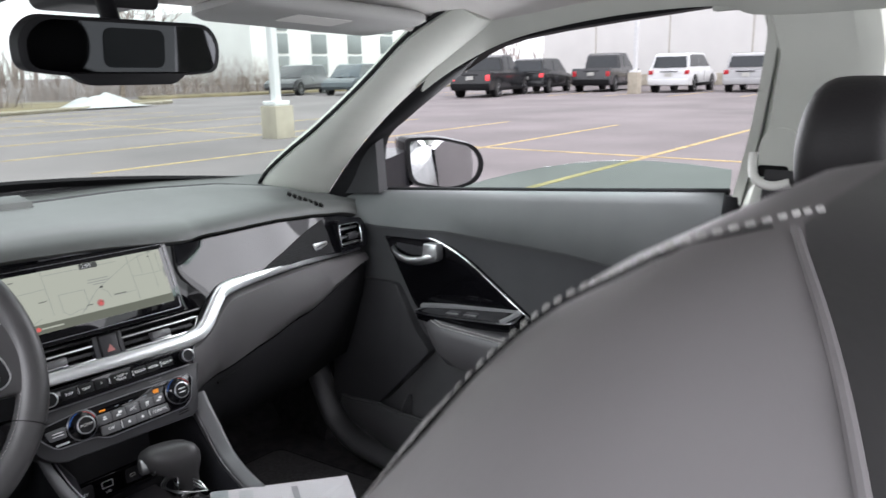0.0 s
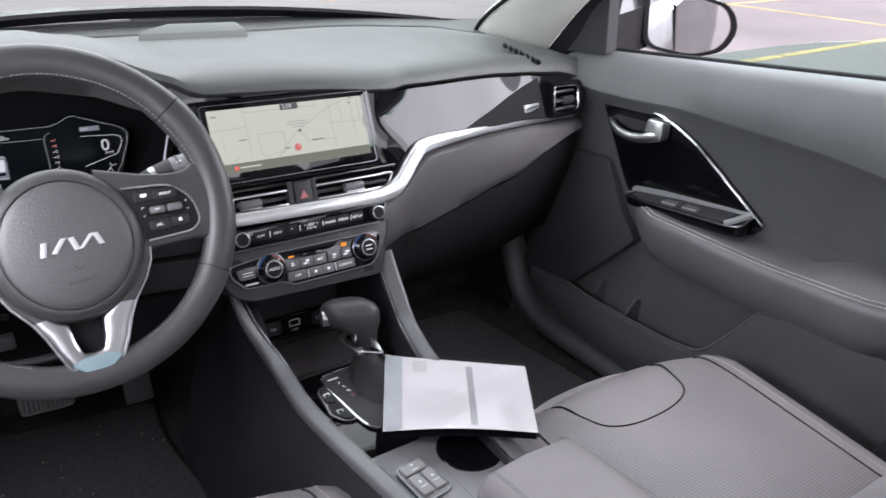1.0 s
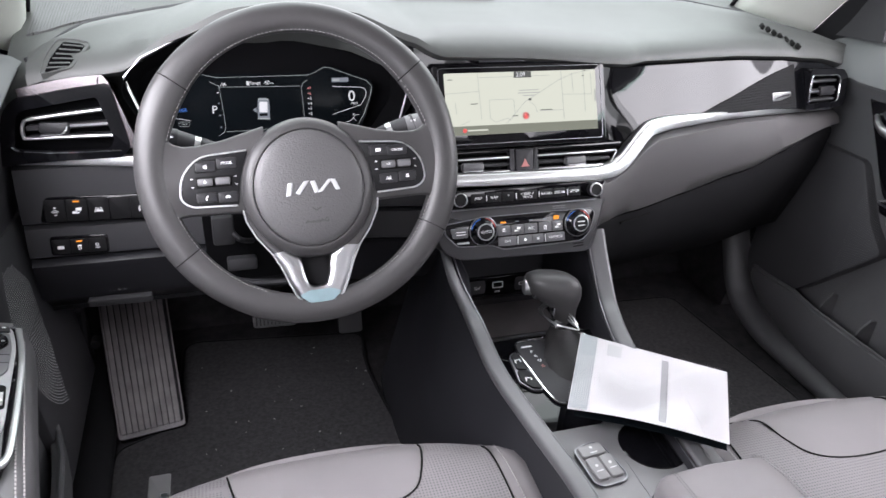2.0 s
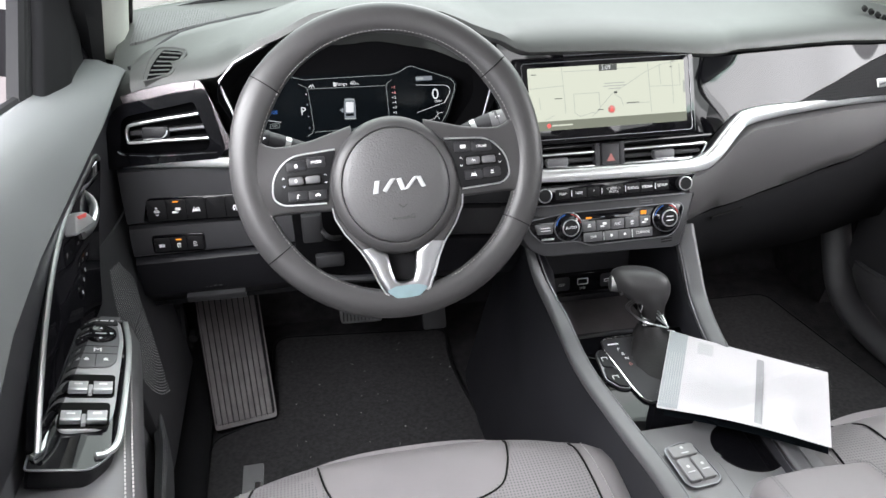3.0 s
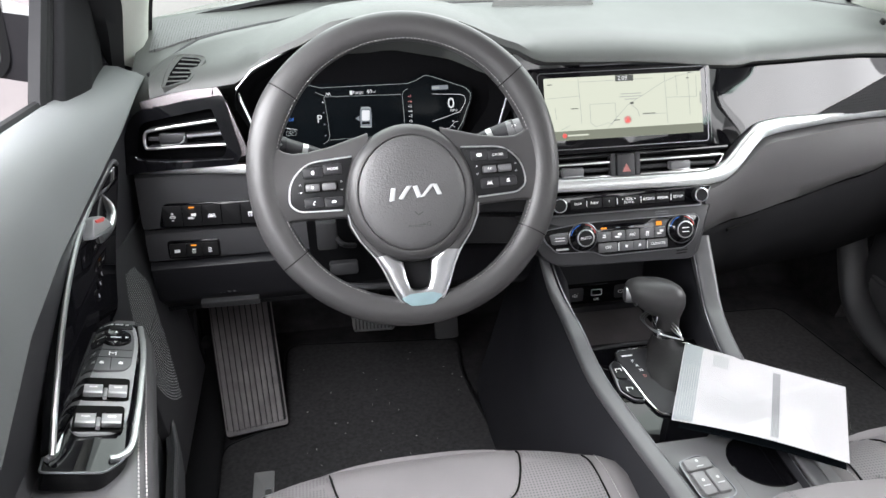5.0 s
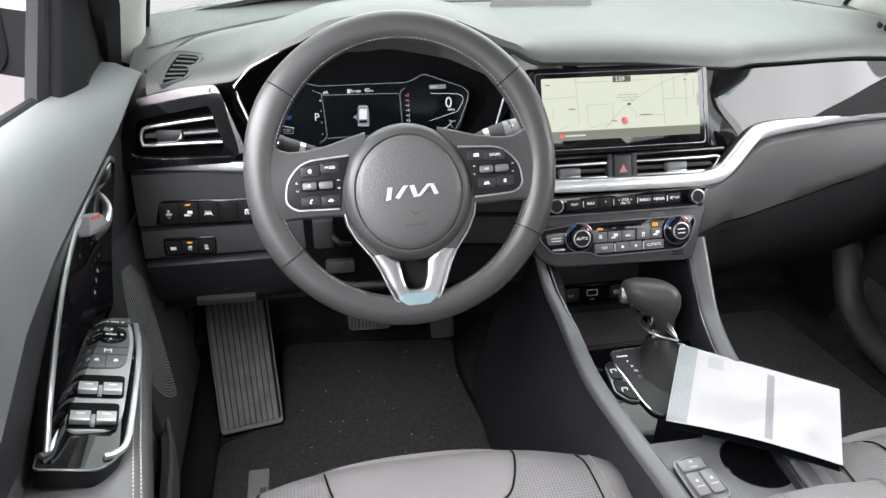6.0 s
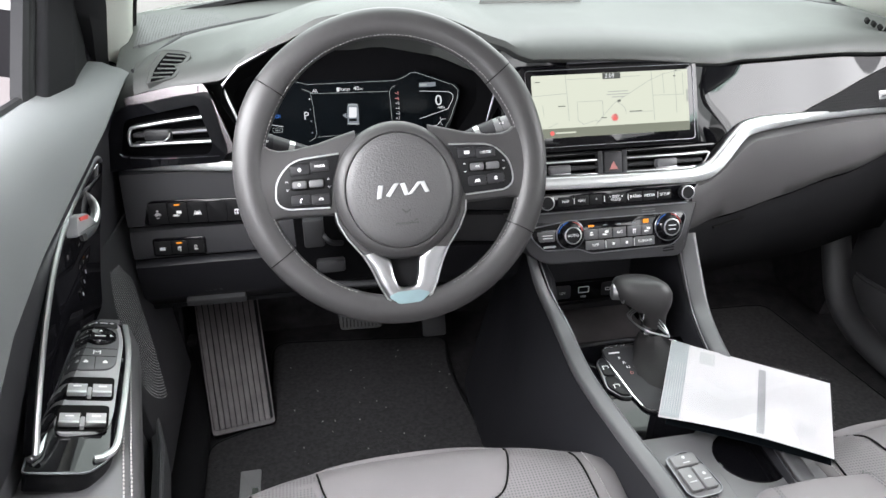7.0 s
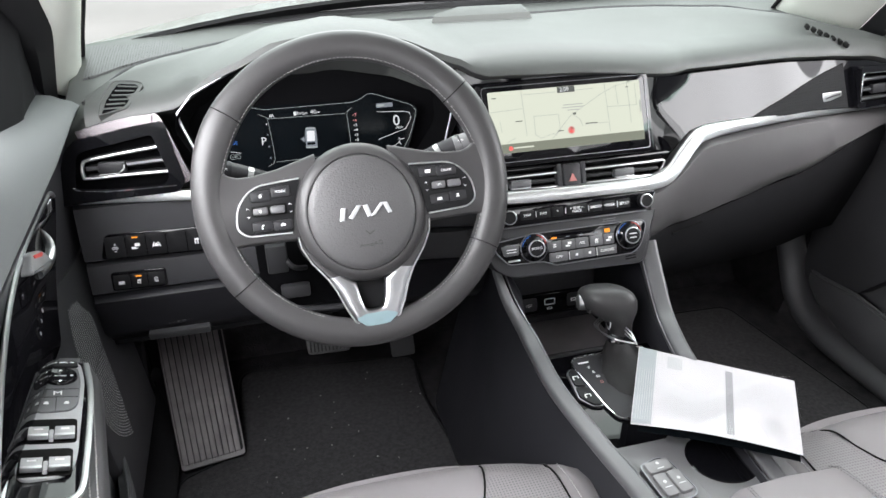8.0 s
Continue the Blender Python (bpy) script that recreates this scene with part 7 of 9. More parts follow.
    if side < 0:
        o = fl(rounded([(-0.153, 0.048), (-0.141, 0.063), (-0.118, 0.067), (-0.02, 0.063), (0.080, 0.046), (0.166, 0.010), (0.246, -0.040), (0.285, -0.070), (0.275, -0.082), (0.002, -0.082), (-0.019, -0.055), (-0.061, -0.015), (-0.125, 0.026)], [0.006, 0.006, 0.01, 0.04, 0.05, 0.05, 0.05, 0.015, 0.015, 0.012, 0.02, 0.02, 0.02]))
    part("gloss_insert", slab(o, fm, 0.01, 0.001, front=0.012), GLOSS, d, "piano black insert")
    chain = fl(rounded([(-0.12, -0.085), (-0.198, 0.074), (-0.16, 0.080), (-0.04, 0.072), (0.04, 0.040), (rx, rz)], [0.0, 0.015, 0.02, 0.04, 0.05, 0.0]))
    if side < 0:
        chain = fl(rounded([(-0.100, 0.030), (-0.147, 0.052), (-0.138, 0.063), (-0.118, 0.067), (-0.02, 0.063), (0.080, 0.046), (0.166, 0.010), (0.246, -0.040), (0.285, -0.070)], [0.0, 0.006, 0.006, 0.01, 0.04, 0.05, 0.05, 0.05, 0.0]))
    part("chrome_edge", tube([fm @ Vector((a, b, 0.013)) for a, b in (chain[6:] if side > 0 else chain[:-6])], 0.0026 if side > 0 else 0.0032, up=fm.to_3x3() @ Vector((0, 0, 1)), n=8), CHROME if side > 0 else SATIN, d, "bright chrome outline")
    # handle in its cup: a curved bar that ends in a block
    dy, dz = (0.0, 0.0) if side > 0 else (-0.064, -0.008)
    sx_ = 0.0 if side > 0 else 0.013
    hm = face((1.060 + sx_, 0.085 + dy, 0.897 + dz), (0, -1, 0), (0.05, 0, 1))
    part("handle_cup", slab(fl(rounded([(-0.118, -0.006), (-0.122, 0.020), (-0.03, 0.020), (-0.018, 0.0), (-0.03, -0.014), (-0.08, -0.018)], 0.008)), hm, 0.003, 0.001, front=-0.007), PLASTIC, d, "dark handle recess")
    bar = smooth_path([(0.216, 0.889, 0.0045), (0.200, 0.881, 0.0070), (0.175, 0.875, 0.0085), (0.145, 0.873, 0.0090), (0.115, 0.876, 0.0100), (0.090, 0.884, 0.0115), (0.070, 0.890, 0.0115)], 4)
    bow = [(0.07, 1.046), (0.10, 1.040), (0.145, 1.041), (0.175, 1.047), (0.20, 1.057), (0.216, 1.068)]
    grip = [(-1.0, 0.0), (-0.75, -0.005), (-0.2, -0.0075), (0.4, -0.007), (0.85, -0.004), (1.0, 0.001), (0.6, 0.006), (-0.6, 0.006)]
    block = rounded([(-0.021, -0.014), (0.003, -0.025), (0.021, -0.014), (0.020, 0.021), (-0.018, 0.020)], [0.006, 0.01, 0.006, 0.005, 0.005])
    if side > 0:
        rings = [[X((lerp(bow, q.x) + b, q.x, q.y + a * q.z)) for a, b in grip] for q in bar]
    else:
        path = smooth_path([(1.084, 0.110, 0.904), (1.073, 0.105, 0.897), (1.066, 0.101, 0.886), (1.065, 0.091, 0.875), (1.067, 0.074, 0.869), (1.072, 0.050, 0.869)], 4)
        rings = [[X((q.x + b * 0.8, q.y, q.z + a * 0.0062)) for a, b in grip] for q in path]
        block = rounded([(0.008, 0.023), (-0.030, 0.010), (-0.054, -0.013), (-0.044, -0.018), (0.023, 0.003)], [0.004, 0.006, 0.005, 0.006, 0.006])
    hd = part("inner_handle", loft(rings), SATIN, d, "chromed release handle", 60)
    # driver's block takes the paler silver, with bright reflection put into the colour
    part("handle_root", slab(fl(block), hm, 0.024, 0.004, front=0.022 if side > 0 else 0.014), SATIN if side > 0 else PALESHEEN, hd)
    if side < 0:
        part("lock_flag", slab(fl(rounded([(0.006, 0.0195), (-0.024, 0.0100), (-0.020, 0.0065), (0.004, 0.0150)], 0.001)), hm, 0.004, front=0.0150), RED, hd, "red lock marker")
        for a, b in ((0.030, -0.018), (0.043, -0.024), (0.058, -0.032)):
            mk = part("memory_key", slab(fl(rect(0.011, 0.014, 0.003, a, b)), fm, 0.004, 0.001, front=0.0135), GLOSS, d, "small black seat memory key")
            part("symbol", slab(fl(rect(0.0022, 0.0045, 0.0006, a, b)), fm, 0.0006, front=0.0140), SPECK, mk)
    # armrest
    top = []
    A0, A1 = (0.122, -0.462) if side > 0 else (0.060, -0.455)
    crown = [(-0.47, 0.765), (-0.36, 0.747), (-0.2, 0.740), (0.0, 0.744), (0.13, 0.749)] if side > 0 else [(-0.46, 0.745), (-0.20, 0.749), (0.06, 0.738)]
    for k in range(24):
        t = min(1.0, k / 20) if k < 20 else (0.965, 0.98, 0.992, 1.0)[k - 20]
        t = k / 20 if k < 20 else t
        y = A0 + (A1 - A0) * t
        end = (min(1, (1 - t) / 0.07)) ** 0.5
        st = min(1, (0.35 if side > 0 else 0.80) + t / 0.18)
        xi = 1.086 - (0.074 if side > 0 else 0.053 + max(0, 0.03 - y) * 0.18) * st * (0.55 + 0.45 * end)
        zt = lerp(crown, y)
        deep = min(1.0, max(0.12, (A0 + 0.01 - y) / 0.09)) if side > 0 else 1.0
        hump = 0.020 * min(1, max(0, (t - 0.66) / 0.08)) * min(1, max(0.0, 1 - t) / 0.12) ** 0.6
        top.append([X((1.10, y, zt + 0.01 + hump)), X((1.075, y, zt + 0.008 + hump)), X((1.055, y, zt + 0.004 + hump * 0.8)), X((xi + 0.014, y, zt)), X((xi + 0.003, y, zt - 0.009)), X((xi, y, zt - 0.022)), X((xi + 0.004, y, zt - 0.022 - 0.042 * end * deep)), X((xi + 0.022, y, zt - 0.022 - 0.072 * end * deep)), X((1.10, y, zt - 0.025 - 0.072 * deep))])
    part("armrest", loft(top), ARMLEATHER, d, "padded leather armrest", 50)
    for off in (0.0165, 0.0100):
        pts = []
        for k in range(1, 14):
            t = k / 14
            y = A0 + (A1 - A0) * t
            st = min(1, (0.35 if side > 0 else 0.80) + t / 0.18)
            end = min(1, (1 - t) / 0.06) ** 0.5
            xi = 1.086 - (0.074 if side > 0 else 0.053 + max(0, 0.03 - y) * 0.18) * st * (0.55 + 0.45 * end)
            zt = lerp(crown, y)
            pts.append(X((xi + off - 0.004, y, zt + (0.0012 if off > 0.013 else -0.003))))
        part("stitching", stitches(pts, 0.0055, 0.0042, 0.0009 if side < 0 else 0.0013), THREAD, d, "pale double stitching")
    # switch pod on the armrest
    L0, L1 = (0.030, -0.235) if side < 0 else (0.14, -0.135)
    sm = face((1.052, (L0 + L1) / 2, 0.768), (0, -1, 0.10), (1, 0.0, 0.30)) if side > 0 else face((1.050, -0.1025, 0.762), (-0.16, -1, 0.05), (1, -0.16, 0.30))
    h = (L0 - L1) / 2
    bev = fl(rounded([(-h, -0.006), (-h + 0.05, -0.016), (h - 0.03, -0.020), (h, -0.014), (h, 0.030), (-h + 0.03, 0.030)], 0.010))
    if side < 0:
        bev = rounded([(0.100, 0.040), (-0.146, 0.050), (-0.148, -0.004), (-0.128, -0.022), (-0.05, -0.034), (0.069, -0.0365), (0.138, -0.030), (0.145, 0.010)], [0.03, 0.004, 0.008, 0.012, 0.02, 0.02, 0.010, 0.012])
    pod = part("switch_pod", slab(bev, sm, 0.02, 0.002, front=0.0), GLOSS, d, "gloss black switch pod")
    edge_ = [sm @ Vector((a, b, 0.0005)) for a, b in bev]
    part("pod_edge", tube(edge_, 0.0018 if side > 0 else 0.0011, up=sm.to_3x3() @ Vector((0, 0, 1)), n=6, closed=True), GREYMETAL, pod)
    if side < 0:
        inner = rounded([(0.112, 0.018), (-0.004, 0.029), (-0.078, 0.032), (-0.093, 0.025), (-0.088, -0.010), (-0.078, -0.018), (-0.056, -0.022), (0.095, -0.028), (0.134, -0.022), (0.141, 0.000), (0.138, 0.012)], [0.012, 0.03, 0.010, 0.008, 0.010, 0.006, 0.02, 0.02, 0.008, 0.008, 0.008])
        part("pod_plate", slab(inner, sm, 0.006, 0.001, front=0.003), PODGREY, pod, "satin grey switch plate")
        for nm, pts, w in (("inner_rail", [(0.131, -0.0285), (0.069, -0.0335), (-0.003, -0.0325), (-0.065, -0.030), (-0.110, -0.0265), (-0.126, -0.017), (-0.130, -0.008)], 0.0032), ("outer_rail", [(0.030, 0.0315), (-0.035, 0.0360), (-0.10, 0.0385), (-0.120, 0.0395), (-0.131, 0.046)], 0.0027)):
            part(nm, sweep(smooth_path([sm @ Vector((a, b, 0.003)) for a, b in pts], 5), rounded([(-w, -0.003), (w, -0.003), (w, 0.0022), (-w, 0.0022)], 0.001, 2), up=sm.to_3x3() @ Vector((0, 0, 1))), SATIN, pod, "bright satin metal rail")
        base = rounded([(0.116, 0.016), (0.072, 0.0225), (0.032, 0.0245), (0.022, 0.018), (0.025, -0.014), (0.037, -0.021), (0.088, -0.0235), (0.119, -0.0195)], [0.006, 0.02, 0.008, 0.006, 0.008, 0.01, 0.02, 0.005])
        cl = part("mirror_control", slab(base, sm, 0.005, 0.0012, front=0.0055), GREYBUTTON, pod, "dark grey mirror and lock control cluster")
        dial = part("mirror_dial", turned([(0.0182, 0.0), (0.0178, 0.003), (0.0168, 0.0042), (0.0156, 0.0034), (0.0150, 0.0030), (0.0, 0.0024)], sm @ Matrix.Translation((0.0945, -0.0015, 0.0050)), 32), GLOSS, pod)
        for a in range(4):
            q = a * math.pi / 2
            c = Vector((0.0945 + 0.0118 * math.cos(q), -0.0015 + 0.0118 * math.sin(q)))
            tri = [(c.x + 0.0022 * math.cos(q + f), c.y + 0.0022 * math.sin(q + f)) for f in (0, 2.2, -2.2)]
            part("dial_mark", slab(tri, sm, 0.0004, front=0.0085), LEGEND, dial)
        part("dial_caption", slab(rect(0.0016, 0.012, 0, 0.0945, -0.0015), sm, 0.0004, front=0.0082), LEGEND, dial)
        fk = part("fold_key", slab(rounded([(0.1365, 0.010), (0.121, 0.0135), (0.122, -0.0205), (0.1345, -0.0185)], 0.003), sm, 0.004, 0.001, front=0.0055), BUTTON, pod)
        for y, w in ((0.005, 0.004), (-0.004, 0.009), (-0.013, 0.004)):
            part("symbol", slab(rect(0.0022, w, 0, 0.130, y), sm, 0.0004, front=0.0060), LEGEND, fk)
        for a in (0.0685, 0.0515):
            part("key_gap", slab(rect(0.0010, 0.043, 0, a, 0.0003), sm, 0.0004, front=0.0058), SEAL, cl)
        part("symbol", line2([(0.0570, 0.0035), (0.0630, 0.0035), (0.0605, 0.0), (0.0630, -0.0035), (0.0570, -0.0035)], 0.0014, sm, 0.0059), LEGEND, cl)
        part("key_gap", slab(rect(0.026, 0.0008, 0, 0.038, 0.001), sm, 0.0004, front=0.0058), SEAL, cl)
        for y in (-0.0095, 0.0105):
            part("symbol", slab(rect(0.0034, 0.0052, 0.001, 0.0385, y), sm, 0.0004, front=0.0059), LEGEND, cl)
            part("symbol", slab(rect(0.0018, 0.0030, 0.0005, 0.0412, y), sm, 0.0004, front=0.0059), LEGEND, cl)
        for x, mid in ((-0.0125, 0.0030), (-0.0660, 0.0062)):
            part("window_recess", slab(rect(0.044, 0.0475, 0.006, x, mid), sm, 0.002, front=0.0038), SEAMLINE, pod)
            part("divider", box((x - 0.020, mid - 0.0022, 0.002), (x - 0.004, mid + 0.0022, 0.0085), 0.001, m=sm), PODGREY, pod)
            for y in (mid - 0.0120, mid + 0.0120):
                kx = part("window_switch", loft([[sm @ Vector((x + a, y + b, w)) for b in (-0.0092, -0.0082, 0.0082, 0.0092)] + [sm @ Vector((x + a, y + b, w - 0.006)) for b in (0.0092, -0.0092)] for a, w in ((0.004, 0.0050), (0.001, 0.0088), (-0.008, 0.0112), (-0.0165, 0.0120))]), SWITCHGREY, pod)
                part("chrome_tip", box((x - 0.0200, y - 0.0094, 0.0062), (x - 0.0162, y + 0.0094, 0.0124), 0.0012, m=sm), SATIN, kx, "bright switch edge")
                part("symbol", slab(rect(0.0024, 0.008, 0.0005, x - 0.0085, y), sm, 0.0004, front=0.0122), LEGEND, kx)
    else:
        inner = rounded([(-0.120, -0.004), (-0.085, -0.011), (0.095, -0.014), (0.106, -0.008), (0.108, 0.022), (-0.10, 0.014)], 0.006)
        part("pod_plate", slab(inner, sm, 0.006, 0.001, front=0.002), PLASTIC, pod)
        part("silver_bar", sweep([sm @ Vector((a, b, 0.004)) for a, b in ((-0.128, 0.016), (-0.10, 0.020), (-0.02, 0.026), (0.10, 0.030), (0.128, 0.030), (0.132, 0.022), (0.118, -0.006), (0.110, -0.018))], [(-0.0058, -0.003), (0.0058, -0.003), (0.005, 0.003), (-0.005, 0.003)], up=sm.to_3x3() @ Vector((0, 0, 1))), PALESHEEN, pod, "satin silver bar, paled in colour for the windows it reflects")
        for x in (-0.020, 0.028):
            kx = part("window_switch", box((x - 0.017, -0.012, 0.0), (x + 0.017, 0.004, 0.008), 0.003, m=sm), GREYBUTTON, pod)
            part("chrome_tip", box((x - 0.016, -0.0125, 0.006), (x + 0.016, -0.0085, 0.0090), 0.001, m=sm), SATIN, kx, "bright switch edge")
    # speaker grille on the forward lower panel
    gm = face((1.078, 0.27, 0.645), (0, -1, 0.0), (0.08, 0, 1))
    part("speaker_grille", slab(fl(rounded([(-0.15, 0.150), (0.03, 0.155), (0.056, 0.156), (0.122, 0.053), (0.168, 0.010), (0.016, -0.152), (-0.08, -0.172), (-0.128, -0.190), (-0.146, -0.150)] if side > 0 else [(-0.12, 0.06), (-0.06, 0.135), (0.053, 0.147), (0.156, 0.164), (0.19, 0.168), (0.225, 0.120), (0.20, 0.03), (0.165, -0.05), (0.15, -0.24), (-0.15, -0.24)], 0.014)), gm, 0.030, 0.005, front=0.020 if side > 0 else 0.006), GRILLEGREY, d, "perforated speaker grille")
    dots = bmesh.new()
    for r in range(34):
        rad = 0.030 + 0.0046 * r
        for k in range(int(2 * math.pi * rad / 0.0050)):
            q = k * 0.0050 / rad
            a, b = 0.30 - rad * math.cos(q), 0.655 + rad * math.sin(q)
            if side > 0:
                inside = lerp([(0.50, 0.150), (0.6, 0.120), (0.71, 0.090), (0.79, 0.05)], b) < a < 0.190 and 0.50 < b < 0.79
            else:
                inside = lerp([(0.46, 0.200), (0.55, 0.130), (0.70, 0.100), (0.765, 0.062)], b) < a < lerp([(0.48, 0.225), (0.60, 0.236), (0.70, 0.238), (0.75, 0.20), (0.775, 0.11)], b) and 0.465 < b < 0.772
            if inside:
                slab(disc(0.00085, 0.27 - a, b - 0.645, 5), gm if side > 0 else gm @ Matrix.Diagonal((-1, 1, 1, 1)), 0.0008, front=0.0205 if side > 0 else 0.0065, bm=dots)
    # driver's dots are pale, the glint of the hole rims painted on
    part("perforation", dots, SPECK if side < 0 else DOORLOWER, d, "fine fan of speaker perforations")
    # forward lower moulding and map pocket with its lip
    pk = []
    shift = [(-0.2, 0.018), (-0.015, 0.020), (0.08, 0.031), (0.141, 0.046), (0.24, 0.048), (0.345, 0.040), (0.418, 0.008)] if side < 0 else [(-1, 0.0), (1, 0.0)]
    foot = [(-0.5, 0.376), (0.10, 0.376), (0.278, 0.384), (0.350, 0.408), (0.388, 0.432), (0.418, 0.458)]
    for y, zt, xi in ((0.418, 0.476, 1.066), (0.385, 0.482, 1.044), (0.345, 0.488, 1.032), (0.24, 0.503, 1.024), (0.17, 0.501, 1.018), (0.08, 0.505, 1.012), (-0.05, 0.510, 1.008), (-0.11, 0.518, 1.009), (-0.14, 0.538, 1.011), (-0.17, 0.58, 1.018), (-0.215, 0.650, 1.030), (-0.33, 0.662, 1.034), (-0.45, 0.668, 1.036), (-0.475, 0.70, 1.05), (-0.49, 0.72, 1.07)):
        zb = lerp(foot, y)
        xi += lerp(shift, y)
        pk.append([X((xi + 0.008, y, zt)), X((xi, y, zt - 0.004)), X((xi - 0.001, y, zt + (zb - zt) * 0.4)), X((xi + 0.006, y, zt + (zb - zt) * 0.75)), X((xi + 0.022, y, zb)), X((1.10, y, zb)), X((xi + 0.03 if zt < 0.55 else 1.10, y, zb + (zt - zb) * 0.3)), X((xi + 0.016 if zt < 0.55 else 1.10, y, zt - 0.004))])
    part("map_pocket", loft(pk), DOORLOWER, d, "moulded lower pocket", 50)
    part("pocket_lip", tube([X((xi + lerp(shift, y) + 0.004, y, zt + 0.002)) for y, zt, xi in ((0.385, 0.482, 1.044), (0.345, 0.488, 1.032), (0.24, 0.503, 1.024), (0.17, 0.501, 1.018), (0.08, 0.505, 1.012), (-0.05, 0.510, 1.008), (-0.11, 0.518, 1.009), (-0.14, 0.538, 1.011), (-0.17, 0.58, 1.018), (-0.215, 0.650, 1.030), (-0.33, 0.662, 1.034), (-0.45, 0.668, 1.036))], 0.0032, n=8), DOORLOWER, d)
    # two ribs that part the pocket into bottle bays
    for y, k in ((0.178, 1.0), (0.078, 1.15)) if side > 0 else ():
        part("pocket_rib", loft([[X((1.074, y + 0.006, z)), X((1.074, y - 0.006, z)), X((1.074 - 0.030 * k * w, y - 0.002, z)), X((1.074 - 0.030 * k * w, y + 0.002, z))] for z, w in ((0.43, 1.25), (0.495, 1.1), (0.512, 0.8), (0.528, 0.25))]), DOORLOWER, d, "moulded bottle rib")
    # door mirror outside
    gx, gy = (1.205, 0.285), (1.372, 0.192)
    m = face((1.290, 0.238, 1.062), (gy[0] - gx[0], gy[1] - gx[1], -0.012), (0, 0, 1))
    if side < 0:
        m = basis(X((1.290, 0.238, 1.062)), (gy[0] - gx[0], -(gy[1] - gx[1]), 0.012), (0, 0, 1))
    go = fl(rounded([(-0.098, 0.055), (-0.085, -0.045), (0.02, -0.060), (0.085, -0.040), (0.102, 0.005), (0.075, 0.045), (-0.02, 0.062)], [0.012, 0.03, 0.04, 0.04, 0.03, 0.04, 0.04]))
    hsg = []
    for w, k in ((0.004, 1.12), (-0.02, 1.20), (-0.06, 1.15), (-0.095, 0.9), (-0.12, 0.45), (-0.125, 0.1)):
        hsg.append([m @ Vector((a * k, b * k, w)) for a, b in go])
    mr = part("door_mirror", loft(hsg), BODYPAINT, d, "gloss black door mirror housing", 60)
    part("mirror_rim", slab([(a * 1.12, b * 1.12) for a, b in go], m, 0.006, hole=[(a * 1.0, b * 1.0) for a, b in go], front=0.010), SEAL, mr)
    part("mirror_glass", slab(go, m, 0.002, front=0.006), MIRROR, mr, "silvered mirror glass")
    part("mirror_stem", loft([[X((1.10, 0.27, 1.085)), X((1.10, 0.40, 1.05)), X((1.10, 0.40, 0.985)), X((1.10, 0.27, 0.99))], [X((1.23, 0.285, 1.105)), X((1.23, 0.40, 1.10)), X((1.23, 0.40, 1.01)), X((1.23, 0.285, 1.015))]]), BODYPAINT, mr)
    # outer skin
    part("outer_skin", loft([[X(p) for p in ((1.118, y, sill_z(y) - 0.004), (1.16, y, sill_z(y) - 0.03), (1.20, y, 0.8), (1.19, y, 0.45), (1.14, y, 0.38), (1.137, y, 0.5))] for y in (0.44, 0.0, -0.53)]), BODYPAINT, d, "black painted outer skin", 60)
    return d


mirrored(door)

# ---- seats ----


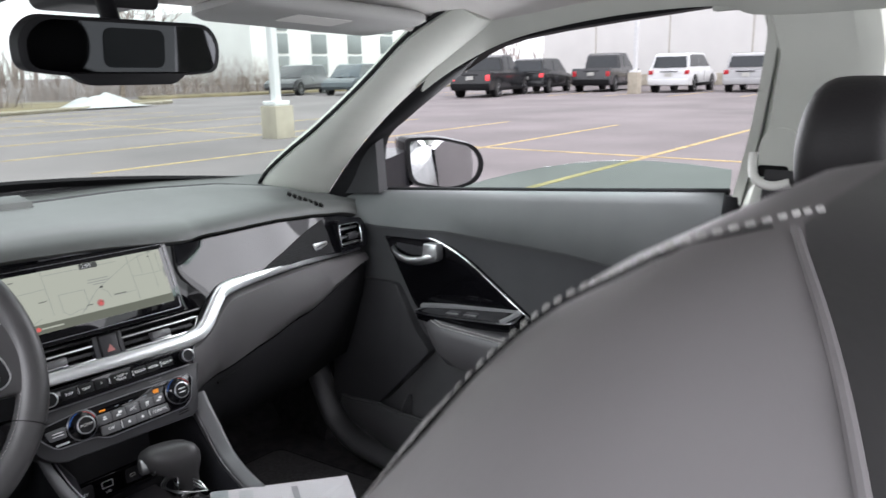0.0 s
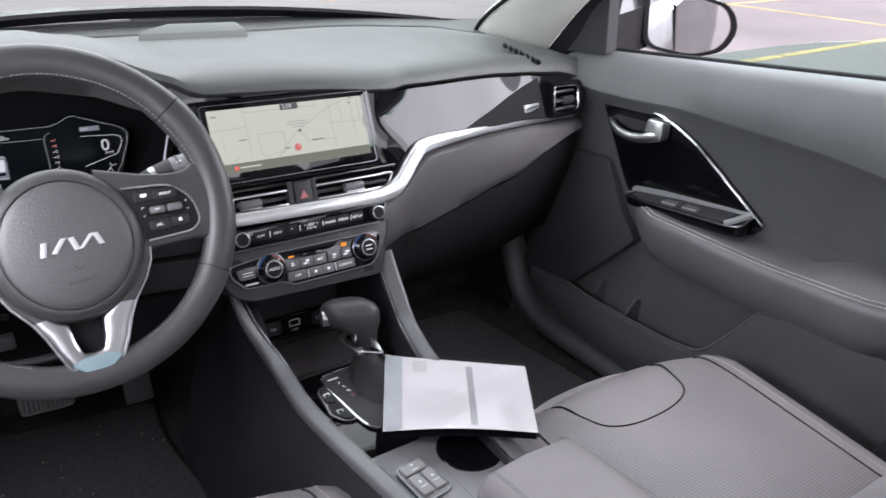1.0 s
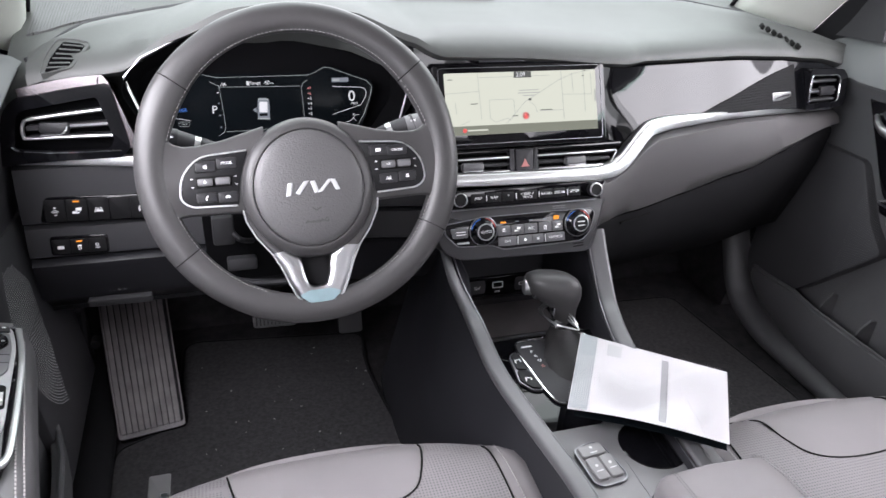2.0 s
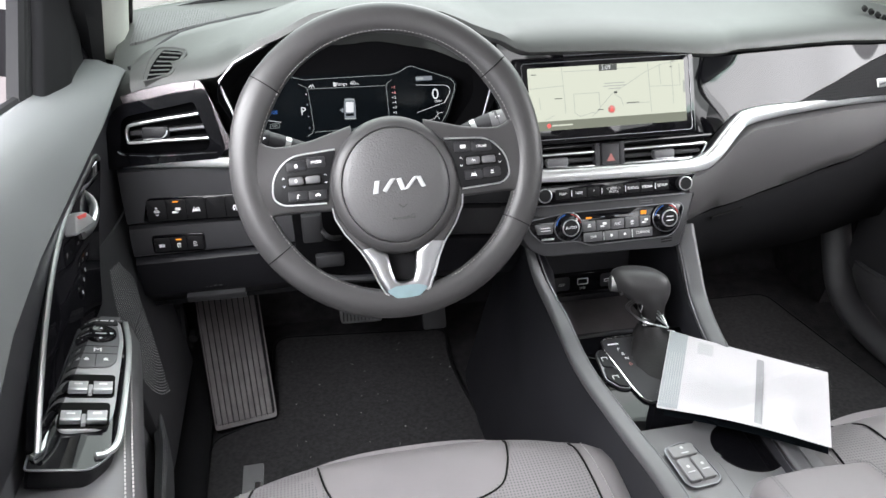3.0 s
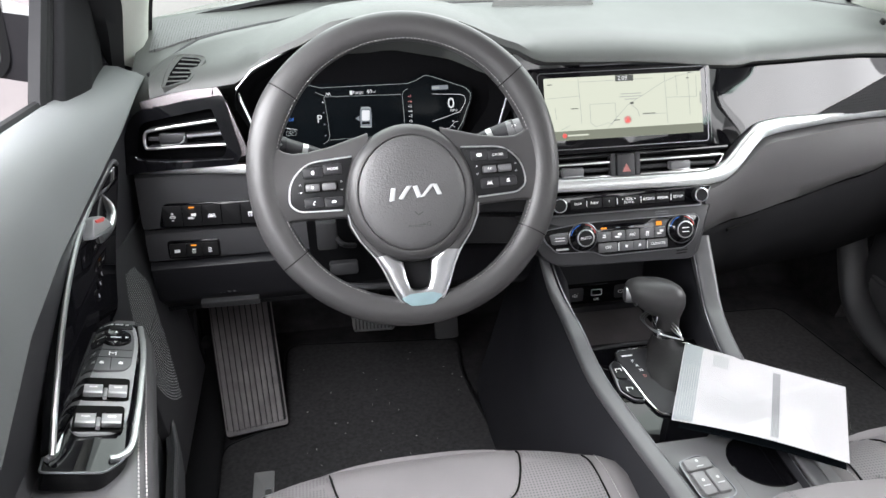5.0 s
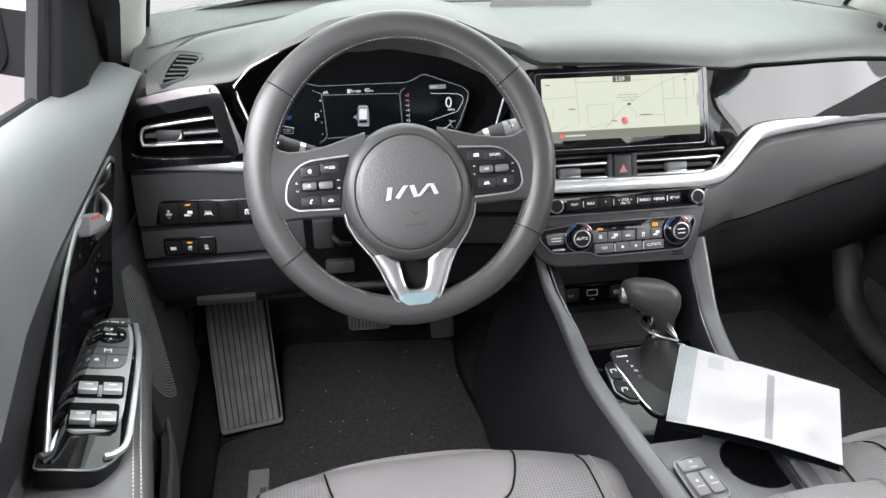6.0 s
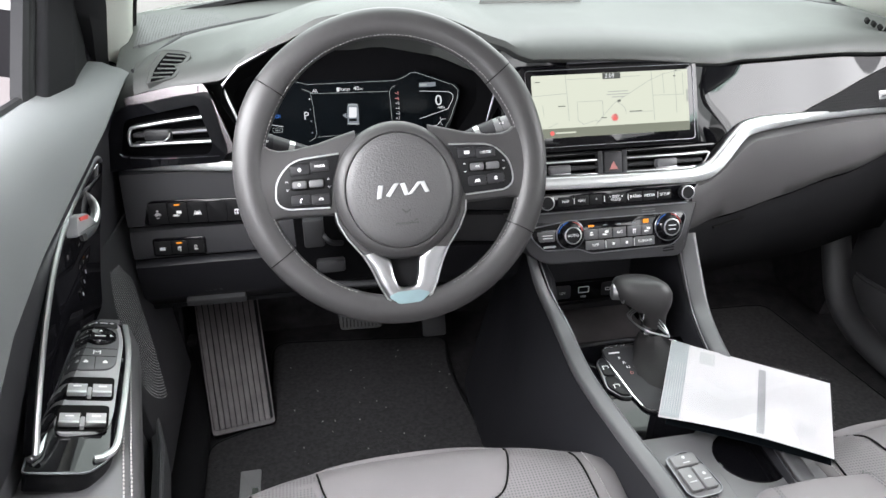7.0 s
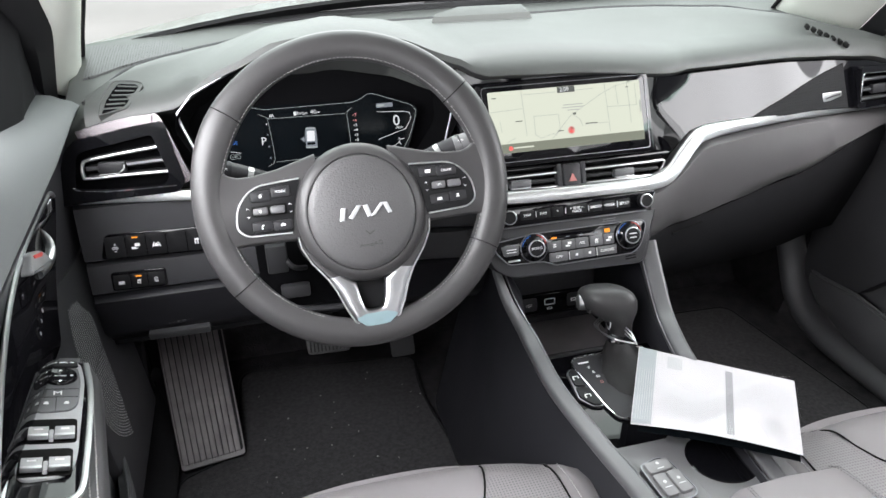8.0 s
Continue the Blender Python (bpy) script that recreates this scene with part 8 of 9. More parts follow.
def seat(cx, cy, label, top, rest_y, curve, yoke, half=0.265):
    s = thing("bucket_seat", label, "car seat", group="front seats")
    def cush(x, y):
        """Height of the cushion: flat middle, raised bolsters, falling front edge."""
        u = abs(x) / half
        z = 0.588 + 0.028 * max(0, (u - 0.76) / 0.24) ** 1.2 * (1 if u < 0.92 else 1) - 0.06 * max(0, u - 0.9) / 0.1
        f = (y - 0.0)
        z -= 0.0 if y < -0.09 else 0.9 * (y + 0.09) ** 1.35
        z -= 0.045 * max(0, (-y - 0.15)) / 0.4
        return z
    wide = half / 0.265

    def front(x):
        return -0.010 - 0.10 * (abs(x) / half) ** 2.6
    def skin(x0, x1, m, nm, lift, nn=8, v1=1.0):
        rows = []
        for i in range(nn + 1):
            x = x0 + (x1 - x0) * i / nn
            r = []
            yf = front(x)
            v0 = lerp([(0, 0.305), (0.04, 0.305), (0.07, 0.285), (0.095, 0.255), (0.113, 0.19), (0.122, 0.10), (0.124, 0.03), (0.21, 0.03)], abs(x) / wide)
            for j in range(17):
                t = v0 + (v1 - v0) * j / 16
                y = yf - t * (0.52 + yf)
                e = 0.03 * max(0, 1 - t * 9) ** 2
                r.append((cx + x, cy + y, cush(x, y + 0.0) - e + lift))
            rows.append(r)
        return part(nm, loft(rows, closed=False), m, s, "", 70)
    # base under the skin, then the panels and seams
    rr = []
    for i in range(25):
        x = half * (i / 12 - 1)
        yf = front(x)
        ring = []
        for j in range(17):
            t = j / 16
            y = yf - t * (0.52 + yf)
            e = 0.03 * max(0, 1 - t * 9) ** 2
            ring.append((cx + x, cy + y, cush(x, y) - e))
        ring += [(cx + x, cy - 0.52, 0.45), (cx + x * 0.96, cy - 0.3, 0.43), (cx + x * 0.96, cy + yf - 0.03, 0.46), (cx + x, cy + yf + 0.012, 0.50), (cx + x, cy + yf + 0.010, 0.535)]
        rr.append(ring)
    part("cushion", loft(rr), SEATLEATHER, s, "smooth charcoal leather cushion", 70)
    skin(-0.208 * wide, 0.208 * wide, PERF, "perforated_insert", 0.0012, 42, 0.98)
    def on(x, t, lift=0.004):
        yf = front(x)
        y = yf - t * (0.52 + yf)
        return Vector((cx + x, cy + y, cush(x, y) - 0.03 * max(0, 1 - t * 9) ** 2 + lift))
    for sd in (-1, 1):
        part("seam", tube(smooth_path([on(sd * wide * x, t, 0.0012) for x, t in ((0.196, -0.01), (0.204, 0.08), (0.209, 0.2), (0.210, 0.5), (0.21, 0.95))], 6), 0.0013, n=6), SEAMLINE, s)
        part("stitching", stitches(smooth_path([on(sd * wide * x, t, 0.0022) for x, t in ((0.216, 0.07), (0.219, 0.15), (0.222, 0.3), (0.222, 0.6), (0.222, 0.95))], 8), 0.0038, 0.0027, 0.0007), THREAD, s, "pale stitching")
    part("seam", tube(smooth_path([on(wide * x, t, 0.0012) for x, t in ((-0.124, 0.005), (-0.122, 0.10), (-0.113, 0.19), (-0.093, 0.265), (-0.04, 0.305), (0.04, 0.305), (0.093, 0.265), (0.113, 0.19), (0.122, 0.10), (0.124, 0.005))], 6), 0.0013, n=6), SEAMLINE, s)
    # backrest: columns across the width, each a profile up the front, over the top and down the back
    W = 0.252
    def ztop(u):
        return top - 0.316 * abs(u) ** 3.45 - 0.0035 * max(0.0, 1 - (u / 0.4) ** 2)
    def face(u, d):
        """How far forward the front lies, d below the top; the middle is hollow between the bolsters."""
        k = min(1.0, max(0.0, (0.80 - abs(u)) / 0.38))
        k = k * k * (3 - 2 * k)
        f = min(1.0, max(0.0, (d - 0.008) / 0.085))
        edge_ = 0.075 * max(0.0, (abs(u) - 0.80) / 0.20) ** 2.2
        return lerp(curve, d) - 0.060 * k * f * f * (3 - 2 * f) - edge_
    def turn(u):
        """How far behind the top edge the back shell begins."""
        return min(0.04, max(0.0012, 0.39 * (W * abs(u) - 0.062)))
    rr = []
    DS = (0.64, 0.55, 0.45, 0.36, 0.28, 0.22, 0.17, 0.13, 0.10, 0.075, 0.055, 0.038, 0.025, 0.015, 0.008, 0.003, 0.0)
    for i in range(41):
        u = math.sin(math.pi * (i / 40 - 0.5))
        zt = ztop(u)
        col = [(cx + W * u, face(u, d), zt - d) for d in DS]
        yt = col[-1][1]
        e = 1 - 0.6 * max(0.0, (abs(u) - 0.75) / 0.25) ** 2
        col.append((cx + W * u, yt - turn(u) * e, zt - 0.12 * turn(u)))
        col += [(cx + W * u, yt - 0.05 * e, zt - 0.006), (cx + W * u, yt - 0.085 * e, zt - 0.03), (cx + W * u, yt - 0.095 * e, zt - 0.10), (cx + W * u, yt + 0.02 - 0.09 * e, zt - 0.30), (cx + W * u, yt + 0.13 - 0.09 * e, zt - 0.64)]
        col = [(x, y, max(0.46, z)) for x, y, z in col]
        rr.append(col)
    part("backrest", loft([c[:18] for c in rr], closed=False), SEATLEATHER, s, "smooth charcoal leather backrest", 80)
    part("back_shell", loft([c[17:] for c in rr], closed=False), LEATHER, s, "black back of the seat", 80)
    def skin_at(x, d, lift=0.001):
        u = x / W
        return Vector((cx + x, face(u, d) + lift, ztop(u) - d + lift))
    for sd in (-1, 1):
        part("seam", tube(smooth_path([skin_at(sd * x, d, 0.0005) for x, d in ((0.100, 0.07), (0.105, 0.09), (0.122, 0.18), (0.130, 0.30), (0.13, 0.60))], 6), 0.0012, n=6), SEAL, s)
    row = [skin_at(x, d, 0.0006) for x, d in yoke] + [Vector((cx + x, lerp(curve, 0) - b, ztop(x / W) + 0.0004)) for x, b in ((-0.0520, 0.0006), (-0.0490, 0.0030))]
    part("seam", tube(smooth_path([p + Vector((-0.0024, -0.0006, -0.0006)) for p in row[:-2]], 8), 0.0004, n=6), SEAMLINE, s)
    part("stitching", stitches(smooth_path(row, 8), 0.0026, 0.0019, 0.00042), THREAD, s, "pale seam stitching")
    for sd in (-1, 1):
        crest = []
        for k in range(14):
            x = 0.064 + 0.012 * k
            u, b = x / W, turn(x / W)
            crest.append(Vector((cx + sd * x, face(u, 0) - b * (1 - 0.6 * max(0.0, (u - 0.75) / 0.25) ** 2), ztop(u) - 0.12 * b)))
        part("piping", tube(smooth_path(crest, 4), 0.0008, n=8), SEATLEATHER, s, "raised leather piping")
    # headrest on two posts
    hz = top + (0.048 if cx < 0.3 else 0.030)
    hr = []
    for t, k in [(0.5 - 0.5 * math.cos(math.pi * i / 14), max(0.05, math.sin(math.pi * i / 14)) ** 0.45) for i in range(15)]:
        z = hz + 0.135 * t
        hr.append([(cx + 0.118 * k * math.copysign(abs(math.cos(q)) ** 0.6, math.cos(q)), cy + rest_y - 0.05 - 0.01 * t + 0.048 * k * math.copysign(abs(math.sin(q)) ** 0.7, math.sin(q)), z) for q in [2 * math.pi * i / 28 for i in range(28)]])
    part("headrest", loft(hr), GAITER, s, "rounded black leather headrest", 70)
    for sd in (-1, 1):
        part("headrest_post", tube([(cx + sd * 0.06, cy + rest_y - 0.05, top - 0.03), (cx + sd * 0.06, cy + rest_y - 0.05, hz + 0.02)], 0.006), CHROME, s)
    part("seat_base", box((cx - 0.22, cy - 0.50, 0.336), (cx + 0.22, cy - 0.10, 0.45), 0.02), LOWER, s, "black seat runner cover")
    return s


BACK = [(0, -0.879), (0.003, -0.865), (0.016, -0.842), (0.033, -0.8145), (0.06, -0.7805), (0.115, -0.731), (0.25, -0.665), (0.45, -0.631), (0.64, -0.619)]
BACK2 = [(0, -0.865), (0.003, -0.846), (0.016, -0.815), (0.033, -0.778), (0.06, -0.732), (0.115, -0.665), (0.25, -0.576), (0.45, -0.530), (0.64, -0.515)]
YOKE = [(-0.135, 0.06), (-0.120, 0.036), (-0.101, 0.0205), (-0.088, 0.0152), (-0.077, 0.0124), (-0.070, 0.0088), (-0.065, 0.0044), (-0.0580, 0.0008)]
seat(0.0, -0.030, "charcoal leather driver seat with perforated insert and pale stitching", 1.242, -0.890, BACK, YOKE)
seat(0.715, -0.095, "charcoal leather passenger seat with perforated insert", 1.10, -0.618, BACK2, YOKE, 0.242)


def rear_bench():
    b = thing("rear_bench", "charcoal leather rear bench at the back of the cabin", "car seat")
    part("cushion", loft([[(x, y, z) for y, z in ((-1.52, 0.40), (-1.52, 0.60), (-1.10, 0.63), (-1.06, 0.60), (-1.06, 0.40))] for x in (-0.30, 0.35, 1.00)]), SEATLEATHER, b)
    part("backrest", loft([[(x, y, z) for y, z in ((-1.45, 0.55), (-1.42, 0.62), (-1.52, 1.05), (-1.55, 1.07), (-1.59, 1.06), (-1.59, 0.55))] for x in (-0.32, 0.35, 1.02)]), SEATLEATHER, b)
    for x in (-0.05, 0.75):
        part("headrest", loft([[(x + a * k, -1.53 + w, 1.16 + c * k) for a, c in rect(0.24, 0.15, 0.05)] for w, k in ((0.05, 0.8), (0.035, 1.0), (-0.03, 1.0), (-0.04, 0.8))]), SEATLEATHER, b, "", 60)


rear_bench()

# ---- roof fittings and belts ----


def rear_view_mirror():
    r = thing("rear_view_mirror", "black frameless rear-view mirror with a camera housing behind it", "rear-view mirror")
    m = basis((0.315, -0.035, 1.303), (1, 0.10, 0.012), (0.0, -0.10, 1))
    o = rounded([(-0.134, 0.012), (-0.130, -0.024), (-0.085, -0.030), (0.085, -0.030), (0.130, -0.026), (0.135, 0.010), (0.116, 0.034), (-0.112, 0.034)], [0.016, 0.014, 0.02, 0.02, 0.014, 0.016, 0.016, 0.016])
    part("housing", loft([[m @ Vector((a * k, b * k, w)) for a, b in o] for w, k in ((0.004, 1.0), (0.003, 1.03), (-0.012, 1.04), (-0.024, 0.9), (-0.03, 0.5))]), SEAL, r, "black housing", 50)
    part("glass", slab([(a * 0.965, b * 0.90) for a, b in o], m, 0.002, front=0.0055), DARKMIRROR, r, "dimmed dark mirror glass")
    # dark rectangle imitates a rear headrest mirrored in the glass
    part("reflection_patch", slab(rect(0.085, 0.046, 0.012, 0.004, 0.002), m, 0.001, front=0.0062), SCREENBLACK, r, "dark patch painted for a headrest's reflection in the glass")
    part("button_strip", slab(rounded([(-0.085, -0.026), (0.085, -0.026), (0.062, -0.042), (-0.058, -0.042)], [0.004, 0.004, 0.008, 0.008]), m, 0.016, 0.002, front=0.0062), SEAL, r)
    part("arm", tube([m @ Vector((0.0, 0.0, -0.02)), m @ Vector((0.01, 0.06, -0.06)), (0.35, 0.10, 1.40)], 0.012), SEAL, r)
    part("camera_housing", loft([[(0.35 + a * k, y, z + b * k) for a, b in rect(0.11, 0.045, 0.015)] for y, z, k in ((0.02, 1.375, 0.8), (0.08, 1.385, 1.0), (0.16, 1.385, 1.1))]), SEAL, r)


rear_view_mirror()


def visor(cx):
    v = thing("sun_visor", "grey cloth sun visor folded up beside the windscreen header", "sun visor", group="sun visors")
    m = basis((cx, 0.03, 1.372), (1, 0.0, -0.02), (0, 1, -0.10))
    part("board", loft([[m @ Vector((a * k, b * k, w)) for a, b in rect(0.40, 0.155, 0.03)] for w, k in ((0.010, 0.94), (0.004, 1.0), (-0.006, 1.0), (-0.012, 0.94))]), VISORCLOTH, v, "", 60)
    part("label_patch", slab(rect(0.12, 0.055, 0.006, -0.02, -0.01), m, 0.001, front=-0.0118), LINER, v, "pale printed label")
    part("hinge", tube([m @ Vector((0.19, 0.06, 0.004)), m @ Vector((0.24, 0.06, 0.02))], 0.008), VISORCLOTH, v)


visor(0.69)
visor(0.02)


def overhead_console():
    o = thing("overhead_console", "grey overhead lamp console behind the mirror", "overhead console")
    part("shell", loft([[(0.35 + a * k, b * k - 0.10, z) for a, b in rect(0.24, 0.19, 0.04)] for z, k in ((1.412, 1.05), (1.398, 1.0), (1.392, 0.92))]), VISORCLOTH, o, "", 60)
    for x in (0.29, 0.41):
        part("lamp_lens", slab(rect(0.05, 0.03, 0.006, x - 0.35, -0.14), basis((0.35, 0.0, 1.3915), (1, 0, 0), (0, 1, 0)) @ pose(0, 0, 0, 180), 0.002, 0.0006, front=0.001), PALEPLASTIC, o)


overhead_console()


def belt(side):
    b = thing("seat_belt", "black seat belt webbing hanging from a pale pillar guide", "seat belt", group="seat belts")
    def X(p):
        return (sx(side, p[0]), p[1], p[2])
    g = part("guide", loft([[X((1.058 + dx, -0.610 + a, 1.150 + c)) for a, c in rounded([(-0.030, -0.030), (0.024, -0.024), (0.030, 0.012), (0.012, 0.042), (-0.026, 0.036)], [0.010, 0.010, 0.016, 0.018, 0.014])] for dx in (0.02, -0.002, -0.010)]), FABRIC, b, "pale grey belt guide", 50)
    part("guide_hook", tube([X(p) for p in smooth_path([(1.046, -0.576, 1.150), (1.040, -0.579, 1.118), (1.036, -0.592, 1.104), (1.036, -0.612, 1.100), (1.040, -0.634, 1.106)], 4)], 0.0075, up=(1, 0, 0), n=10), PALEPLASTIC, g, "pale hooked guide loop")
    part("guide_slot", loft([[X((x, -0.606 + a, 1.122 + c)) for a, c in rect(0.046, 0.018, 0.006)] for x in (1.052, 1.044)]), SEAMLINE, g)
    rows = [[X((x, y - 0.024, z)), X((x - 0.001, y + 0.024, z)), X((x - 0.0025, y + 0.024, z)), X((x - 0.0015, y - 0.024, z))] for x, y, z in ((1.045, -0.62, 1.125), (1.045, -0.612, 1.02), (1.048, -0.605, 0.90), (1.052, -0.60, 0.75), (1.055, -0.60, 0.45))]
    part("webbing", loft(rows), BELT, b)
    t = part("tongue", loft([[X((1.040 - w, -0.590 + a, 0.935 + c)) for a, c in rounded([(-0.012, -0.020), (0.012, -0.022), (0.020, 0.02), (-0.018, 0.022)], 0.006)] for w in (0.0, 0.008)]), CHROME, b, "steel buckle tongue")
    part("tongue_grip", loft([[X((1.043 - w, -0.588 + a, 0.962 + c)) for a, c in rect(0.046, 0.016, 0.005)] for w in (-0.002, 0.010)]), SEAL, t)


mirrored(belt)

# ---- the car park outside; it falls 1.4 degrees across the car ----
SLOPE = Matrix.Translation((0, 0, 0.95)) @ Matrix.Rotation(radians(-1.4), 4, "Y") @ Matrix.Translation((0, 0, -0.95))


def asphalt():
    m = mat("worn_asphalt", (0.188, 0.166, 0.169), 0.85, bump=0.6, grain=90, var=0.22, scale=0.35)
    n, l = m.node_tree.nodes, m.node_tree.links
    return m


ASPHALT = asphalt()
LINEPAINT = mat("worn_yellow_paint", (0.43, 0.32, 0.14), 0.7, var=0.35, scale=6)
CONCRETE = mat("pale_concrete", (0.42, 0.38, 0.31), 0.85, bump=0.5, grain=60, var=0.15, scale=3)
DEADGRASS = mat("winter_grass", (0.20, 0.165, 0.10), 0.95, bump=0.8, grain=30, var=0.35, scale=1.2)
SNOW = mat("old_snow", (0.50, 0.51, 0.52), 0.7, bump=0.6, grain=12, var=0.10, scale=2)
POLEWHITE = mat("white_pole_paint", (0.75, 0.76, 0.77), 0.5, var=0.05)
BARK = mat("grey_bark", (0.17, 0.135, 0.11), 0.9, bump=0.8, grain=40, var=0.3, scale=4)
# twig brown is lightened, so that haze is painted into it
TWIG = mat("bare_twigs", (0.30, 0.25, 0.23), 0.9, var=0.3, scale=2)
WALLWHITE = mat("white_wall_panel", (0.78, 0.77, 0.75), 0.7, var=0.04, scale=0.5)
WINDOWDARK = mat("dark_window", (0.03, 0.035, 0.04), 0.1, var=0.1)
WINDOWGREY = mat("grey_window_glass", (0.22, 0.24, 0.24), 0.2, var=0.1)
TYRE = mat("tyre_rubber", (0.02, 0.02, 0.021), 0.8, var=0.2)
RIM = mat("alloy_rim", (0.45, 0.46, 0.47), 0.35, metal=1.0, var=0.1)
TAIL = mat("red_tail_lamp", (0.50, 0.02, 0.03), 0.15, var=0.05)
TAILLIT = mat("lit_tail_lamp", (0.85, 0.06, 0.07), 0.2, var=0.05, emit=0.6)


def out_part(nm, bm, m, parent=None, label="", angle=40):
    bm.transform(SLOPE)
    return part(nm, bm, m, parent, label, angle)



def own_body():
    """The rest of the parked car round the cabin: wings, rear sides, tailgate, bumpers and wheels."""
    c = tagged(new("car_body"), "black painted body of the parked crossover round the cabin", "car body", kind="structure")
    for side in (1, -1):
        def X(x, y, z):
            return (sx(side, x), y, z)
        part("front_wing", loft([[X(1.12, y, zt), X(1.17, y, zt - 0.03), X(1.20, y, 0.72), X(1.19, y, zb), X(1.13, y, zb)] for y, zt, zb in ((0.45, 0.985, 0.30), (0.78, 0.965, 0.34), (0.98, 0.955, 0.64), (1.25, 0.935, 0.70), (1.52, 0.90, 0.64), (1.70, 0.86, 0.36), (1.95, 0.78, 0.34))]), BODYPAINT, c, "", 50)
        part("rear_side", loft([[X(1.12, y, zt), X(1.17, y, zt - 0.03), X(1.20, y, 0.80), X(1.18, y, zb), X(1.145, y, zb)] for y, zt, zb in ((-0.545, 1.06, 0.30), (-1.05, 1.075, 0.32), (-1.22, 1.085, 0.60), (-1.48, 1.10, 0.72), (-1.74, 1.12, 0.60), (-1.92, 1.13, 0.34), (-2.20, 1.12, 0.36))]), BODYPAINT, c, "", 50)
        part("rear_pillar", loft([[X(1.145 - 0.13 * (z - 1.06) / 0.4 + w, y0 - k, z) for w, k in ((0, 0), (0.012, 0.03), (0.012, 0.52), (0, 0.55))] for z, y0 in ((1.06, -1.50), (1.25, -1.46), (1.42, -1.36), (1.47, -1.30))]), BODYPAINT, c)
        g = part("rear_door_glass", loft([[X(1.105, -0.76, 1.05), X(1.06, -0.74, 1.36)], [X(1.105, -1.52, 1.07), X(1.06, -1.42, 1.37)]], closed=False), DIMGLASS, c, "rear door glass, its tint added to dim the sky")
        g.visible_shadow = False
        for y in (1.25, -1.48):
            w = part("wheel", turned([(0.215, 0.09), (0.31, 0.105), (0.335, 0.08), (0.335, -0.10), (0.30, -0.11)], basis((sx(side, 1.085), y, 0.335), (0, -side, 0), (0, 0, 1)) , 36), TYRE, c, "black tyre")
            part("rim", turned([(0.225, 0.07), (0.215, 0.10), (0.19, 0.085), (0.06, 0.092), (0.0, 0.10)], basis((sx(side, 1.085), y, 0.335), (0, -side, 0), (0, 0, 1)), 10), RIM, w, "alloy rim")
    part("tailgate", loft([[(x, y, z) for y, z in ((-2.20, 0.40), (-2.26, 0.62), (-2.20, 1.10), (-2.12, 1.12), (-2.12, 0.40))] for x in (-0.49, -0.40, 1.10, 1.19)]), BODYPAINT, c)
    g = part("rear_glass", loft([[(-0.34, -2.14, 1.12), (-0.28, -1.86, 1.45)], [(1.04, -2.14, 1.12), (0.98, -1.86, 1.45)]], closed=False), DIMGLASS, c, "rear window, its tint added to dim the sky")
    g.visible_shadow = False
    part("rear_roof", loft([[(x, y, z) for y, z in ((-1.60, 1.50), (-1.95, 1.485), (-2.05, 1.46), (-1.95, 1.45), (-1.60, 1.47))] for x in (-0.34, 1.04)]), BODYPAINT, c)
    part("rear_bumper", box((-0.48, -2.30, 0.32), (1.18, -2.10, 0.60), 0.04), SEAL, c)
    part("front_bumper", box((-0.46, 1.90, 0.30), (1.16, 2.06, 0.66), 0.05), BODYPAINT, c)
    part("underbody", box((-0.40, -2.15, 0.22), (1.10, 1.95, 0.298), 0.02), SEAL, c)


own_body()
bm = bmesh.new()
bmesh.ops.create_grid(bm, x_segments=40, y_segments=40, size=1200)
tagged(out_part("ground", bm, ASPHALT), "grey asphalt of a car park", "asphalt", kind="structure")


def stripe(a, b, w=0.10):
    a, b = Vector(a), Vector(b)
    t = (b - a).normalized()
    s = Vector((-t.y, t.x)) * w / 2
    return slab([tuple(a + s), tuple(a - s), tuple(b - s), tuple(b + s)], Matrix.Identity(4), 0.012, front=0.005)


for k in range(-3, 9):
    y = 3.2 + 2.85 * k
    if abs(y) < 2.0:
        continue
    tagged(out_part("bay_line", stripe((4.7, y), (15.0, y)), LINEPAINT), "worn yellow parking bay line", "road marking", "parking bay lines", "structure")
tagged(out_part("bay_line", stripe((9.75, -6), (9.95, 25)), LINEPAINT), "worn yellow centre line of the bays", "road marking", "parking bay lines", "structure")
for k in range(-2, 9):
    y = 2.0 + 2.85 * k
    tagged(out_part("bay_line", stripe((29.5, y), (35.0, y)), LINEPAINT), "worn yellow parking bay line", "road marking", "parking bay lines", "structure")

# grass island beyond a kerb, ahead
isl = rounded([(-60, 25.6), (7, 25.6), (14, 28.2), (20, 30.5), (20.5, 33), (8, 44), (-60, 44)], 1.2)
tagged(out_part("verge", slab(isl, Matrix.Identity(4), 0.2, 0.03, front=0.13), DEADGRASS), "brown winter grass island", "grass verge", kind="structure")
tagged(out_part("kerb", slab([(x, y) for x, y in isl], Matrix.Identity(4), 0.25, 0.02, hole=[(x * 0.995, 34 + (y - 34) * 0.975) for x, y in isl], front=0.15), CONCRETE), "pale concrete kerb", "kerb", kind="structure")
tagged(out_part("verge", slab(rounded([(22, 37), (60, 31), (60, 34), (24, 41)], 0.8), Matrix.Identity(4), 0.2, 0.03, front=0.13), DEADGRASS), "brown winter grass island", "grass verge", kind="structure")


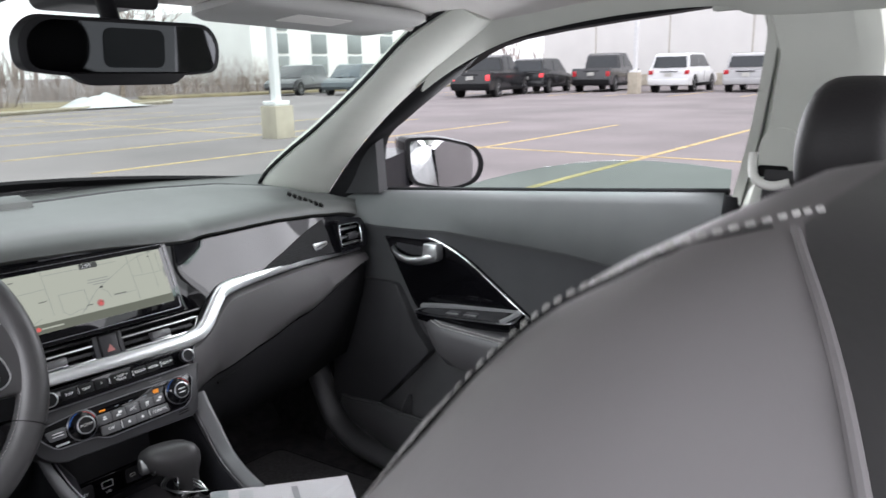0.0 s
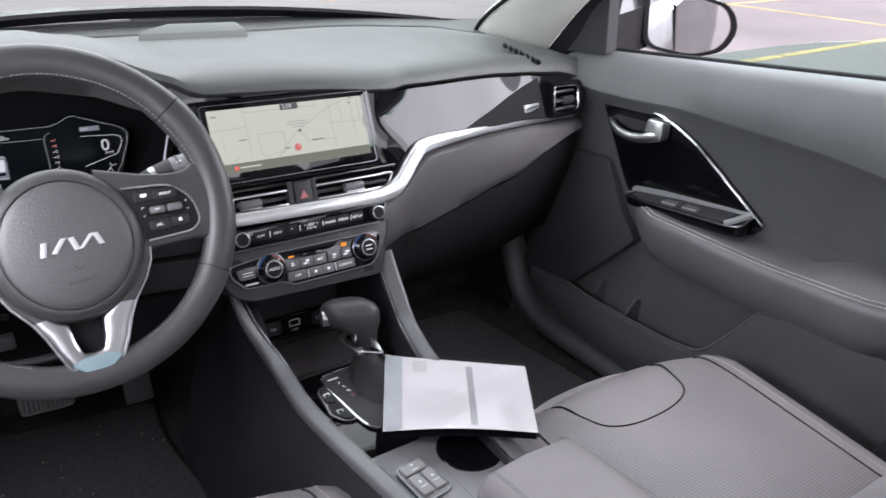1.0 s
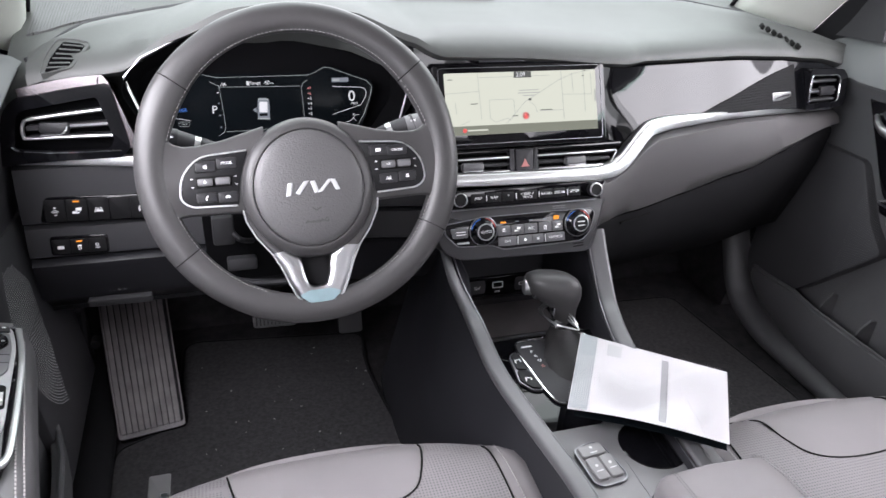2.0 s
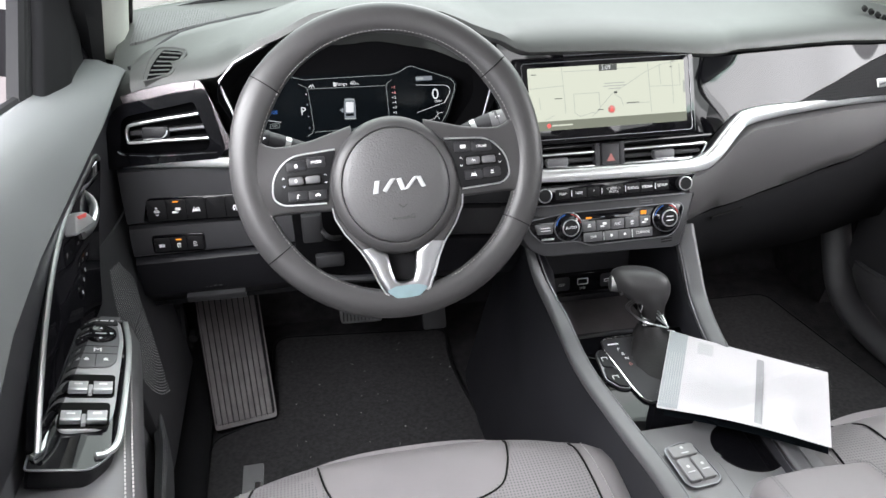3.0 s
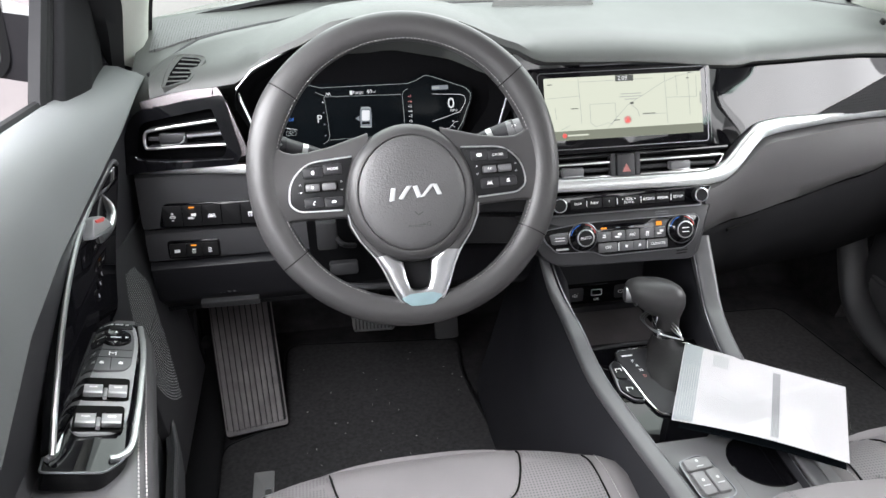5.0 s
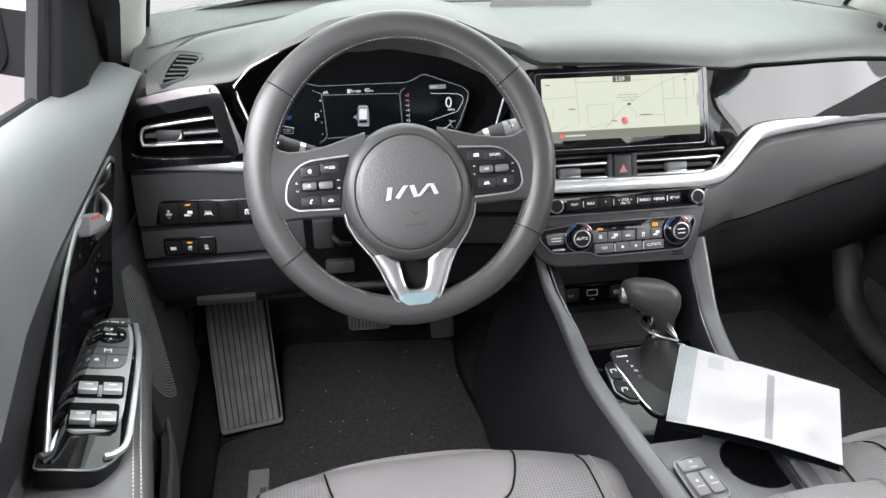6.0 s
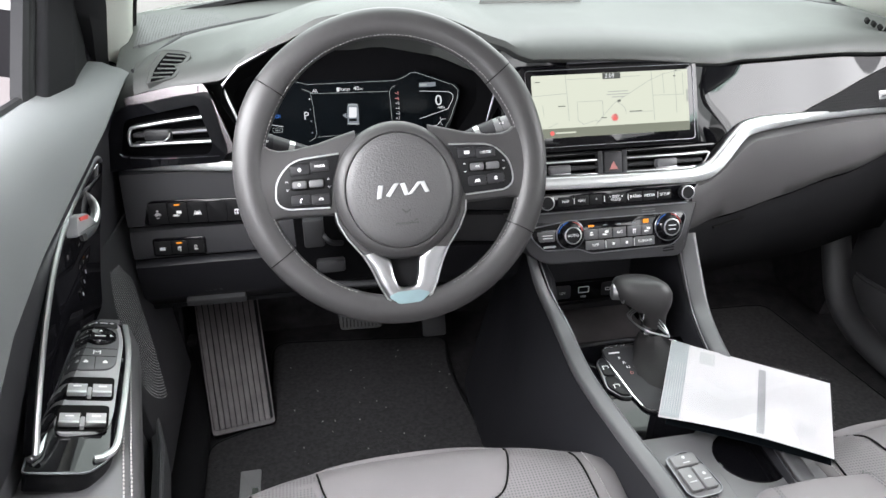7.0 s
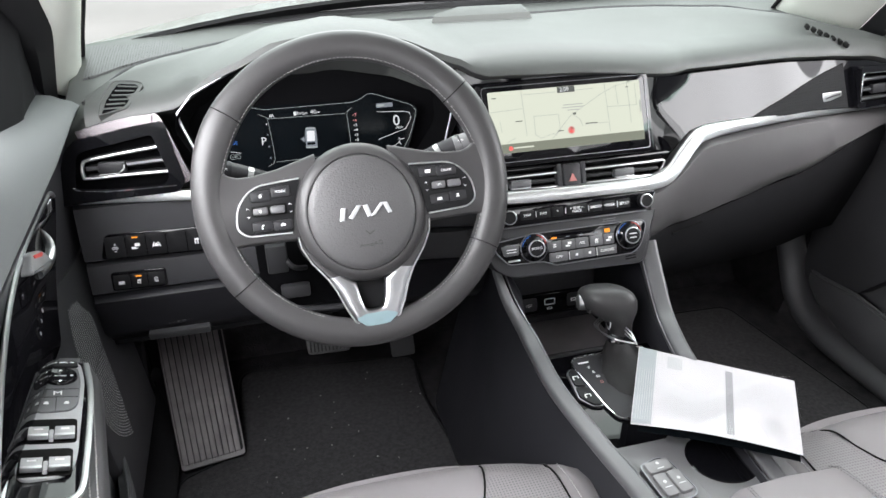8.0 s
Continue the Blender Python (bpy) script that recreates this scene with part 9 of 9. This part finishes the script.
def snow_pile(cx, cy, w, h, seed):
    rnd = random.Random(seed)
    bm = bmesh.new()
    bmesh.ops.create_grid(bm, x_segments=28, y_segments=20, size=1)
    for v in bm.verts:
        r = math.hypot(v.co.x, v.co.y)
        n1 = noise.noise(Vector((v.co.x * 2 + seed, v.co.y * 2, 0))) + 0.5 * noise.noise(Vector((v.co.x * 6, v.co.y * 6, seed)))
        z = h * max(0, 1 - r ** 1.6) * (0.75 + 0.5 * n1) - 0.05
        v.co = Vector((cx + v.co.x * w / 2, cy + v.co.y * w / 3, 0.12 + z))
    tagged(out_part("snow_pile", bm, SNOW, None, "", 80), "heap of old ploughed snow on the verge", "snow")


snow_pile(15.6, 29.4, 3.6, 0.56, 3)


def lamp_post(x, y, base_h=0.78):
    p = thing("lamp_post", "white painted lamp post on a square concrete base", "lamp post", group="car park lamp posts")
    out_part("concrete_base", box((x - 0.235, y - 0.235, -0.1), (x + 0.235, y + 0.235, base_h), 0.03), CONCRETE, p, "pale concrete base")
    out_part("base_plate", box((x - 0.19, y - 0.19, base_h - 0.002), (x + 0.19, y + 0.19, base_h + 0.09), 0.02), POLEWHITE, p)
    out_part("pole", box((x - 0.075, y - 0.075, base_h + 0.05), (x + 0.075, y + 0.075, 8.5), 0.01), POLEWHITE, p)
    out_part("lamp_head", box((x - 0.6, y - 0.18, 8.4), (x + 0.6, y + 0.18, 8.55), 0.04), POLEWHITE, p)


lamp_post(9.55, 10.85, 0.64)
lamp_post(32.2, 13.2, 0.95)
lamp_post(26, -14)
lamp_post(-14, 18)


def vehicle(nm, at, yaw, L, W, H, paint, label, truck=False, lit=False):
    """A parked car: lofted body with wheel arches, glasshouse, windows, lamps and wheels. It faces local +x."""
    c = thing(nm, label, "truck" if truck else "car", group="parked cars")
    M = SLOPE @ pose(at[0], at[1], 0, 0, 0, yaw)
    def P(nm_, bm, m, parent=c, lab="", ang=35):
        bm.transform(M)
        return part(nm_, bm, m, parent, lab, ang)
    b, sh = 0.32, 0.58 * H
    if truck:
        low = [(-L / 2, b + 0.12), (-L / 2, sh), (-L / 2 + 0.02, sh + 0.05), (L / 2 - 1.3, sh + 0.02), (L / 2 - 0.35, sh - 0.04), (L / 2 - 0.05, sh - 0.22), (L / 2, b + 0.2), (L / 2 - 0.15, b), (-L / 2 + 0.1, b)]
        cab = [(-L / 2 + 1.75, sh), (-L / 2 + 1.80, H - 0.10), (-L / 2 + 2.05, H), (L / 2 - 2.35, H), (L / 2 - 1.45, sh)]
    else:
        low = [(-L / 2 + 0.02, b + 0.05), (-L / 2, b + 0.4), (-L / 2 + 0.08, sh - 0.05), (-L / 2 + 0.16, sh), (L / 2 - 1.25, sh), (L / 2 - 0.4, sh - 0.10), (L / 2 - 0.06, sh - 0.3), (L / 2, b + 0.15), (L / 2 - 0.15, b), (-L / 2 + 0.15, b)]
        cab = [(-L / 2 + 0.14, sh), (-L / 2 + 0.42, H - 0.08), (-L / 2 + 0.62, H), (L / 2 - 2.15, H), (L / 2 - 1.8, H - 0.06), (L / 2 - 1.05, sh)]
    ys = [(-1, 0.90), (-0.985, 0.97), (-0.9, 1.0), (0.9, 1.0), (0.985, 0.97), (1, 0.90)]
    cz = sum(z for _, z in low) / len(low)
    P("body", loft([[(x * (0.97 + 0.03 * k), s * W / 2, cz + (z - cz) * k) for x, z in low] for s, k in ys]), paint)
    rings = []
    for s in (-1, -0.94, 0.94, 1):
        rings.append([(x, s * (W / 2 - 0.04 - 0.17 * max(0, (z - sh)) / (H - sh)) , z - (0.02 if abs(s) == 1 else 0)) for x, z in cab])
    P("cabin", loft(rings), paint)
    # glass: side bands and rear window
    def inset(pts, k, dz):
        mx, mz = sum(p[0] for p in pts) / len(pts), sum(p[1] for p in pts) / len(pts)
        return [(mx + (x - mx) * k, mz + (z - mz) * dz) for x, z in pts]
    for s in (-1, 1):
        g = inset(cab, 0.90, 0.72)
        xm = sum(p[0] for p in g) / len(g)
        for part_ in (0, 1):
            half = [(min(x, xm - 0.05) if part_ == 0 else max(x, xm + 0.05), z) for x, z in g]
            P("side_window", loft([[(x, s * (W / 2 - 0.04 - 0.17 * (z - sh) / (H - sh) + w), z) for x, z in half] for w in (-0.01, 0.012)]), WINDOWDARK)
    x0, x1 = cab[0][0], cab[1][0]
    rw = [(-0.40 * W, 0.12), (0.40 * W, 0.12), (0.36 * W, 0.86), (-0.36 * W, 0.86)]
    P("rear_window", loft([[(x0 + (x1 - x0) * t - 0.012 - w, y, sh + (cab[1][1] - sh) * t + 0.02) for y, t in rw] for w in (-0.02, 0.012)]), WINDOWDARK)
    for s in (-1, 1):
        zl = sh - 0.10 if not truck else sh - 0.16
        P("tail_lamp", box((-L / 2 - 0.025, s * W * 0.43 - 0.10, zl - (0.10 if not truck else 0.18)), (-L / 2 + 0.22, s * W * 0.43 + 0.10, zl + 0.08), 0.03), TAILLIT if lit else TAIL, c, "red tail lamp")
        P("door_line", box((-0.02, s * W / 2 - 0.012, b + 0.15), (0.0, s * W / 2 + 0.001, sh - 0.03)), SEAL)
        P("sill", box((-L / 2 + 0.9, s * W / 2 - 0.06, b - 0.04), (L / 2 - 1.0, s * W / 2 + 0.004, b + 0.10), 0.02), SEAL)
    P("rear_bumper", box((-L / 2 - 0.09, -W * 0.47, b + 0.02), (-L / 2 + 0.1, W * 0.47, b + 0.30), 0.05), SEAL if truck else paint)
    P("number_plate", box((-L / 2 - 0.03 if not truck else -L / 2 - 0.10, -0.16, sh - 0.30), (-L / 2 - 0.0, 0.16, sh - 0.14)), PALEPLASTIC)
    P("handle_bar", box((-L / 2 - 0.02, -0.4, sh - 0.10), (-L / 2 + 0.02, 0.4, sh - 0.06), 0.01), SEAL)
    for wx in (-L / 2 + 0.92, L / 2 - 0.92):
        for s in (-1, 1):
            R_ = 0.37 if truck or H > 1.7 else 0.34
            P("wheel_arch", turned([(R_ + 0.06, -0.10), (R_ + 0.06, 0.100), (0.1, 0.098)], basis((wx, s * (W / 2 - 0.09), R_ + 0.02), (1, 0, 0), (0, 0, -s * 1.0)), 24), SEAL)
            wh = P("wheel", turned([(R_ * 0.6, 0.09), (R_ * 0.92, 0.10), (R_, 0.07), (R_, -0.07), (R_ * 0.9, -0.1)], basis((wx, s * (W / 2 - 0.07), R_), (1, 0, 0), (0, 0, -s * 1.0)), 24), TYRE)
            P("rim", turned([(R_ * 0.66, 0.06), (R_ * 0.64, 0.095), (R_ * 0.55, 0.085), (R_ * 0.18, 0.09), (0.0, 0.095)], basis((wx, s * (W / 2 - 0.068), R_), (1, 0, 0), (0, 0, -s * 1.0)), 10), RIM, wh)
    return c


PAINTS = {k: mat(k + "_paint", v, 0.25, coat=0.35, var=0.06, scale=1.0) for k, v in (("white", (0.72, 0.73, 0.74)), ("silver", (0.42, 0.42, 0.43)), ("charcoal", (0.045, 0.045, 0.05)), ("jet", (0.014, 0.015, 0.017)), ("slate", (0.05, 0.065, 0.08)))}
vehicle("parked_pickup", (29.6, 19.2), 12, 5.4, 1.95, 1.86, PAINTS["jet"], "black pickup with lit red tail lamps in the far bays", True, True)
vehicle("parked_car", (34.2, 19.2), 10, 4.7, 1.88, 1.70, PAINTS["jet"], "black sport utility car in the far bays", False, True)
vehicle("parked_pickup", (36.6, 16.6), 8, 5.6, 1.98, 1.90, PAINTS["charcoal"], "dark grey pickup in the far bays", True)
vehicle("parked_car", (35.6, 12.2), 4, 4.8, 1.92, 1.76, PAINTS["white"], "white sport utility car in the far bays")
vehicle("parked_car", (36.2, 9.0), 4, 4.7, 1.90, 1.70, PAINTS["silver"], "silver sport utility car in the far bays")
vehicle("parked_car", (30.6, 29.4), 200, 4.6, 1.86, 1.68, PAINTS["slate"], "slate blue sport utility car by the far verge")
vehicle("parked_car", (29.8, 33.2), 200, 4.7, 1.88, 1.70, PAINTS["charcoal"], "dark grey sport utility car by the far verge")
vehicle("parked_car", (36.4, 5.2), 3, 4.6, 1.86, 1.66, PAINTS["charcoal"], "dark grey car in the far bays")


def bare_tree(x, y, h, seed, bush=False):
    """A leafless tree or shrub: tapered trunk, forking limbs and fine twigs."""
    rnd = random.Random(seed)
    t = thing("bare_shrub" if bush else "bare_tree", "leafless brown shrub on the verge" if bush else "leafless tree with fine grey-brown twigs on the verge", "shrub" if bush else "tree", group="winter shrubs" if bush else "winter trees")
    trunk, limbs = bmesh.new(), bmesh.new()
    def grow(p, d, length, r, lev, bm_):
        q = p + d * length
        mid = (p + q) / 2 + Vector((rnd.uniform(-1, 1), rnd.uniform(-1, 1), rnd.uniform(-0.4, 0.4))) * length * 0.08
        n_ = 6 if lev == 0 else (4 if lev < 2 else 3)
        tube([p, mid, q], r, up=(0.3, 0.9, 0.1), n=n_, bm=bm_, scale=lambda s: 1 - 0.35 * s)
        if lev >= (3 if bush else 4):
            return
        for k in range(rnd.choice((3, 4)) if lev else 4):
            ax = Vector((rnd.uniform(-1, 1), rnd.uniform(-1, 1), rnd.uniform(0.0, 1.0))).normalized()
            nd = (d * 0.75 + ax * (0.75 if lev else 0.6)).normalized()
            st = p.lerp(q, rnd.uniform(0.55, 1.0))
            grow(st, nd, length * rnd.uniform(0.5, 0.75), r * 0.52, lev + 1, limbs)
    if bush:
        for k in range(12):
            a = rnd.uniform(0, 6.28)
            grow(Vector((x + 0.5 * math.cos(a), y + 0.5 * math.sin(a), 0.08)), Vector((0.45 * math.cos(a), 0.45 * math.sin(a), 1)).normalized(), h * 0.42, 0.03, 1, trunk if k == 0 else limbs)
    else:
        grow(Vector((x, y, 0.05)), Vector((0.02, 0.02, 1)), h * 0.40, 0.022 * h, 0, trunk)
    out_part("trunk", trunk, BARK, t)
    out_part("crown", limbs, TWIG, t, "fine bare twigs")


for k, (x, y, h) in enumerate(((22.5, 40.0, 7.5), (2.5, 37.0, 6.5), (10.5, 41.0, 7.0), (31, 52, 9.0), (17, 55, 8.5))):
    bare_tree(x, y, h, 20 + k)
for k, (x, y, h) in enumerate([(0.5 + 1.25 * i, 31.5 + (i % 3) * 0.9, 2.3 + 0.5 * ((i * 7) % 4) / 3) for i in range(11)] + [(24.0 + 1.7 * i, 39.6 - 0.3 * i, 1.5 + 0.2 * (i % 3)) for i in range(7)]):
    bare_tree(x, y, h, 60 + k, True)


def brush():
    """Dense leafless undergrowth along the verge, past counting."""
    bm = bmesh.new()
    rnd = random.Random(31)
    for k in range(6000):
        if rnd.random() < 0.72:
            x, y = rnd.uniform(-14, 13.5), rnd.uniform(30.5, 42)
        else:
            x, y = rnd.uniform(18, 36), rnd.uniform(40.5, 44)
        h = rnd.uniform(0.6, 2.7)
        dx, dy = rnd.uniform(-1, 1) * h * 0.5, rnd.uniform(-1, 1) * h * 0.4
        tube([(x, y, 0.05), (x + dx * 0.35, y + dy * 0.3, h * 0.5), (x + dx, y + dy, h)], rnd.uniform(0.006, 0.014), up=(0.3, 0.9, 0.1), n=3, bm=bm, scale=lambda s: 1 - 0.7 * s)
    tagged(out_part("undergrowth", bm, TWIG), "dense leafless brown undergrowth on the verge", "undergrowth", kind="stuff")


brush()


def building():
    b = thing("warehouse", "long white panelled showroom building beyond the car park", "building")
    def W(lo, hi, nm, m, par=b):
        return out_part(nm, box(lo, hi, 0.02), m, par)
    W((46, -60, 0), (80, 26, 9.5), "wall", WALLWHITE)
    W((45.9, -60, 9.3), (80, 26.1, 9.9), "roof_edge", POLEWHITE)
    for k in range(17):
        W((45.97, -58 + 5 * k, 0), (46.06, -57.94 + 5 * k, 9.3), "panel_joint", CONCRETE)
    W((45.95, -60, 0), (46.2, 26, 0.7), "plinth", CONCRETE)
    o = thing("office_block", "pale office building with window bands behind the trees", "building")
    W((57, 72, 0), (110, 90, 9), "wall", WALLWHITE, o)
    for f in range(3):
        for k in range(7):
            W((60.0 + 6.5 * k, 71.9, 0.9 + 2.7 * f), (62.6 + 6.5 * k, 72.05, 3.3 + 2.7 * f), "window", WINDOWGREY, o)
    s = thing("road_sign", "red and white roadside sign on a post beyond the verge", "sign")
    out_part("panel", box((9.5, 61.9, 4.6), (12.5, 62.1, 7.4), 0.05), POLEWHITE, s)
    out_part("red_shape", slab(disc(0.75, 0, 0, 28, 0.55), basis((11.0, 61.85, 6.3), (1, 0, 0), (0, 0, 1)), 0.04, front=0.02), RED, s)
    out_part("red_bar", box((9.9, 61.85, 5.1), (12.1, 61.9, 5.4)), RED, s)
    out_part("post", box((10.85, 61.9, 0), (11.15, 62.1, 4.7)), POLEWHITE, s)


building()


def treeline():
    """The far leafless wood all round, too far to count its trees."""
    bm = bmesh.new()
    rnd = random.Random(11)
    for k in range(520):
        a = rnd.uniform(0, 2 * math.pi)
        r = rnd.uniform(110, 150)
        x, y = r * math.cos(a), r * math.sin(a)
        h = rnd.uniform(5, 10)
        for j in range(5):
            dx, dy = rnd.uniform(-2, 2), rnd.uniform(-2, 2)
            tube([(x, y, 0), (x + dx * 0.3, y + dy * 0.3, h * 0.4), (x + dx, y + dy, h * rnd.uniform(0.7, 1))], 0.16, up=(0.3, 0.9, 0.1), n=3, bm=bm, scale=lambda s: 1 - 0.8 * s)
    tagged(out_part("far_wood", bm, TWIG), "distant leafless woodland round the car park", "trees", kind="stuff")


treeline()
